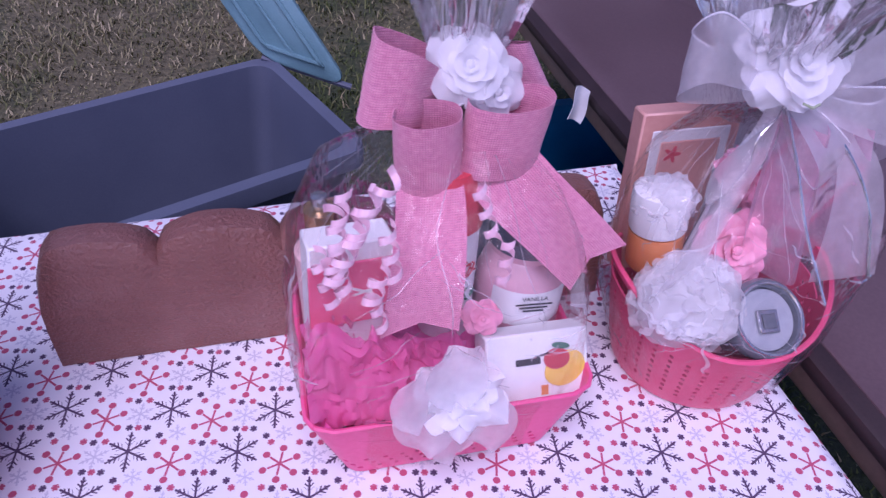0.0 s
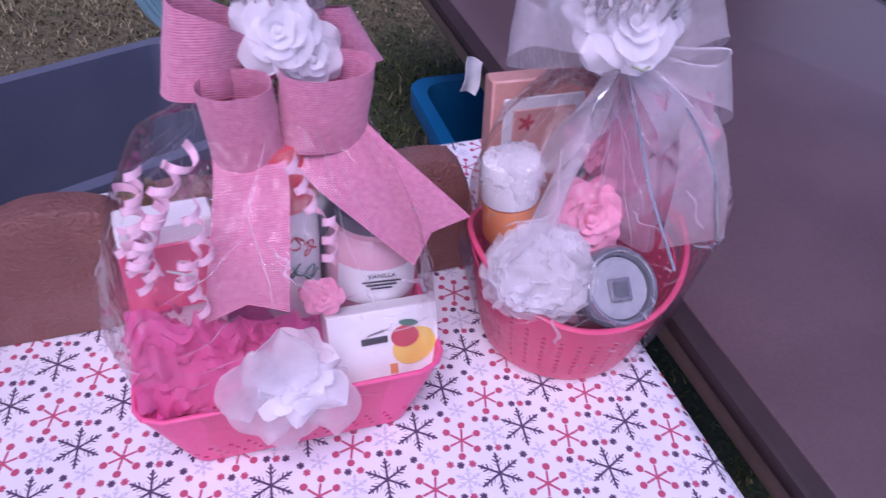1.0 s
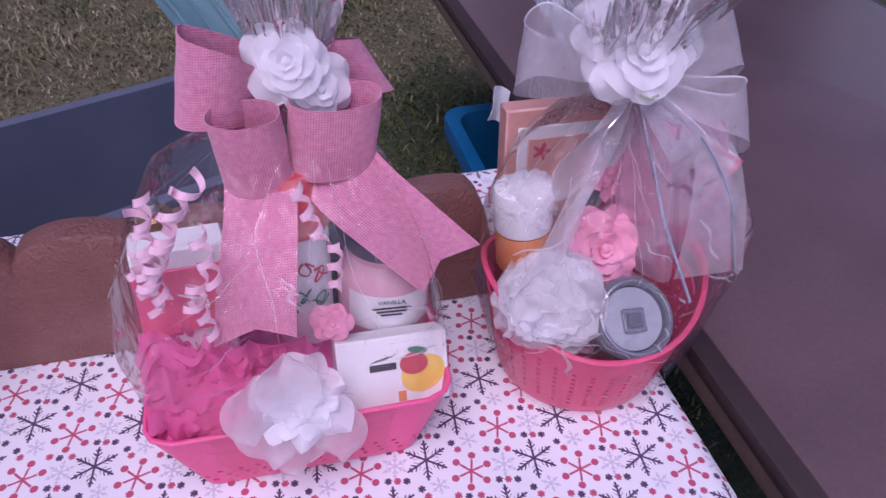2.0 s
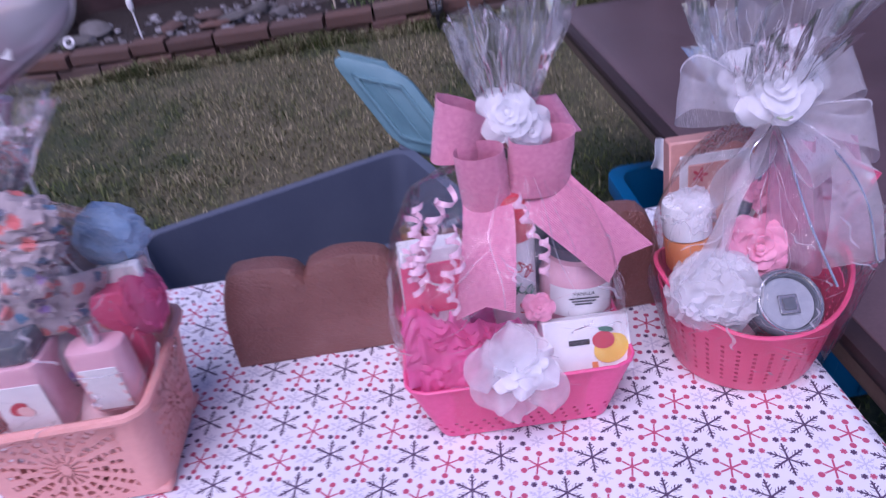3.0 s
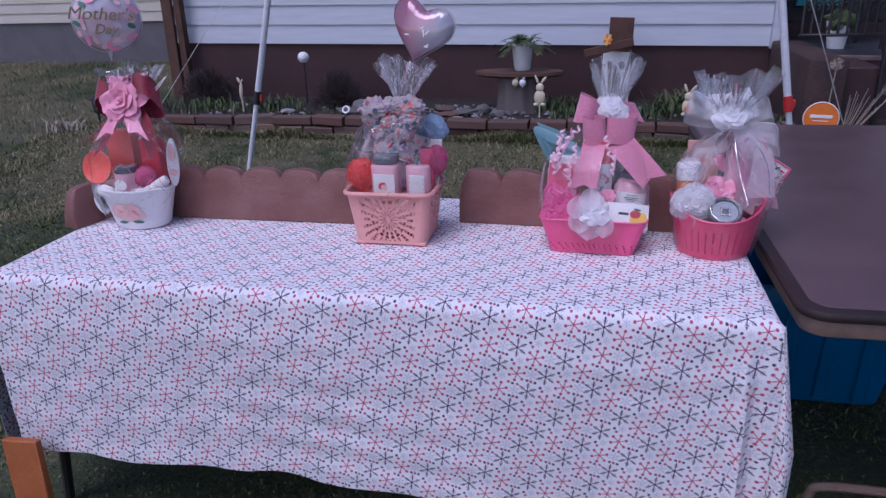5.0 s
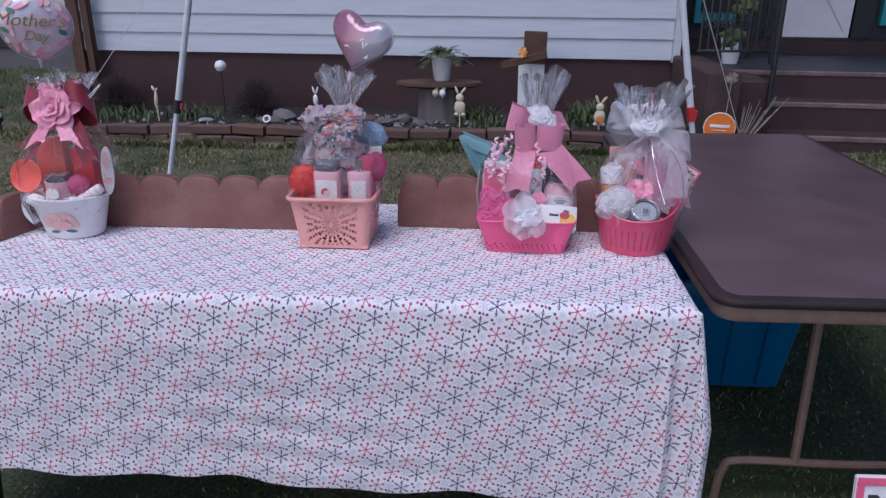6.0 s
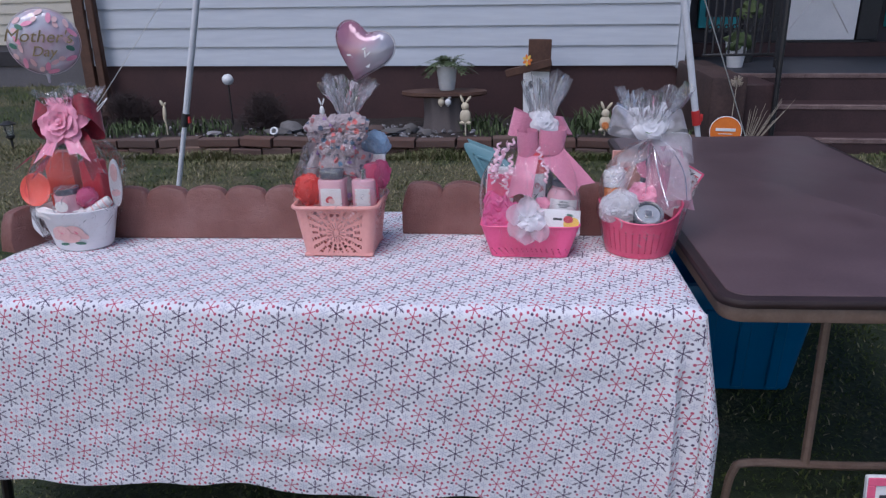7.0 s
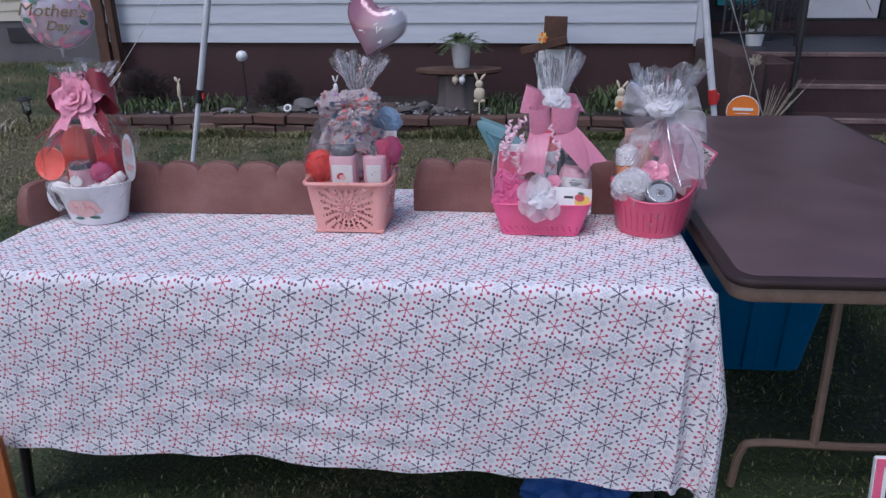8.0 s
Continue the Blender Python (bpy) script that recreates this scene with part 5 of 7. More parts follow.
loops4 = (((-0.145, 0.395, 1.072), (-0.188, 0.39, 1.092), (-0.196, 0.410, 1.066), (-0.145, 0.420, 1.045)),
          ((-0.05, 0.400, 1.062), (-0.018, 0.395, 1.082), (-0.006, 0.420, 1.055), (-0.04, 0.428, 1.035)),
          ((-0.04, 0.385, 1.028), (0.000, 0.375, 1.020), (0.014, 0.400, 0.990), (-0.02, 0.410, 1.000)),
          ((-0.12, 0.385, 1.020), (-0.150, 0.370, 1.000), (-0.142, 0.370, 0.965), (-0.108, 0.390, 0.985)),
          ((-0.07, 0.380, 1.015), (-0.050, 0.365, 0.990), (-0.040, 0.372, 0.965), (-0.065, 0.392, 0.990)))
for i, q in enumerate(loops4):
    wide = Vector(((0.25, 0.45, 1.0), (-0.3, 0.45, 1.0), (-0.1, 0.5, 1.0), (1.0, 0.4, 0.3), (1.0, 0.5, 0.1))[i])
    pts = [K4] + [Vector(p) for p in q] + [K4]
    lp = wpart("loop", ribbon(pts, lambda u: 0.016 + 0.040 * math.sin(math.pi * u), wide, thick=0.0), TULLE, b4, under=bow4)
    side = wide.normalized() * 0.5
    N = len(bezier(pts, 14)) - 1
    edge = [p + side * (0.016 + 0.040 * math.sin(math.pi * k / N)) for k, p in enumerate(bezier(pts, 14))]
    wpart("silver_edge", tube(edge[::2], 0.0009, 4), SILVER if i % 2 else PETAL_WHITE, b4, "bright woven ribbon edge", under=bow4)
for q, w in (((K4, (-0.082, 0.372, 0.985), (-0.070, 0.340, 0.930), (-0.052, 0.300, 0.872)), 0.010), ((K4, (-0.04, 0.378, 1.000), (-0.012, 0.345, 0.950), (-0.006, 0.312, 0.890)), 0.010)):
    wpart("silver_edge", tube(bezier(q, 10), 0.0016, 6), SILVER, b4, "bright silver ribbon strand", under=bow4)
wpart("tail", ribbon([K4, (-0.03, 0.375, 0.995), (-0.022, 0.345, 0.950), (-0.028, 0.318, 0.885)], lambda u: 0.02 + 0.045 * u, Vector((1, -0.1, 0.1)), thick=0.0), TULLE, b4, under=bow4)
wpart("tail", ribbon([K4, (-0.125, 0.375, 0.985), (-0.165, 0.345, 0.945), (-0.198, 0.325, 0.905)], lambda u: 0.02 + 0.035 * u, Vector((0.6, -0.1, 0.8)), thick=0.0), TULLE, b4, under=bow4)
bow4.matrix_basis = Matrix.Translation((0.016, 0.010, 0.012))
wpart("knot_flower", rosette((-0.082, 0.408, 1.084), 0.050, 5, (0.0, -1, 0.6), 14, 0.85, 5, 0.12), PETAL_WHITE, b4, "large white cloth flower on the knot")
for dx, dz in ((-0.038, 0.018), (0.024, 0.030), (0.040, 0.006), (-0.014, -0.026), (0.016, -0.024)):
    wpart("knot_flower", rosette((-0.082 + dx, 0.416, 1.084 + dz), 0.026, 2, (dx * 10, -1, 0.5 + dz * 8), 5, 0.5, 4, 0.12), PETAL_WHITE, b4, "white cloth petals on the knot")
wpart("flower_stem", tube([(-0.097, 0.370, 1.066), (-0.089, 0.367, 1.063), (-0.081, 0.370, 1.064)], 0.0013, 6), STEM, b4)
wpart("tissue_paper", crumple((-0.094, 0.395, 0.815), (0.068, 0.066, 0.030), 9.0, 0.2), SOFT_PINK, b4, "pink tissue paper filling")
wpart("pink_organza", sheet(lambda u, v: (-0.085 + 0.125 * u * (1.0 - 0.35 * v), 0.378 + 0.02 * math.sin(u * 11) + 0.02 * v, 0.862 + 0.165 * v), 24, 14), PINK_TULLE, b4, "pink organza gathered under the bow")
wpart("inner_net", sheet(lambda u, v: (-0.100 - 0.085 * (1 - v) * (0.3 + u) + 0.05 * (u - 0.5) * (1 - v), 0.345 + 0.06 * v + 0.012 * math.sin(u * 9), 0.875 + 0.135 * v), 14, 10), TULLE, b4)

sponge = loose("bath_pouf", "white net bath pouf in the round pink basket", "bath pouf", 0, 0, 0)
part("net", pouf((-0.150, 0.352, 0.866), 0.056, 5, (1.06, 0.92, 0.98), 230), NET, sponge)
tum = loose("lidded_tumbler", "steel tumbler with a clear smoky lid in the round basket", "tumbler", -0.086, 0.372, 0.796, 0, 38, 3)
part("cup", lathe([(0, 0), (0.030, 0), (0.037, 0.070), (0.037, 0.078), (0.0, 0.079)], 32), SMOKE, tum)
part("lid", lathe([(0.0385, 0.070), (0.040, 0.074), (0.040, 0.086), (0.037, 0.090), (0.031, 0.089), (0.030, 0.082), (0.0, 0.082)], 36), SMOKE, tum, "smoky lid with a bright inner ring")
part("ring", tube([(0.034 * math.cos(a), 0.034 * math.sin(a), 0.0905) for a in np.linspace(0, math.tau, 37)], 0.0016, 6), SILVER, tum)
part("lid_top", lathe([(0.0, 0.0825), (0.0295, 0.0825), (0.0295, 0.0835), (0.0, 0.0838)], 30), CLEAR_GREY, tum, "clear glossy lid top")
slide = part("slider", box((-0.011, -0.013, 0.0842), (0.011, 0.009, 0.088), 0.001), SILVER, tum)
part("slider_plate", box((-0.007, -0.009, 0.088), (0.007, 0.005, 0.090), 0.001), SMOKE, slide)
cream = loose("cream_jar", "white and orange cosmetic jar wrapped in net", "jar", -0.160, 0.410, 0.868, 0, -6, -4)
part("jar", lathe([(0, 0), (0.025, 0), (0.027, 0.004), (0.027, 0.042), (0.0, 0.043)], 30), ORANGE, cream, "orange jar body")
part("lid", lathe([(0.0, 0.043), (0.027, 0.044), (0.028, 0.047), (0.028, 0.080), (0.026, 0.086), (0.022, 0.088), (0.0, 0.089)], 30), CARD_WHITE, cream, "white lid")
part("net_wrap", crumple((0.002, -0.003, 0.074), (0.027, 0.026, 0.022), 3.0, 0.45), TULLE, cream, "sheer white net round the jar")
rose = loose("cloth_rose", "pink cloth rose in the round basket", "flower", 0, 0, 0)
part("bloom", rosette((-0.088, 0.388, 0.892), 0.045, 5, (-0.1, -1, 0.6), 78, 0.8, 6, 0.11), PETAL_PINK, rose)
for i, (x, z, r) in enumerate(((-0.05, 0.935, 0.034), (-0.025, 0.905, 0.030), (-0.08, 0.955, 0.026))):
    f = loose("cloth_blossom", "pale pink cloth blossom behind the rose", "flower", 0, 0, 0)
    part("bloom", rosette((x, 0.436, z), r, 4, (0.1 * i, -1, 0.4), 50 + i, 0.6, 6, 0.16), PETAL_PINK, f)
frame_box = loose("picture_frame", "rose-gold boxed frame with a small red leaf print", "frame", -0.112, 0.478, 0.803, 0, -6, 0)
part("carton", box((-0.052, -0.012, 0), (0.058, 0.012, 0.190), 0.002), ROSE_GOLD, frame_box)
part("mount", box((-0.040, -0.0145, 0.02), (0.046, -0.0125, 0.172), 0.001), CARD_WHITE, frame_box)
part("inner_panel", box((-0.030, -0.0165, 0.03), (0.036, -0.0145, 0.160), 0.001), ROSE_GOLD, frame_box)
for k in range(5):
    part("leaf_print", disc((-0.016 + 0.005 * math.cos(k * 1.26), -0.0168, 0.146 + 0.005 * math.sin(k * 1.26)), 0.005, 0.002, roll=72 * k), RED_INK, frame_box)
mug = loose("makeup_tube", "dark slim tube in the round basket", "tube", -0.108, 0.432, 0.83, 0, -4, 14)
part("tube", lathe([(0, 0), (0.008, 0), (0.008, 0.15), (0.005, 0.165), (0, 0.166)], 14), SMOKE, mug)
greet = loose("greeting_box", "white box with pink floral edging leaning in the round basket", "box", -0.047, 0.440, 0.846, -4, -6, 31)
part("carton", box((-0.055, -0.010, 0), (0.055, 0.010, 0.142), 0.0015), CARD_WHITE, greet)
for lo, hi in (((-0.055, -0.0125, 0.138), (0.055, -0.0102, 0.142)), ((0.050, -0.0125, 0.0), (0.055, -0.0102, 0.138)), ((-0.055, -0.0125, 0.0), (-0.050, -0.0102, 0.138))):
    part("border", box(lo, hi, 0.0005), CARD_PINK, greet, "pink border")
for k in range(14):
    part("leaf_print", disc((0.040 - 0.013 * (k % 5), -0.0106, 0.126 - 0.018 * (k // 5)), 0.008, 0.0022, roll=47 * k), INK if k % 3 else RED_INK, greet)

move(before, -0.003, 0.008)

# ---- third basket: peach rectangle with a fretwork front ----
before = standing()
C2 = Vector((-0.893, 0.345, TZ))
b2 = thing("gift_basket", "peach pink plastic gift basket with fretwork sides wrapped in cellophane", "gift basket", Matrix.Translation(C2) @ pose(0, 0, 0, 0, 0, 1.5), "gift baskets on the table")
def ring2(u, v):
    X, Y = rounded(u, 0.188 + 0.036 * v, 0.158 + 0.028 * v, 0.020)
    return (X, Y, 0.004 + 0.138 * v)
def hole2(u, v):
    s = (u * 4) % 1.0
    x, z = (s - 0.5) * 0.162, (v - 0.50) * 0.112
    if abs(x) > 0.062 or abs(z) > 0.048:
        return False
    r, a = math.hypot(x, z), math.atan2(z, x)
    if r < 0.006:
        return False
    if r < 0.024:
        return math.cos(a * 16) > 0.1
    if r < 0.0275:
        return False
    if r < 0.044:
        return math.cos(a * 16 + math.pi) > -0.15 - (r - 0.036) * 30 and abs(r - 0.036) > 0.0012
    if r < 0.047:
        return False
    return math.cos(a * 24) > 0.2 and (r * 260) % 2 < 1.3
part("basket", shell(ring2, 400, 72, hole2, 0.002), PEACH_PLASTIC, b2, "peach pink plastic basket cut in a round flower fretwork")
part("base", rounded_plate(0.18, 0.15, 0, 0.004, 0.02, 0.001), PEACH_PLASTIC, b2, at=pose(-0.09, -0.075, 0.006))
for sx in (-1, 1):
    for sy in (-1, 1):
        part("foot", box((sx * 0.082 - 0.014, sy * 0.066 - 0.014, 0.001), (sx * 0.082 + 0.014, sy * 0.066 + 0.014, 0.012), 0.003), PEACH_PLASTIC, b2)
part("rim", tube([(*rounded(i / 72, 0.232, 0.194, 0.024), 0.144) for i in range(73)], 0.0060, 8), PEACH_PLASTIC, b2)
wpart("lining", crumple((C2.x, C2.y, TZ + 0.075), (0.092, 0.077, 0.064), 12.0, 0.03), PALE_PINK, b2, "pale pink paper lining")
wrap(b2, [(0.10, 0, 0, 0.112, 0.096), (0.148, 0, 0, 0.122, 0.104), (0.22, 0.004, 0.0, 0.120, 0.100), (0.30, 0.012, 0.0, 0.100, 0.085), (0.345, 0.022, 0.008, 0.04, 0.035), (0.362, 0.026, 0.012, 0.011, 0.010)], 0.05, 3.0, 11, 1.5)
plume(b2, (-0.867, 0.357, 1.100), 0.120, 0.078, 41, 6, (0.02, 0))
K2 = Vector((-0.872, 0.330, 1.068))
bow2 = wpart("bow", crumple((-0.885, 0.312, 1.056), (0.022, 0.018, 0.020), 31.0, 0.5), FLORAL, b2, "gathered floral printed cloth bow")
for k, (x, z, w, h) in enumerate(((-0.926, 1.092, 0.034, 0.024), (-0.842, 1.094, 0.036, 0.026), (-0.938, 1.066, 0.024, 0.018), (-0.834, 1.066, 0.026, 0.018), (-0.886, 1.098, 0.024, 0.020), (-0.915, 1.036, 0.026, 0.020), (-0.860, 1.036, 0.026, 0.022))):
    wpart("loop", crumple((x, 0.316 + 0.004 * (k % 3), z), (w * 1.05, 0.020, h * 1.05), 40.0 + 3.1 * k, 0.45), FLORAL, b2, under=bow2)
wpart("gathered_cloth", crumple((-0.892, 0.334, 0.998), (0.050, 0.026, 0.044), 63.0, 0.55), FLORAL, b2, "gathered floral printed cloth", under=bow2)
cloth2 = loose("wrapped_cloth", "folded floral printed cloth in the peach basket", "cloth", 0, 0, 0)
part("cloth", sheet(lambda u, v: (-0.985 + 0.175 * u + 0.012 * math.sin(v * 8), 0.345 - 0.025 * math.sin(u * math.pi) + 0.014 * math.sin(u * 17 + v * 3), 0.885 + 0.165 * v * (0.75 + 0.25 * math.sin(u * math.pi))), 30, 20, uv=lambda u, v: (u * 0.19, v * 0.17)), FLORAL, cloth2)
part("back_fold", sheet(lambda u, v: (-0.985 + 0.175 * u, 0.372 + 0.02 * math.sin(u * 9), 0.885 + 0.15 * v), 20, 10, uv=lambda u, v: (u * 0.19, v * 0.17 + 0.3)), FLORAL, cloth2)
p2 = loose("bath_pouf", "coral red net bath pouf in the peach basket", "bath pouf", 0, 0, 0)
part("net", pouf((-0.968, 0.300, 0.921), 0.047, 15, (0.95, 0.8, 1.05), 110), CORAL_NET, p2)
p3 = loose("bath_pouf", "bright pink net bath pouf in the peach basket", "bath pouf", 0, 0, 0)
part("net", pouf((-0.782, 0.365, 0.952), 0.040, 16, (0.75, 0.9, 1.2), 70), PINK_NET, p3)
plush = loose("plush_towel", "rolled sky blue plush towel in the peach basket", "towel", 0, 0, 0)
part("roll", crumple((-0.798, 0.392, 1.026), (0.036, 0.028, 0.036), 5.0, 0.25), BLUE_FLUFF, plush)
part("tag", box((-0.815, 0.360, 0.955), (-0.768, 0.372, 1.005), 0.002), CARD_WHITE, plush)
cj = loose("jar_candle", "square pink jar candle with a white heart label", "candle", -0.902, 0.305, 0.862)
part("jar", rounded_plate(0.072, 0.066, 0, 0.092, 0.014, 0.004), SOFT_PINK, cj, at=pose(-0.036, -0.033, 0))
part("lid", rounded_plate(0.062, 0.058, 0.0, 0.026, 0.014, 0.005), SMOKE, cj, "smoky glass lid", at=pose(-0.031, -0.029, 0.0925))
lb = part("label", box((-0.027, -0.0346, 0.006), (0.030, -0.0334, 0.070), 0.0006), CARD_WHITE, cj, "white paper label")
part("heart_print", disc((-0.004, -0.0352, 0.040), 0.011, 0.008, roll=35), RED_INK, lb)
part("heart_print", disc((0.002, -0.0356, 0.036), 0.009, 0.007, roll=-20), ROSE_INK, lb)
lot = loose("lotion_bottle", "pink lotion bottle with a silver cap and white label", "bottle", -0.818, 0.305, 0.862)
part("bottle", rounded_plate(0.064, 0.036, 0, 0.088, 0.015, 0.006), SOFT_PINK, lot, at=pose(-0.032, -0.018, 0))
part("cap", lathe([(0.008, 0.086), (0.009, 0.096), (0.0085, 0.116), (0.0, 0.117)], 20), SILVER, lot, "silver cap")
lb = part("label", box((-0.021, -0.0196, 0.008), (0.021, -0.0184, 0.066), 0.0006), CARD_WHITE, lot, "white lace-edged label")
for k in range(9):
    part("lace_mark", disc(((-0.019, 0.019)[k % 2], -0.020, 0.012 + 0.006 * k), 0.003, 0.0018, roll=40 * k), ROSE_INK, lb)
pb = loose("gift_box", "pink gift carton standing behind the lotion bottle", "box", -0.828, 0.352, 0.850, 4)
part("carton", box((-0.05, -0.015, 0), (0.04, 0.015, 0.135), 0.002), CARD_PINK, pb)
gj = loose("glass_jar", "small clear glass jar with a silver rim", "jar", -0.968, 0.330, 0.945)
part("jar", lathe([(0.0, 0), (0.022, 0), (0.024, 0.004), (0.024, 0.030), (0.021, 0.034)], 24), thin("clear_glass", (0.8, 0.8, 0.85), 0.1, 1.0, 0.03, 0.0), gj)
part("rim", tube([(0.022 * math.cos(a), 0.022 * math.sin(a), 0.034) for a in np.linspace(0, math.tau, 25)], 0.0015, 6), SILVER, gj)

move(before, -0.018, 0.024)

# ---- fourth basket: white bucket with a painted rose ----
before = standing()
C1 = Vector((-1.662, 0.372, TZ))
b1 = thing("gift_basket", "white rose-painted bucket wrapped in cellophane with a red bow", "gift basket", Matrix.Translation(C1), "gift baskets on the table")
part("bucket", lathe([(0.0, 0.001), (0.072, 0.001), (0.078, 0.006), (0.104, 0.112), (0.109, 0.118), (0.109, 0.122), (0.104, 0.123), (0.098, 0.112), (0.073, 0.010), (0.0, 0.008)], 56, 1.06, 0.82), ENAMEL, b1)
for s in (-1, 1):
    hb = tube(bezier([(s * 0.108, 0, 0.112), (s * 0.132, -0.01, 0.100), (s * 0.136, -0.012, 0.060), (s * 0.116, -0.008, 0.030)], 8), 0.011, 8)
    if s < 0:
        part("handle", hb, ENAMEL, b1)
    else:
        hb.free()
def on_bucket(x, z, w, h, roll, m, nm="rose_print"):
    k = 0.078 + 0.026 * z / 0.112
    a = math.asin(max(-0.9, min(0.9, x / (k * 1.06))))
    y = -k * 0.82 * math.cos(a) - 0.0012
    part(nm, disc((x, y, z), w, h, (math.sin(a) * 0.8, -math.cos(a), -0.24), 14, 0.0008, roll), m, b1)
for i, (x, z, w, h, r) in enumerate(((-0.012, 0.062, 0.030, 0.022, 10), (0.026, 0.066, 0.026, 0.018, -20), (0.008, 0.046, 0.032, 0.016, 0), (-0.030, 0.050, 0.018, 0.011, 30), (0.044, 0.050, 0.016, 0.010, -30))):
    on_bucket(x, z, w, h, r, ROSE_INK)
for i, (x, z, r) in enumerate(((-0.016, 0.068, 25), (-0.004, 0.055, -35), (0.022, 0.070, 40), (0.012, 0.060, -10), (-0.026, 0.058, 60), (0.034, 0.056, -50))):
    on_bucket(x, z, 0.015, 0.0024, r, CARD_PINK)
for x, z, r in ((-0.014, 0.026, 5), (0.032, 0.028, -8)):
    on_bucket(x, z, 0.015, 0.0045, r, GREEN_INK, "leaf_print")
wrap(b1, [(0.03, -0.01, 0, 0.095, 0.075), (0.12, 0, 0, 0.122, 0.095), (0.22, 0.012, 0.01, 0.130, 0.095), (0.28, 0.012, 0.02, 0.105, 0.08), (0.335, 0.010, 0.03, 0.045, 0.04), (0.362, 0.008, 0.036, 0.012, 0.012)], 0.05, 8.0, 10, 0.8)
plume(b1, (-1.655, 0.418, 1.100), 0.105, 0.090, 61, 6)
K1 = Vector((-1.652, 0.395, 1.095))
bow1 = wpart("bow", ribbon([K1, (-1.700, 0.375, 1.140), (-1.745, 0.380, 1.130), (-1.748, 0.410, 1.085), (-1.705, 0.410, 1.075), K1], lambda u: 0.032 + 0.038 * math.sin(math.pi * u), Vector((0.2, 0.3, 1))), SATIN_RED, b1, "dark red satin ribbon bow")
wpart("loop", ribbon([K1, (-1.610, 0.375, 1.150), (-1.572, 0.380, 1.140), (-1.560, 0.410, 1.090), (-1.600, 0.410, 1.075), K1], lambda u: 0.032 + 0.038 * math.sin(math.pi * u), Vector((-0.2, 0.3, 1))), SATIN_RED, b1, under=bow1)
for q in (((-1.70, 0.365, 1.050), (-1.745, 0.345, 1.020), (-1.790, 0.335, 0.985)), ((-1.60, 0.365, 1.050), (-1.575, 0.345, 1.000), (-1.555, 0.335, 0.955)), ((-1.68, 0.360, 1.040), (-1.71, 0.335, 1.000), (-1.735, 0.325, 0.960))):
    wpart("tail", ribbon([K1, *q], 0.045, Vector((0.8, 0.1, 0.5)), notch=0.014), SATIN_RED, b1, under=bow1)
for q in (((-1.685, 0.345, 1.050), (-1.708, 0.325, 1.005)), ((-1.620, 0.345, 1.050), (-1.592, 0.325, 1.010))):
    wpart("tail", ribbon([K1 + Vector((0, -0.02, 0)), *q], lambda u: 0.040 + 0.026 * u, Vector((1, 0, 0.35 if q[0][0] < -1.65 else -0.35)), notch=0.018), PETAL_PINK, b1, "pink ribbon tail", under=bow1)
wpart("knot_flower", rosette((-1.656, 0.362, 1.106), 0.070, 5, (0.05, -1, 0.35), 91, 0.8, 6, 0.10), PETAL_PINK, b1, "large pink foam rose on the bow")
wpart("tissue_paper", crumple((C1.x, C1.y, 0.845), (0.080, 0.062, 0.022), 21.0, 0.4), CARD_WHITE, b1, "white tissue paper")
pl = loose("plate", "coral red round dish standing in the white bucket", "dish", -1.757, 0.345, 0.915, 0, 74)
part("dish", lathe([(0.0, 0.0), (0.030, 0.0), (0.046, 0.010), (0.048, 0.012), (0.046, 0.013), (0.030, 0.004), (0.0, 0.004)], 36), CORAL, pl)
part("ring", tube([(0.036 * math.cos(a), 0.036 * math.sin(a), 0.0065) for a in np.linspace(0, math.tau, 33)], 0.0012, 5), RED_CAP, pl)
rp = loose("gift_box", "tall red gift carton in the white bucket", "box", -1.712, 0.405, 0.850, 6)
part("carton", box((-0.04, -0.02, 0), (0.04, 0.02, 0.165), 0.002), CORAL, rp)
cjr = loose("jar_candle", "pale pink jar with a grey lid in the white bucket", "candle", -1.668, 0.345, 0.845)
part("jar", lathe([(0, 0), (0.034, 0), (0.036, 0.006), (0.036, 0.060), (0.0, 0.062)], 28), SOFT_PINK, cjr)
part("lid", lathe([(0.033, 0.061), (0.034, 0.064), (0.034, 0.078), (0.0, 0.080)], 28), SMOKE, cjr, "grey lid")
part("label", disc((0, -0.0366, 0.030), 0.020, 0.016), CARD_WHITE, cjr)
pp = loose("bath_pouf", "rose pink net bath pouf in the white bucket", "bath pouf", 0, 0, 0)
part("net", pouf((-1.612, 0.350, 0.892), 0.036, 25, (1, 0.9, 0.9), 60), PINK_NET, pp)
rb = loose("gift_bag", "small red gift bag in the white bucket", "bag", -1.615, 0.405, 0.850, -8)
part("bag", box((-0.035, -0.018, 0), (0.035, 0.018, 0.140), 0.004), RED_CAP, rb)
slp = loose("slipper", "white and pink striped slipper standing in the white bucket", "slipper", -1.548, 0.392, 0.855, 20, 4, 4)
part("sole", lathe([(1.0, 0), (1.0, 0.012)], 24, 0.016, 0.070), CARD_WHITE, slp, at=pose(0, 0, 0.072, 90, 0, 0))
part("lining", lathe([(1.0, 0), (1.0, 0.004)], 24, 0.009, 0.026), ROSE_INK, slp, at=pose(0, -0.0125, 0.105, 90, 0, 0))
part("stripe", lathe([(1.0, 0), (1.0, 0.003)], 20, 0.012, 0.010), PALE_PINK, slp, at=pose(0, -0.0125, 0.045, 90, 0, 0))
tw = loose("folded_cloth", "white cloth with pink stripes rolled over the bucket rim", "cloth", -1.578, 0.345, 0.868, 24, 0, -28)
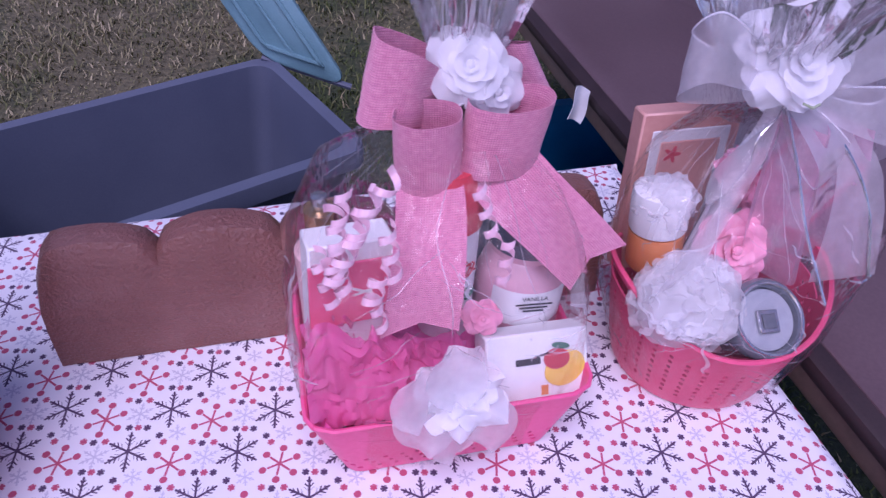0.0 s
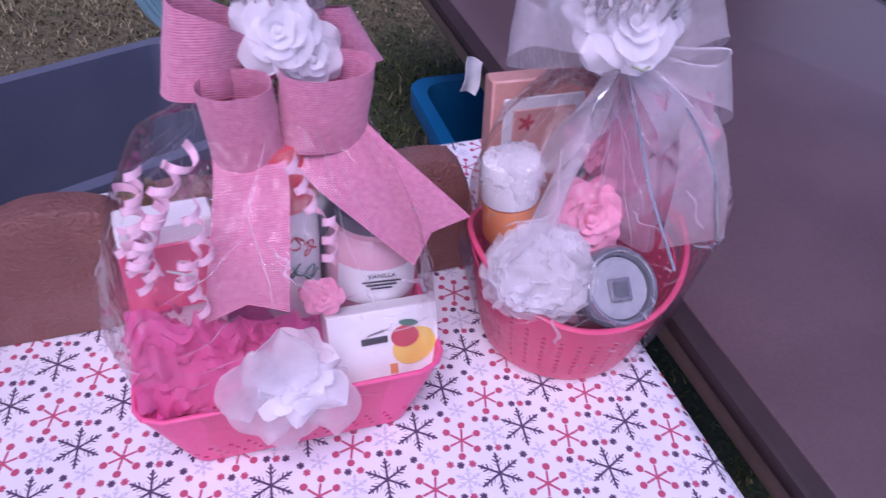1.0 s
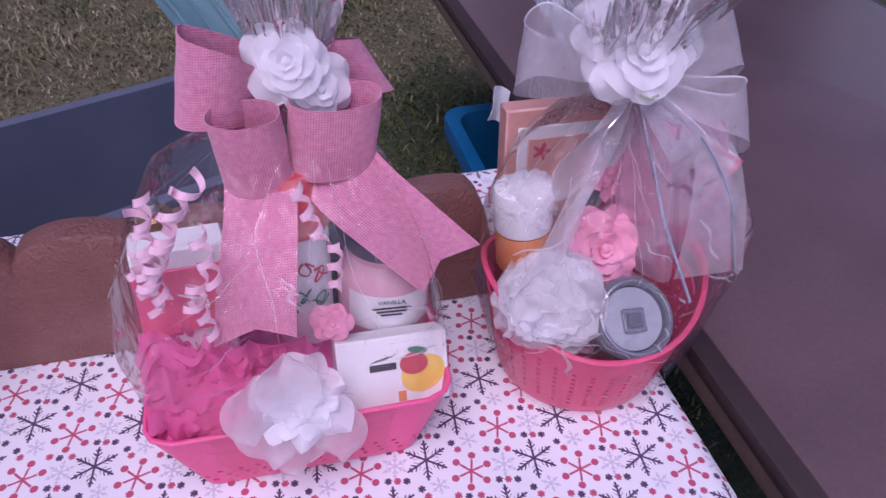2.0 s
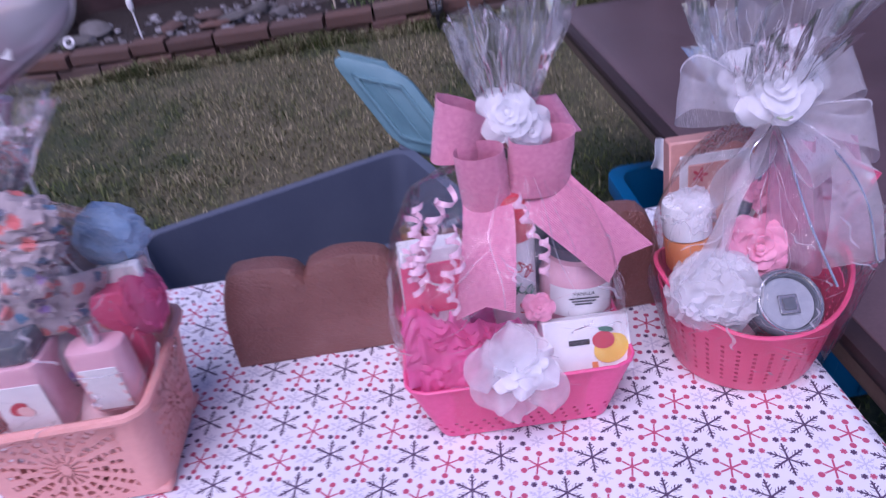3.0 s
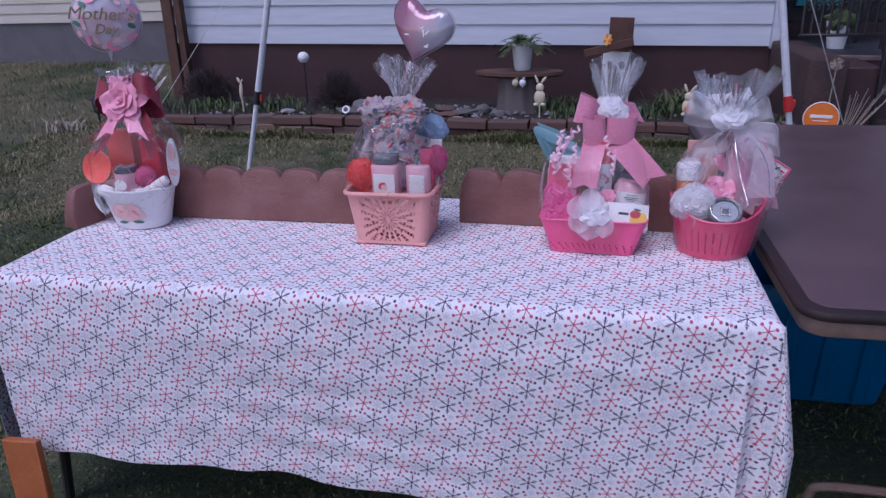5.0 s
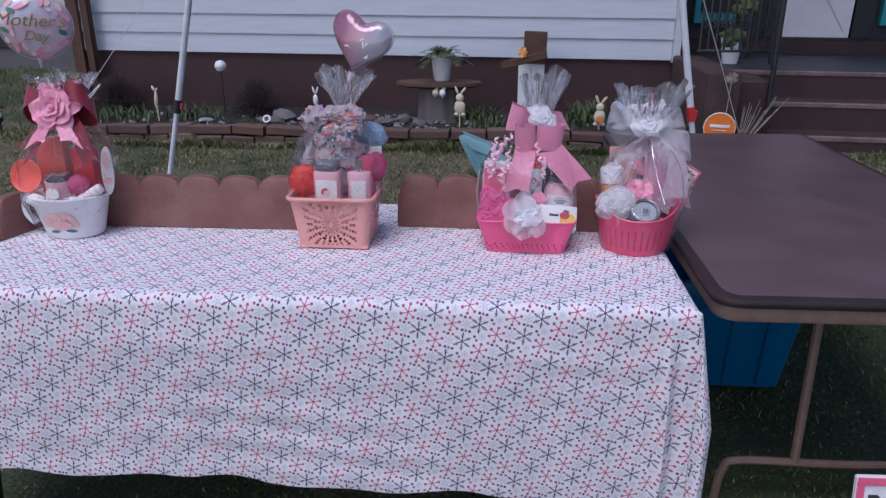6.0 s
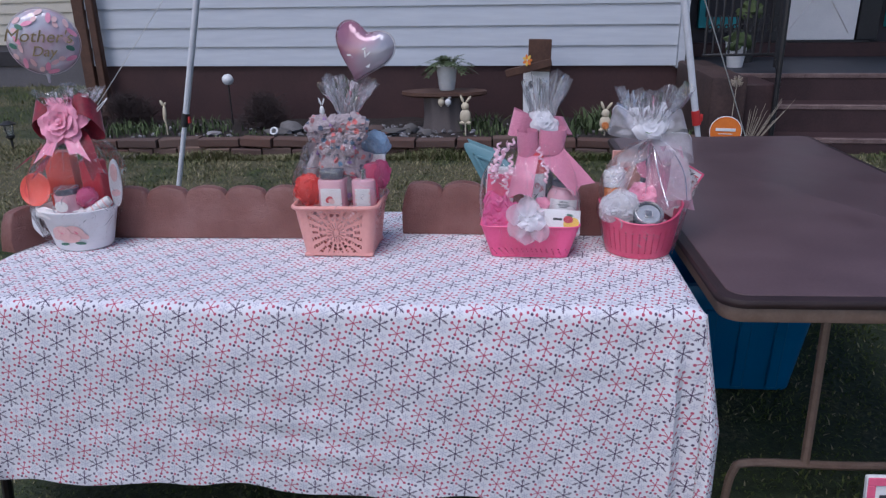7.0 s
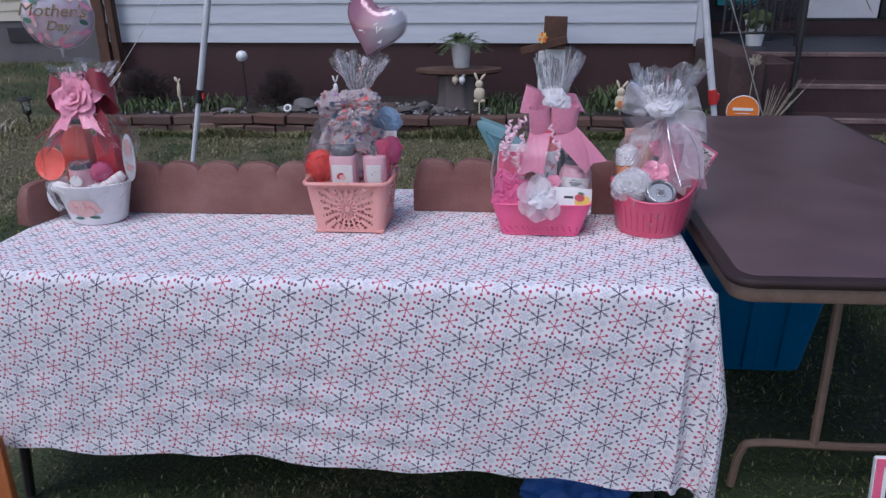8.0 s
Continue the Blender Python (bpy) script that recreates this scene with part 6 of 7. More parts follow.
part("roll", lathe([(0.012, -0.035), (0.014, -0.030), (0.014, 0.030), (0.012, 0.035)], 16), CARD_WHITE, tw, at=pose(0, 0, 0, 0, 90, 0))
for k in (-0.018, 0.0, 0.018):
    part("stripe", lathe([(0.0145, k), (0.0145, k + 0.004)], 16), ROSE_INK, tw, at=pose(0, 0, 0, 0, 90, 0))
tl = loose("folded_paper", "white folded paper over the bucket rim", "paper", -1.722, 0.310, 0.853, -15)
part("sheet", crumple((0, 0, 0), (0.034, 0.012, 0.018), 2.0, 0.4, 3), CARD_WHITE, tl)

move(before, -0.035, -0.022)

# ---- balloons ----
def lerp(a, b, t):
    return a + (b - a) * t * t


def puff(outline, thick, rings=14):
    """A sealed foil balloon: an outline filled with two swollen skins and a flat seam."""
    b = bmesh.new()
    n = len(outline)
    for side in (-1, 1):
        rows = []
        for k in range(rings + 1):
            s = 1 - k / rings
            e = [(lerp(0.075 * math.sin(math.tau * i / n) if len(outline) == 72 else x, x, s), lerp(0.065 * math.cos(math.tau * i / n) if len(outline) == 72 else z, z, s)) for i, (x, z) in enumerate(outline)]
            rows.append([b.verts.new((x * s, side * thick * (1 - s ** 2.6) ** 0.55 * (1 - 0.25 * math.sin(i * math.tau * 22 / n) * s ** 12), z * s)) for i, (x, z) in enumerate(e)])
        for a, c in zip(rows, rows[1:]):
            for i in range(n):
                j = (i + 1) % n
                b.faces.new((a[i], a[j], c[j], c[i]))
    bmesh.ops.remove_doubles(b, verts=b.verts, dist=1e-5)
    return b
def heart_line(n=72):
    out = []
    for i in range(n):
        t = math.tau * i / n
        out.append((lerp(math.sin(t), math.sin(t) ** 3, 0.85) * 0.082, (13 * math.cos(t) - 5 * math.cos(2 * t) - 2 * math.cos(3 * t) - math.cos(4 * t) + 2.5 + 3.6 * max(0.0, math.cos(t)) ** 8) / 16 * 0.079))
    return out
def heart_foil():
    """Pearly film that passes from rose to silver across the heart."""
    n = Nodes("pink_heart_foil")
    v = n.coords()
    sep = n.tree.nodes.new("ShaderNodeSeparateXYZ")
    n.tree.links.new(v, sep.inputs[0])
    f = n.math("ADD", n.math("MULTIPLY", sep.outputs[0], 6.0), n.math("MULTIPLY", n.noise(v, 9, 2), 0.9))
    n.set(Base_Color=n.ramp(f, ((0.15, (0.30, 0.12, 0.17)), (0.5, (0.42, 0.24, 0.30)), (0.8, (0.40, 0.38, 0.42)))), Roughness=0.2, Metallic=0.15, Coat_Weight=0.6)
    n.bump(n.noise(v, 18, 2), 0.2, 0.008)
    return n.mat
FOIL_HEART = heart_foil()
FOIL_ROUND = foil_material("pale_floral_foil", (0.58, 0.55, 0.59), (0.54, 0.38, 0.44))
hb = thing("heart_balloon", "pink and silver heart foil balloon on a stick", "balloon", pose(-0.840, 0.425, 1.268, 0, 18, -8))
part("skin", puff(heart_line(), 0.034), FOIL_HEART, hb)
part("seam", tube([(x * 1.03, 0, z * 1.03) for x, z in heart_line(60)] + [(heart_line(60)[0][0], 0, heart_line(60)[0][1] * 1.03)], 0.0016, 4), FOIL_HEART, hb)
part("neck", lathe([(0.003, -0.118), (0.005, -0.100), (0.010, -0.082)], 10), FOIL_HEART, hb)
for k, (x, z, w, r) in enumerate(((-0.012, -0.004, 0.008, 70), (-0.002, 0.000, 0.009, -60), (0.008, 0.004, 0.008, 75), (0.018, 0.008, 0.010, -70), (0.027, 0.012, 0.008, 60), (-0.024, -0.008, 0.007, 15), (0.012, 0.020, 0.007, 40))):
    part("script_mark", disc((x, -0.0325, z), w, 0.0022, (0, -1, 0), 10, 0.001, r), WHITE_PAINT, hb, "white script print")
part("barcode", box((0.026, -0.0300, -0.024), (0.037, -0.0285, -0.004), 0.0005), CARD_WHITE, hb)
stick = thing("balloon_stick", "thin white plastic balloon stick", "stick", pose(-0.870, 0.412, 0.90))
part("rod", tube([(0, 0, 0), (-0.002, 0.008, 0.30)], 0.0022, 6), WHITE_PAINT, stick)
mb = thing("round_balloon", "round foil balloon with flowers and gold lettering above the white bucket", "balloon", pose(-1.730, 0.395, 1.318, 0, 4, 28) @ Matrix.Scale(0.86, 4))
part("skin", puff([(0.103 * math.sin(a), 0.100 * math.cos(a)) for a in np.linspace(0, math.tau, 64, endpoint=False)], 0.042), FOIL_ROUND, mb)
part("seam", tube([(0.106 * math.sin(a), 0, 0.103 * math.cos(a)) for a in np.linspace(0, math.tau, 49)], 0.0016, 4), FOIL_ROUND, mb)
part("neck", lathe([(0.003, -0.130), (0.005, -0.115), (0.010, -0.098)], 10), FOIL_ROUND, mb)
DARK_GOLD = surface("dark_gold_print", (0.20, 0.14, 0.06), (0.30, 0.22, 0.10), 50, 0.45)
def lettering(word, size, x, y, z, owner, mat_, sh=0.3):
    t = text_mesh(word, size, 0.0006)
    t.transform(pose(x, y, z, 90) @ Matrix(((1, sh, 0, 0), (0, 1, 0, 0), (0, 0, 1, 0), (0, 0, 0, 1))))
    part("lettering", t, mat_, owner, "gold lettering")
lettering("Mother's", 0.054, -0.006, -0.0432, 0.016, mb, DARK_GOLD)
lettering("Day", 0.044, 0.004, -0.0432, -0.030, mb, DARK_GOLD)
for k in range(26):
    a = k * 2.4
    r = 0.080 + 0.013 * math.sin(k * 1.7)
    y = -0.042 * (1 - (r / 0.103) ** 2.6) ** 0.55 - 0.0012
    part("flower_print", disc((r * math.cos(a), y, r * math.sin(a)), 0.011 + 0.004 * (k % 3), 0.008, (math.cos(a) * 0.7, -1, math.sin(a) * 0.7), 10, 0.0006, 40 * k), (GREEN_INK if k % 9 == 4 else (ROSE_INK, PALE_PINK, PETAL_PINK)[k % 3]), mb)
stick = thing("balloon_stick", "thin white plastic balloon stick", "stick", pose(-1.712, 0.390, 0.88))
part("rod", tube([(0, 0, 0), (-0.015, 0.005, 0.30)], 0.0022, 6), WHITE_PAINT, stick)
straw = thing("ribbon_loop", "thin white ribbon loop beside the bow of the white bucket", "ribbon")
part("strand", tube(bezier([(-1.635, 0.378, 1.10), (-1.590, 0.373, 1.135), (-1.560, 0.373, 1.165), (-1.580, 0.373, 1.150), (-1.635, 0.378, 1.105)], 6), 0.0012, 5), WHITE_PAINT, straw)

# ---- canopy poles and ropes ----
def pole(foot, top, joint, red):
    ob = thing("canopy_pole", "slanted white steel canopy leg with a black joint", "canopy leg", Matrix.Translation(foot), "canopy legs")
    d = Vector(top) - Vector(foot)
    part("upper_tube", tube([d * joint, d], 0.019, 10), POLE_WHITE, ob)
    part("lower_tube", tube([Vector((0, 0, 0.01)), d * joint], 0.0155, 10), POLE_WHITE, ob)
    part("joint", tube([d * (joint - 0.018), d * (joint + 0.018)], 0.0235, 10), BLACK_PLASTIC if red else RED_PLASTIC, ob, "moulded plastic clamp")
    part("lever", box((0.018, -0.012, -0.02), (0.034, 0.010, 0.02), 0.004, turn=Matrix.Translation(d * joint)), RED_PLASTIC, ob, "red release button")
    part("foot_cap", tube([Vector((0, 0, 0.0)), d * 0.02], 0.018, 10), BLACK_PLASTIC, ob)
    return ob
pole((-2.600, 2.50, 0.19), (-2.050, 2.50, 2.32), 0.267, True)
pole((0.580, 2.50, 0.19), (0.180, 2.50, 2.32), 0.265, False)
rp_ = thing("guy_rope", "thin white canopy guy rope pegged to the lawn", "rope")
part("rope", tube([(-2.19, 2.50, 1.76), (-2.97, 2.70, 1.00), (-3.76, 2.90, 0.24)], 0.0020, 5), WHITE_PAINT, rp_)
rp_ = thing("guy_rope", "thin white canopy guy rope pegged to the lawn", "rope")
part("rope", tube([(0.34, 2.38, 1.60), (0.72, 2.96, 0.95), (1.09, 3.55, 0.31)], 0.0030, 5), WHITE_PAINT, rp_)

# ---- garden bed ----
BY, BED = 3.62, 0.31
b = bmesh.new()
sheet(lambda u, v: (-4.4 + 5.15 * u, BY + 0.08 + (4.83 - BY - 0.08) * v, BED + 0.105 - 0.030 * v + 0.018 * fuzz(u * 17, v * 5)), 60, 16, b)
tagged(part("garden_bed", b, MULCH), "dark mulch garden bed along the house wall", "garden bed", kind="structure")
wallb = thing("bed_edging", "low two-course wall of weathered red-brown bricks round the bed", "garden wall", kind="structure")
rng = random.Random(12)
brick_meshes = []
for k in range(5):
    bb = box((-0.5, -0.055, 0), (0.5, 0.055, 0.068), 0.008)
    for v in bb.verts:
        v.co += Vector((0.0, 0.006 * fuzz(v.co.x * 9, v.co.z * 30, k), 0.004 * fuzz(v.co.x * 7, k, v.co.y * 20)))
    brick_meshes.append(mesh_of("brick", bb, PAVER, False))
for row in range(2):
    x = -4.0 + 0.1 * row
    while x < 0.70:
        L = rng.choice((0.20, 0.26, 0.30, 0.33)) if row else rng.choice((0.20, 0.24))
        o = part("brick", brick_meshes[rng.randrange(5)], None, wallb, at=pose(x + L / 2, BY + rng.uniform(-0.022, 0.022), BED - 0.008 + row * 0.071 + rng.uniform(-0.006, 0.004), 0, rng.uniform(-2.5, 2.5), rng.uniform(-6, 6)) @ Matrix.Diagonal((L - 0.012, rng.uniform(0.85, 1.1), rng.uniform(0.82, 1.06), 1)))
        x += L
def stone(sx, sy, sz, seed):
    b = bmesh.new()
    bmesh.ops.create_icosphere(b, subdivisions=2, radius=1)
    for v in b.verts:
        k = 1 + 0.35 * fuzz(v.co.x * 1.4 + seed, v.co.y * 1.4, v.co.z * 1.4)
        v.co = Vector((v.co.x * sx * k, v.co.y * sy * k, v.co.z * sz * k))
    return b
for i, (x, y, sx, sy, sz) in enumerate(((-1.36, 3.85, 0.10, 0.07, 0.03), (-1.20, 3.72, 0.13, 0.06, 0.022), (-1.08, 3.80, 0.07, 0.06, 0.045), (-1.55, 3.72, 0.09, 0.06, 0.025), (-2.03, 3.90, 0.15, 0.09, 0.055), (-2.08, 3.72, 0.13, 0.08, 0.025), (-1.30, 3.62, 0.10, 0.05, 0.02), (-0.95, 3.66, 0.06, 0.05, 0.03), (0.55, 3.70, 0.10, 0.06, 0.03), (0.72, 3.85, 0.12, 0.07, 0.035), (0.45, 3.60, 0.06, 0.05, 0.03), (-2.55, 3.66, 0.07, 0.05, 0.02))):
    tagged(part("garden_stone", stone(sx, sy, sz, i * 3.7), ROCK if i % 3 else PAVER, None, "flat weathered stone lying on the garden mulch", pose(x * 1.06 - 0.22, y + 0.17, BED + 0.125, 0, 0, 31 * i)), category="stone", group="stones in the bed")
b = bmesh.new()
for k in range(230):
    x, y = rng.uniform(-4.0, 0.7), rng.uniform(BY + 0.08, 4.35)
    if rng.random() < 0.5:
        x = rng.gauss(-1.6, 0.35)
    s = rng.uniform(0.008, 0.024)
    bmesh.ops.create_icosphere(b, subdivisions=1, radius=s, matrix=pose(x, y, BED + 0.112 - 0.02 * (y - BY), rng.uniform(0, 90), 0, rng.uniform(0, 180)) @ Matrix.Diagonal((1.3, 0.9, 0.6, 1)))
tagged(part("bed_pebbles", b, ROCK), "grey and white pebbles scattered on the mulch", "pebbles", kind="stuff")
def tufts(name, spots, label, seed, mat_=None):
    b = bmesh.new()
    r = random.Random(seed)
    for x, y, h, n, sp in spots:
        for _ in range(n):
            a, L, bend = r.uniform(0, math.tau), h * r.uniform(0.25, 0.8), r.uniform(0.2, 0.9)
            px, py = x * 1.06 - 0.22 + r.gauss(0, sp), y + 0.17 + r.gauss(0, sp * 0.6)
            pts = [Vector((px, py, BED + (0.10 if py > BY else 0.0))) + Vector((math.cos(a) * bend * t * t, math.sin(a) * bend * t * t, t * (1 - 0.25 * bend * t))) * L for t in (0, 0.4, 0.75, 1.0)]
            w = Vector((-math.sin(a), math.cos(a), 0)) * 0.006
            vs = [(b.verts.new(p - w * k), b.verts.new(p + w * k)) for p, k in zip(pts, (1, 1, 0.7, 0.1))]
            for (p, q), (s, t) in zip(vs, vs[1:]):
                b.faces.new((p, q, t, s))
    return tagged(part(name, b, mat_ or LEAF), label, "plants", kind="stuff")
tufts("bed_greenery", [(-0.55, 3.95, 0.20, 90, 0.09), (-0.40, 3.70, 0.10, 120, 0.12), (0.05, 3.75, 0.14, 160, 0.16), (0.25, 4.0, 0.24, 120, 0.10), (-0.15, 3.65, 0.09, 140, 0.14), (-3.3, 3.8, 0.14, 240, 0.25), (-2.75, 3.9, 0.16, 150, 0.15), (0.75, 3.65, 0.10, 70, 0.1), (1.15, 3.24, 0.24, 110, 0.05), (-2.3, 3.62, 0.06, 90, 0.15)], "low green spring plants sprouting in the bed", 3)
tufts("dry_grass", [(-4.35, 3.35, 0.16, 110, 0.09), (-2.45, 3.40, 0.06, 60, 0.06), (-3.1, 3.36, 0.05, 70, 0.12)], "dry straw-coloured grass tufts at the lawn edge", 7, STRAW)

def bare_shrub(x, y, r, h, seed):
    """A leafless rounded shrub: a short trunk and a dense dome of fine forking twigs."""
    ob = thing("shrub", "leafless rounded garden shrub of fine dark twigs by the wall", "shrub", pose(x, y, BED + 0.07), "bare shrubs")
    part("trunk", tube([(0, 0, 0), (0.01, 0, h * 0.2)], lambda t: 0.018 - 0.006 * t, 7), TWIG, ob)
    b = bmesh.new()
    rg = random.Random(seed)
    for _ in range(360):
        a, el = rg.uniform(0, math.tau), rg.uniform(0.05, 1.45)
        d = Vector((math.cos(a) * math.cos(el) * r, math.sin(a) * math.cos(el) * r, math.sin(el) * h)) * rg.uniform(0.8, 1.05)
        p0, mid = Vector((rg.gauss(0, 0.02), rg.gauss(0, 0.02), h * 0.08)), d * 0.55 + Vector((rg.gauss(0, 0.03), rg.gauss(0, 0.03), 0.02))
        tube([p0, mid, d], lambda t: 0.0035 - 0.0025 * t, 3, b)
        for _ in range(3):
            q = mid.lerp(d, rg.uniform(0.1, 0.8))
            tube([q, q + Vector((rg.gauss(0, 0.05), rg.gauss(0, 0.05), rg.uniform(0.0, 0.07)))], 0.0013, 3, b)
    part("crown", b, TWIG, ob)
bare_shrub(-2.67, 4.30, 0.26, 0.32, 1)
bare_shrub(-3.95, 4.35, 0.34, 0.33, 2)

# ---- bed ornaments ----
def ornament(name, label, category, x, y, top, base, shapes, mat_, stake=True):
    """A small garden figure as one plain mesh on its stake."""
    b = bmesh.new()
    for (cx, cz), (rx, ry, rz), tilt in shapes:
        m = Matrix.Translation((cx, 0, cz)) @ pose(0, 0, 0, 0, tilt, 0) @ Matrix.Diagonal((rx, ry, rz, 1))
        bmesh.ops.create_icosphere(b, subdivisions=2, radius=1, matrix=m)
    if stake:
        tube([(0, 0, base - top), (0, 0, 0.03)], 0.006, 6, b)
    ob = part(name, b, mat_, None, label, pose(x, y, top))
    return tagged(ob, category=category)
RABBIT = (((0, 0.03), (0.042, 0.016, 0.055), 0), ((0, 0.10), (0.030, 0.016, 0.032), 0), ((-0.022, 0.155), (0.010, 0.008, 0.034), -22), ((0.026, 0.152), (0.010, 0.008, 0.034), 38), ((-0.024, -0.022), (0.022, 0.014, 0.014), 0), ((0.024, -0.022), (0.022, 0.014, 0.014), 0))
ornament("rabbit_figure", "cream wooden rabbit figure on a garden stake", "garden figure", -0.913, 3.80, 0.535, 0.40, RABBIT, CREAM_PAINT)
r2 = ornament("rabbit_figure", "cream rabbit figure with an orange apron on a garden stake", "garden figure", 0.113, 3.80, 0.478, 0.40, RABBIT, CREAM_PAINT)
tagged(part("orange_apron", lathe([(1, 0), (1, 0.01)], 14, 0.026, 0.026), ORANGE, None, "small orange wooden apron on the rabbit figure", pose(0.113, 3.780, 0.493, 90)), category="ornament")
ornament("bird_figure", "slim white bird figure on a garden stake", "garden figure", -3.355, 3.90, 0.530, 0.40, (((0, 0.05), (0.016, 0.012, 0.075), 6), ((-0.012, 0.135), (0.012, 0.010, 0.026), -25), ((0.014, 0.128), (0.008, 0.008, 0.018), 30)), CREAM_PAINT)
ornament("rabbit_figure", "small white rabbit figure on a garden stake", "garden figure", -2.014, 3.80, 0.575, 0.40, (((0, 0.03), (0.020, 0.014, 0.045), 0), ((-0.012, 0.105), (0.007, 0.006, 0.030), -18), ((0.014, 0.105), (0.007, 0.006, 0.030), 22)), WHITE_PAINT)
for x, m in ((-1.125, CREAM_PAINT), (-1.070, WHITE_PAINT)):
    ornament("bird_figure", "small painted bird hanging under the log slab", "garden figure", x, 4.035, 0.635, 0.60, (((0, 0), (0.026, 0.018, 0.030), 0), ((0.012, 0.040), (0.016, 0.014, 0.016), 0)), m)
gl = thing("globe_light", "white globe garden light on a thin black stake", "garden light", pose(-3.010, 4.4, 0.499))
part("globe", lathe([(0.001, 0.245), (0.030, 0.252), (0.046, 0.275), (0.049, 0.290), (0.044, 0.312), (0.026, 0.332), (0.001, 0.338)], 20), CERAMIC, gl)
part("stake", tube([(0, 0, -0.12), (0, 0, 0.25)], 0.007, 6), BLACK_PLASTIC, gl)
def solar(x, y, z):
    ob = thing("solar_light", "black solar path light on a stake in the lawn", "garden light", pose(x, y, z), "solar path lights")
    part("cap", lathe([(0.062, 0.205), (0.062, 0.212), (0.025, 0.235), (0.0, 0.238)], 16), BLACK_PLASTIC, ob)
    part("lens", lathe([(0.028, 0.12), (0.040, 0.205)], 12), thin("lamp_glass", (0.6, 0.65, 0.7), 0.25, 0.6), ob)
    part("base", lathe([(0.012, 0.08), (0.034, 0.10), (0.034, 0.12), (0.0, 0.121)], 14), BLACK_PLASTIC, ob)
    part("stake", tube([(0, 0, 0), (0, 0, 0.09)], 0.009, 6), BLACK_PLASTIC, ob)
    for k in range(4):
        part("bar", tube([(0.032 * math.cos(k * 1.57), 0.032 * math.sin(k * 1.57), 0.12), (0.044 * math.cos(k * 1.57), 0.044 * math.sin(k * 1.57), 0.205)], 0.0035, 4), BLACK_PLASTIC, ob)
solar(-4.68, 3.80, 0.31)
solar(-0.36, 3.48, 0.29)
spot = thing("spot_light", "small white ring-shaped spotlight in the bed", "garden light", pose(-2.397, 3.78, BED + 0.14, 60))
part("ring", tube([(0.026 * math.cos(a), 0.026 * math.sin(a), 0.03) for a in np.linspace(0, math.tau, 21)], 0.008, 6), WHITE_PAINT, spot)
part("body", lathe([(0.014, 0), (0.020, 0.03), (0.0, 0.031)], 14), BLACK_PLASTIC, spot)

BARK = stone_mix("grey_bark", ((0.0, (0.05, 0.040, 0.040)), (0.5, (0.085, 0.068, 0.066)), (1.0, (0.12, 0.10, 0.095))), 60)
st = thing("stump_table", "dark tree stump with a bark-edged log slab as a table", "stump", pose(-1.120, 4.2, BED + 0.06) @ Matrix.Diagonal((1.08, 1.0, 1.36, 1)))
part("stump", lathe([(0.185, 0), (0.165, 0.04), (0.150, 0.12), (0.150, 0.215), (0.0, 0.216)], 60, wobble=lambda a, z: 1 + 0.05 * math.sin(a * 9 + z * 6) + 0.05 * fuzz(a * 3, z * 9) + 0.03 * fuzz(a * 12, z * 4)), BARK, st)
part("slab", lathe([(0.0, 0.217), (0.27, 0.217), (0.305, 0.228), (0.30, 0.245), (0.0, 0.249)], 30, 1.05, 0.6, wobble=lambda a, z: 1 + 0.07 * fuzz(math.cos(a) * 3, math.sin(a) * 3)), BROWN_WOOD, st, "rough log slab")
pt = thing("planter", "white ceramic planter with moulded scrolls and a green fern", "planter", pose(-1.095, 4.2, BED + 0.06 + 0.249 * 1.36))
part("pot", lathe([(0.0, 0), (0.055, 0), (0.062, 0.01), (0.082, 0.175), (0.087, 0.195), (0.086, 0.203), (0.076, 0.203), (0.070, 0.17), (0.0, 0.165)], 30), CERAMIC, pt)
for k in range(5):
    part("scroll", tube([(0.012 * math.cos(a) + (k - 2) * 0.022, -0.064 - 0.0, 0.05 + 0.016 * math.sin(a)) for a in np.linspace(0, math.pi, 9)], 0.0025, 5), CERAMIC, pt)
b = bmesh.new()
rg = random.Random(6)
for k in range(46):
    a, L, up = rg.uniform(0, math.tau), rg.uniform(0.16, 0.31), rg.uniform(0.35, 1.3)
    base = Vector((rg.gauss(0, 0.02), rg.gauss(0, 0.02), 0.17))
    stem = [base + Vector((math.cos(a) * math.cos(up) * t, math.sin(a) * math.cos(up) * t, math.sin(up) * t - 0.6 * t * t)) * L for t in (0, 0.25, 0.5, 0.75, 1)]
    side = Vector((-math.sin(a), math.cos(a), 0))
    for p, q in zip(stem, stem[1:]):
        for s in (-1, 1):
            for f in (0.2, 0.7):
                c = p.lerp(q, f)
                tip = c + side * s * 0.034 + (q - p) * 0.5
                b.faces.new([b.verts.new(v) for v in (c, c + (q - p) * 0.35 + side * s * 0.008, tip, c - (q - p) * 0.05 + side * s * 0.012)])
part("fern", b, LEAF, pt, "green fern fronds")

sc = thing("wooden_figure_board", "painted board figure with a white face and plank hat", "yard decoration", pose(-0.392, 4.5, BED + 0.065) @ Matrix.Diagonal((1.0, 1.0, 1.23, 1)))
part("face_board", box((-0.108, -0.012, 0), (0.105, 0.012, 0.40), 0.004, turn=pose(0, 0, 0, -6)), WHITE_PAINT, sc, "white painted board")
hat = part("hat_crown", box((-0.085, -0.02, 0.36), (0.098, 0.015, 0.565), 0.004, turn=pose(0, -0.04, 0, 0, 2)), BROWN_WOOD, sc, "brown plank hat")
part("hat_brim", box((-0.185, -0.035, 0.345), (0.190, -0.012, 0.395), 0.004, turn=pose(0.004, -0.045, 0.02, 0, -11)), BROWN_WOOD, sc)
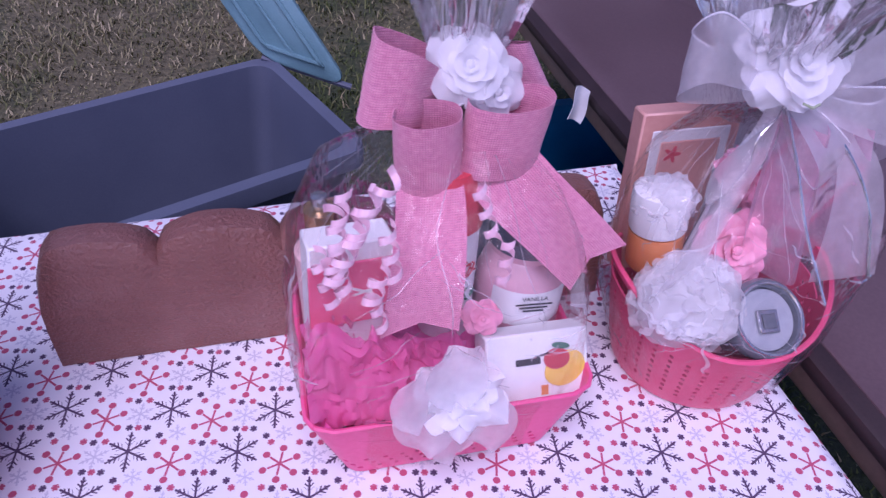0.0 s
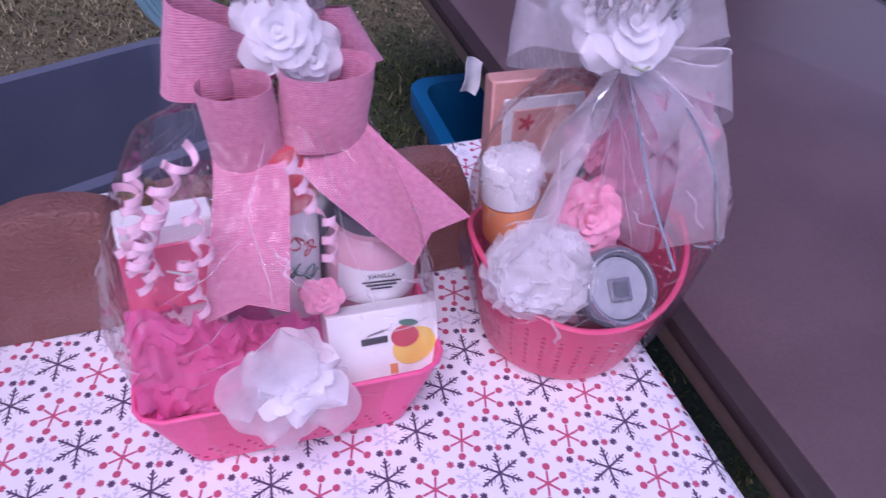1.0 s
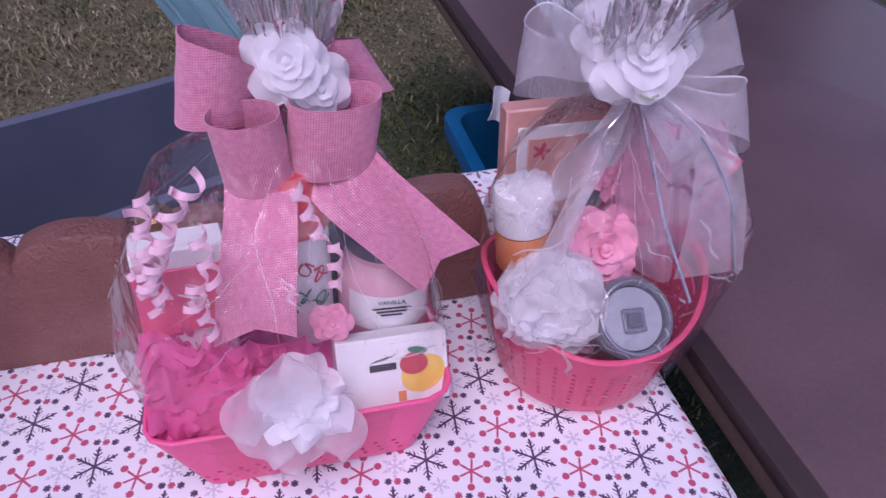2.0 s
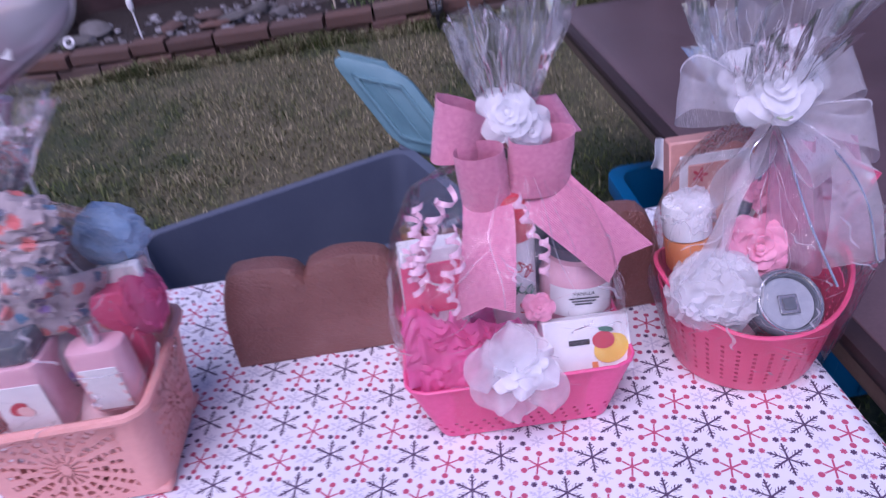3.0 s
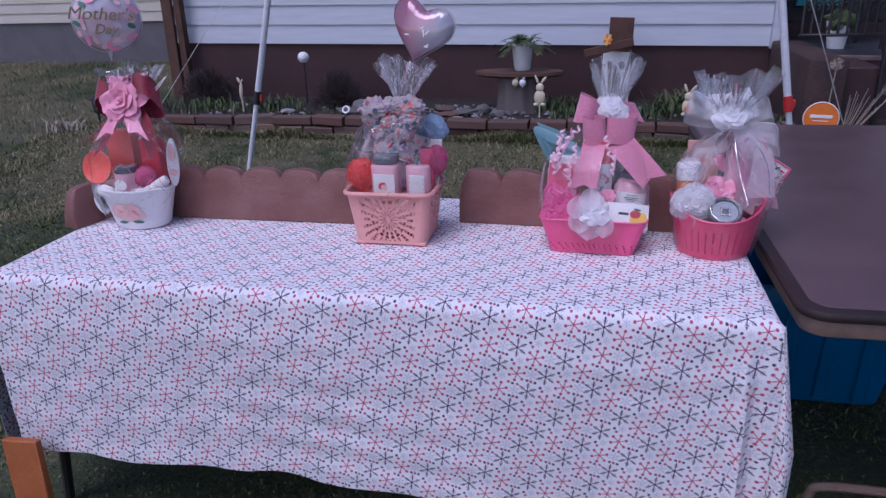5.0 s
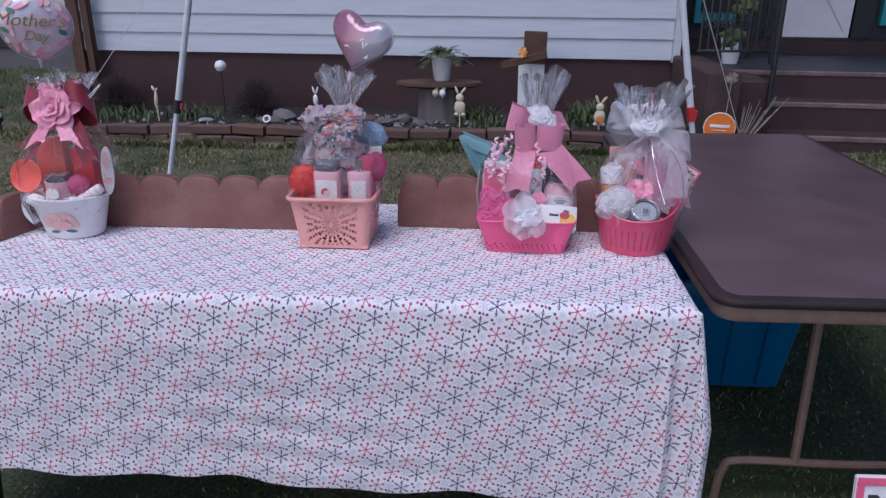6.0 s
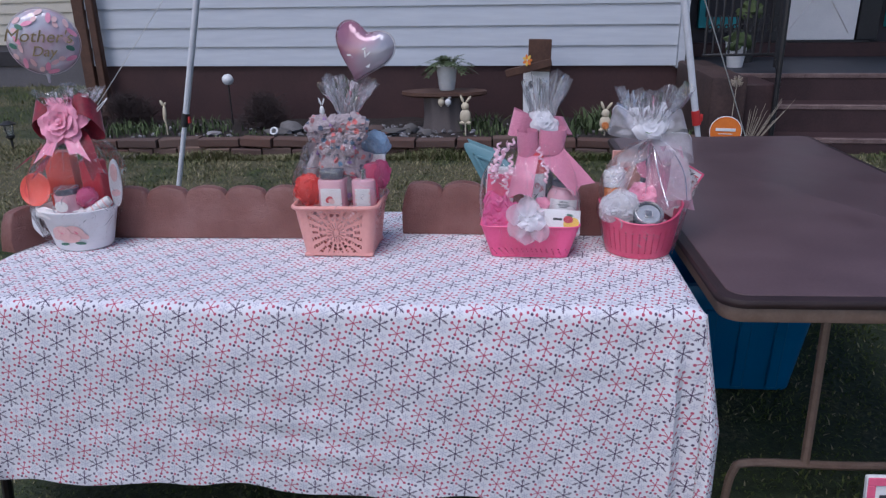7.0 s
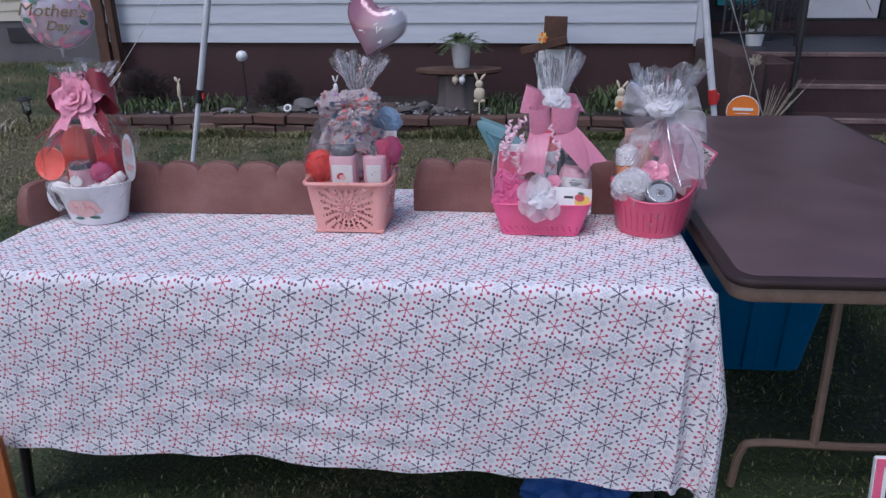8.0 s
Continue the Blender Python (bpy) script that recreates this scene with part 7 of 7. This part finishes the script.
for k in range(7):
    part("hat_flower", disc((-0.075 + 0.022 * math.cos(k * 0.9), -0.088, 0.435 + 0.022 * math.sin(k * 0.9)), 0.017, 0.010, (0.1, -1, 0.1), 10, 0.004, 51 * k), (ORANGE_PAINT, YELLOW_INK)[k % 2], sc, "orange and yellow cloth flower")
for x in (-0.045, 0.042):
    part("mark", disc((x, -0.058, 0.275), 0.022, 0.026, (0, -1, 0), 16, 0.002), INK, sc, "dark painted spot")
for x0, z0, x1, z1 in ((-0.05, 0.02, -0.02, 0.14), (0.0, 0.02, 0.01, 0.16), (0.04, 0.02, 0.03, 0.13), (-0.08, 0.03, -0.05, 0.11), (0.08, 0.03, 0.05, 0.12), (0.0, 0.16, 0.01, 0.20)):
    part("painted_stem", tube([(x0, -0.020 - 0.1 * z0, z0), (x1, -0.020 - 0.1 * z1, z1)], 0.004, 4), INK, sc)

# ---- porch details ----
rail = thing("porch_railing", "black wrought iron porch railing with scrolled balusters", "railing")
part("top_rail", box((0.86, 4.285, 1.60), (1.42, 4.315, 1.63), 0.004), IRON, rail)
part("bottom_rail", box((0.86, 4.29, 0.925), (1.42, 4.31, 0.945), 0.004), IRON, rail)
for k in range(10):
    x = 0.875 + k * 0.058
    part("baluster", tube([(x, 4.30, 0.945), (x, 4.30, 1.60)], 0.009, 6), IRON, rail)
    if k < 9:
        part("scroll", tube([(x + 0.029 + 0.022 * math.cos(a) * (1 - a / 14), 4.30, 1.08 + 0.06 * math.sin(a) * (1 - a / 14) + 0.014 * a) for a in np.linspace(0, 9.4, 22)], 0.006, 5), IRON, rail)
part("post", tube([(1.222, 3.625, 0.44), (1.222, 3.625, 1.52)], 0.019, 8), IRON, rail)
part("post", tube([(1.405, 4.30, 0.84), (1.405, 4.30, 1.68)], 0.022, 8), IRON, rail)
part("hand_rail", tube([(1.405, 4.30, 1.66), (1.222, 3.625, 1.50)], 0.016, 8), IRON, rail)
for k in range(8):
    t = 0.1 + 0.1 * k
    part("baluster", tube([(1.222 + 0.183 * t, 3.625 + 0.675 * t, 0.845), (1.222 + 0.183 * t, 3.625 + 0.675 * t, 1.50 + 0.16 * t)], 0.009, 6), IRON, rail)
part("lower_rail", tube([(1.222, 3.625, 0.85), (1.405, 4.30, 0.90)], 0.010, 6), IRON, rail)
for x, y, h, m, lb in ((1.42, 5.2, 0.42, BLACK_PLASTIC, "dark upright planter on the porch"), (1.22, 4.75, 0.20, WHITE_PAINT, "white upright planter on the porch"), (3.00, 5.35, 0.16, RED_PLASTIC, "red flower pot on the porch")):
    pp_ = thing("porch_pot", lb, "planter", pose(x, y, 0.84 - 0.0131 * (x + 1.75)))
    part("pot", lathe([(0.0, 0), (0.06, 0), (0.085, h * 0.9), (0.09, h), (0.075, h), (0.0, h * 0.9)], 20), m, pp_)
    part("plant", (lambda q: q)(crumple((0, 0, h), (0.08, 0.08, 0.07), x * 3, 0.9, 3)), LEAF if m is not RED_PLASTIC else RED_CAP, pp_)
sg = thing("yard_sign", "round orange yard sign with white print on a short stake", "sign", pose(0.862, 3.40, 0.272, 0, 0, -12))
part("plate", lathe([(1.0, 0), (1.0, 0.006)], 40, 0.098, 0.098), ORANGE_PAINT, sg, at=pose(0, 0, 0.245, 90))
part("edge", tube([(0.098 * math.cos(a), -0.003, 0.245 + 0.098 * math.sin(a)) for a in np.linspace(0, math.tau, 41)], 0.004, 5), WHITE_PAINT, sg)
part("print_bar", box((-0.062, -0.0085, 0.246), (0.062, -0.0065, 0.266), 0.001), WHITE_PAINT, sg, "white printed word as a plain bar")
part("print_bar", box((-0.045, -0.0085, 0.226), (0.045, -0.0065, 0.231), 0.001), WHITE_PAINT, sg)
part("stake", tube([(0, 0.004, 0.0), (0, 0.004, 0.16)], 0.007, 6), IRON, sg)
dp = thing("dry_plant", "tall dry pale stalks beside the porch steps", "plant", pose(0.975, 3.43, 0.29))
rg = random.Random(9)
for k in range(18):
    a = rg.uniform(0.15, 1.25)
    L = rg.uniform(0.28, 0.46)
    tip = Vector((math.sin(a) * L * 0.75, rg.uniform(-0.05, 0.05), L))
    part("stalk", tube([(rg.gauss(0, 0.015), rg.gauss(0, 0.015), 0.0), tip * 0.5 + Vector((0.01, 0, 0.02)), tip], lambda t: 0.0034 - 0.002 * t, 4), STRAW, dp)

part("seed_stalk", tube([(-0.06, 0.0, 0.0), (-0.075, 0.0, 0.30), (-0.065, 0.0, 0.545)], 0.003, 5), STRAW, dp)
b = bmesh.new()
for k in range(60):
    d = Vector((rg.gauss(0, 1), rg.gauss(0, 1), rg.gauss(0, 1))).normalized() * 0.04
    tube([Vector((-0.065, 0, 0.55)), Vector((-0.065, 0, 0.55)) + d], lambda t: 0.0008 + 0.0016 * t, 3, b)
part("seed_head", b, STRAW, dp, "round dry seed head")

# ---- neighbouring house, beside the camera ----
nb = thing("neighbour_house", "cream sided house with a grey foundation beyond the lawn", "house", pose(0, 0, 0.74), kind="structure")
part("foundation", box((-22, 7.02, -0.9), (-5.2, 11, 0.24)), surface("grey_foundation", (0.10, 0.095, 0.10), (0.14, 0.13, 0.14), 4, 0.8, fine=12), nb)
nw = part("wall", box((-22, 7.04, 0.24), (-5.2, 11, 3.2)), TAN_SIDING, nb)
for i in range(22):
    part("siding_board", lap_board(-22, -5.18, 0.24 + i * 0.125, 7.0, 0.125), TAN_SIDING, nw)
part("roof", box((-22.4, 6.6, 3.2), (-4.9, 11.4, 3.34), 0.01), BROWN_WOOD, nb)
part("window", box((-7.3, 6.99, -0.02), (-6.6, 7.02, 0.16), 0.004), DARK_WALL, nb, "small basement window")

# ---- in front of the tables ----
sb = thing("sign_board", "hand-lettered white board with a pink border standing by the table", "sign", pose(0.398, -0.05, -0.004, -8, 0, 4))
part("board", box((0, -0.008, 0.0), (0.56, 0.008, 0.345), 0.003), CARD_WHITE, sb)
for lo, hi in (((0, -0.012, 0.325), (0.56, -0.0085, 0.345)), ((0, -0.012, 0.0), (0.018, -0.0085, 0.325)), ((0.542, -0.012, 0.0), (0.56, -0.0085, 0.325)), ((0.018, -0.012, 0.0), (0.542, -0.0085, 0.018))):
    part("border", box(lo, hi, 0.001), CARD_PINK, sb, "pink border")
t = text_mesh("MO", 0.13, 0.001, 0.006)
t.transform(pose(0.13, -0.0095, 0.245, 90))
part("lettering", t, INK, sb, "black hand-cut letters")
tg = thing("paper_tag", "white paper tag taped to the table leg", "paper", pose(0.555, 0.085, 0.50, 0, 10, 5))
part("sheet", solid(sheet(lambda u, v: (0.05 * u, -0.014 - 0.004 * math.sin(u * 3), 0.045 * v), 5, 3), 0.0006), CARD_WHITE, tg)
pk = thing("wooden_plank", "orange-brown stained wooden plank leaning against the table end", "plank", pose(-1.800, -0.165, 0.0, -6, -4, 0))
part("plank", box((-0.055, -0.011, 0.004), (0.055, 0.011, 0.30), 0.003), ORANGE_WOOD, pk)
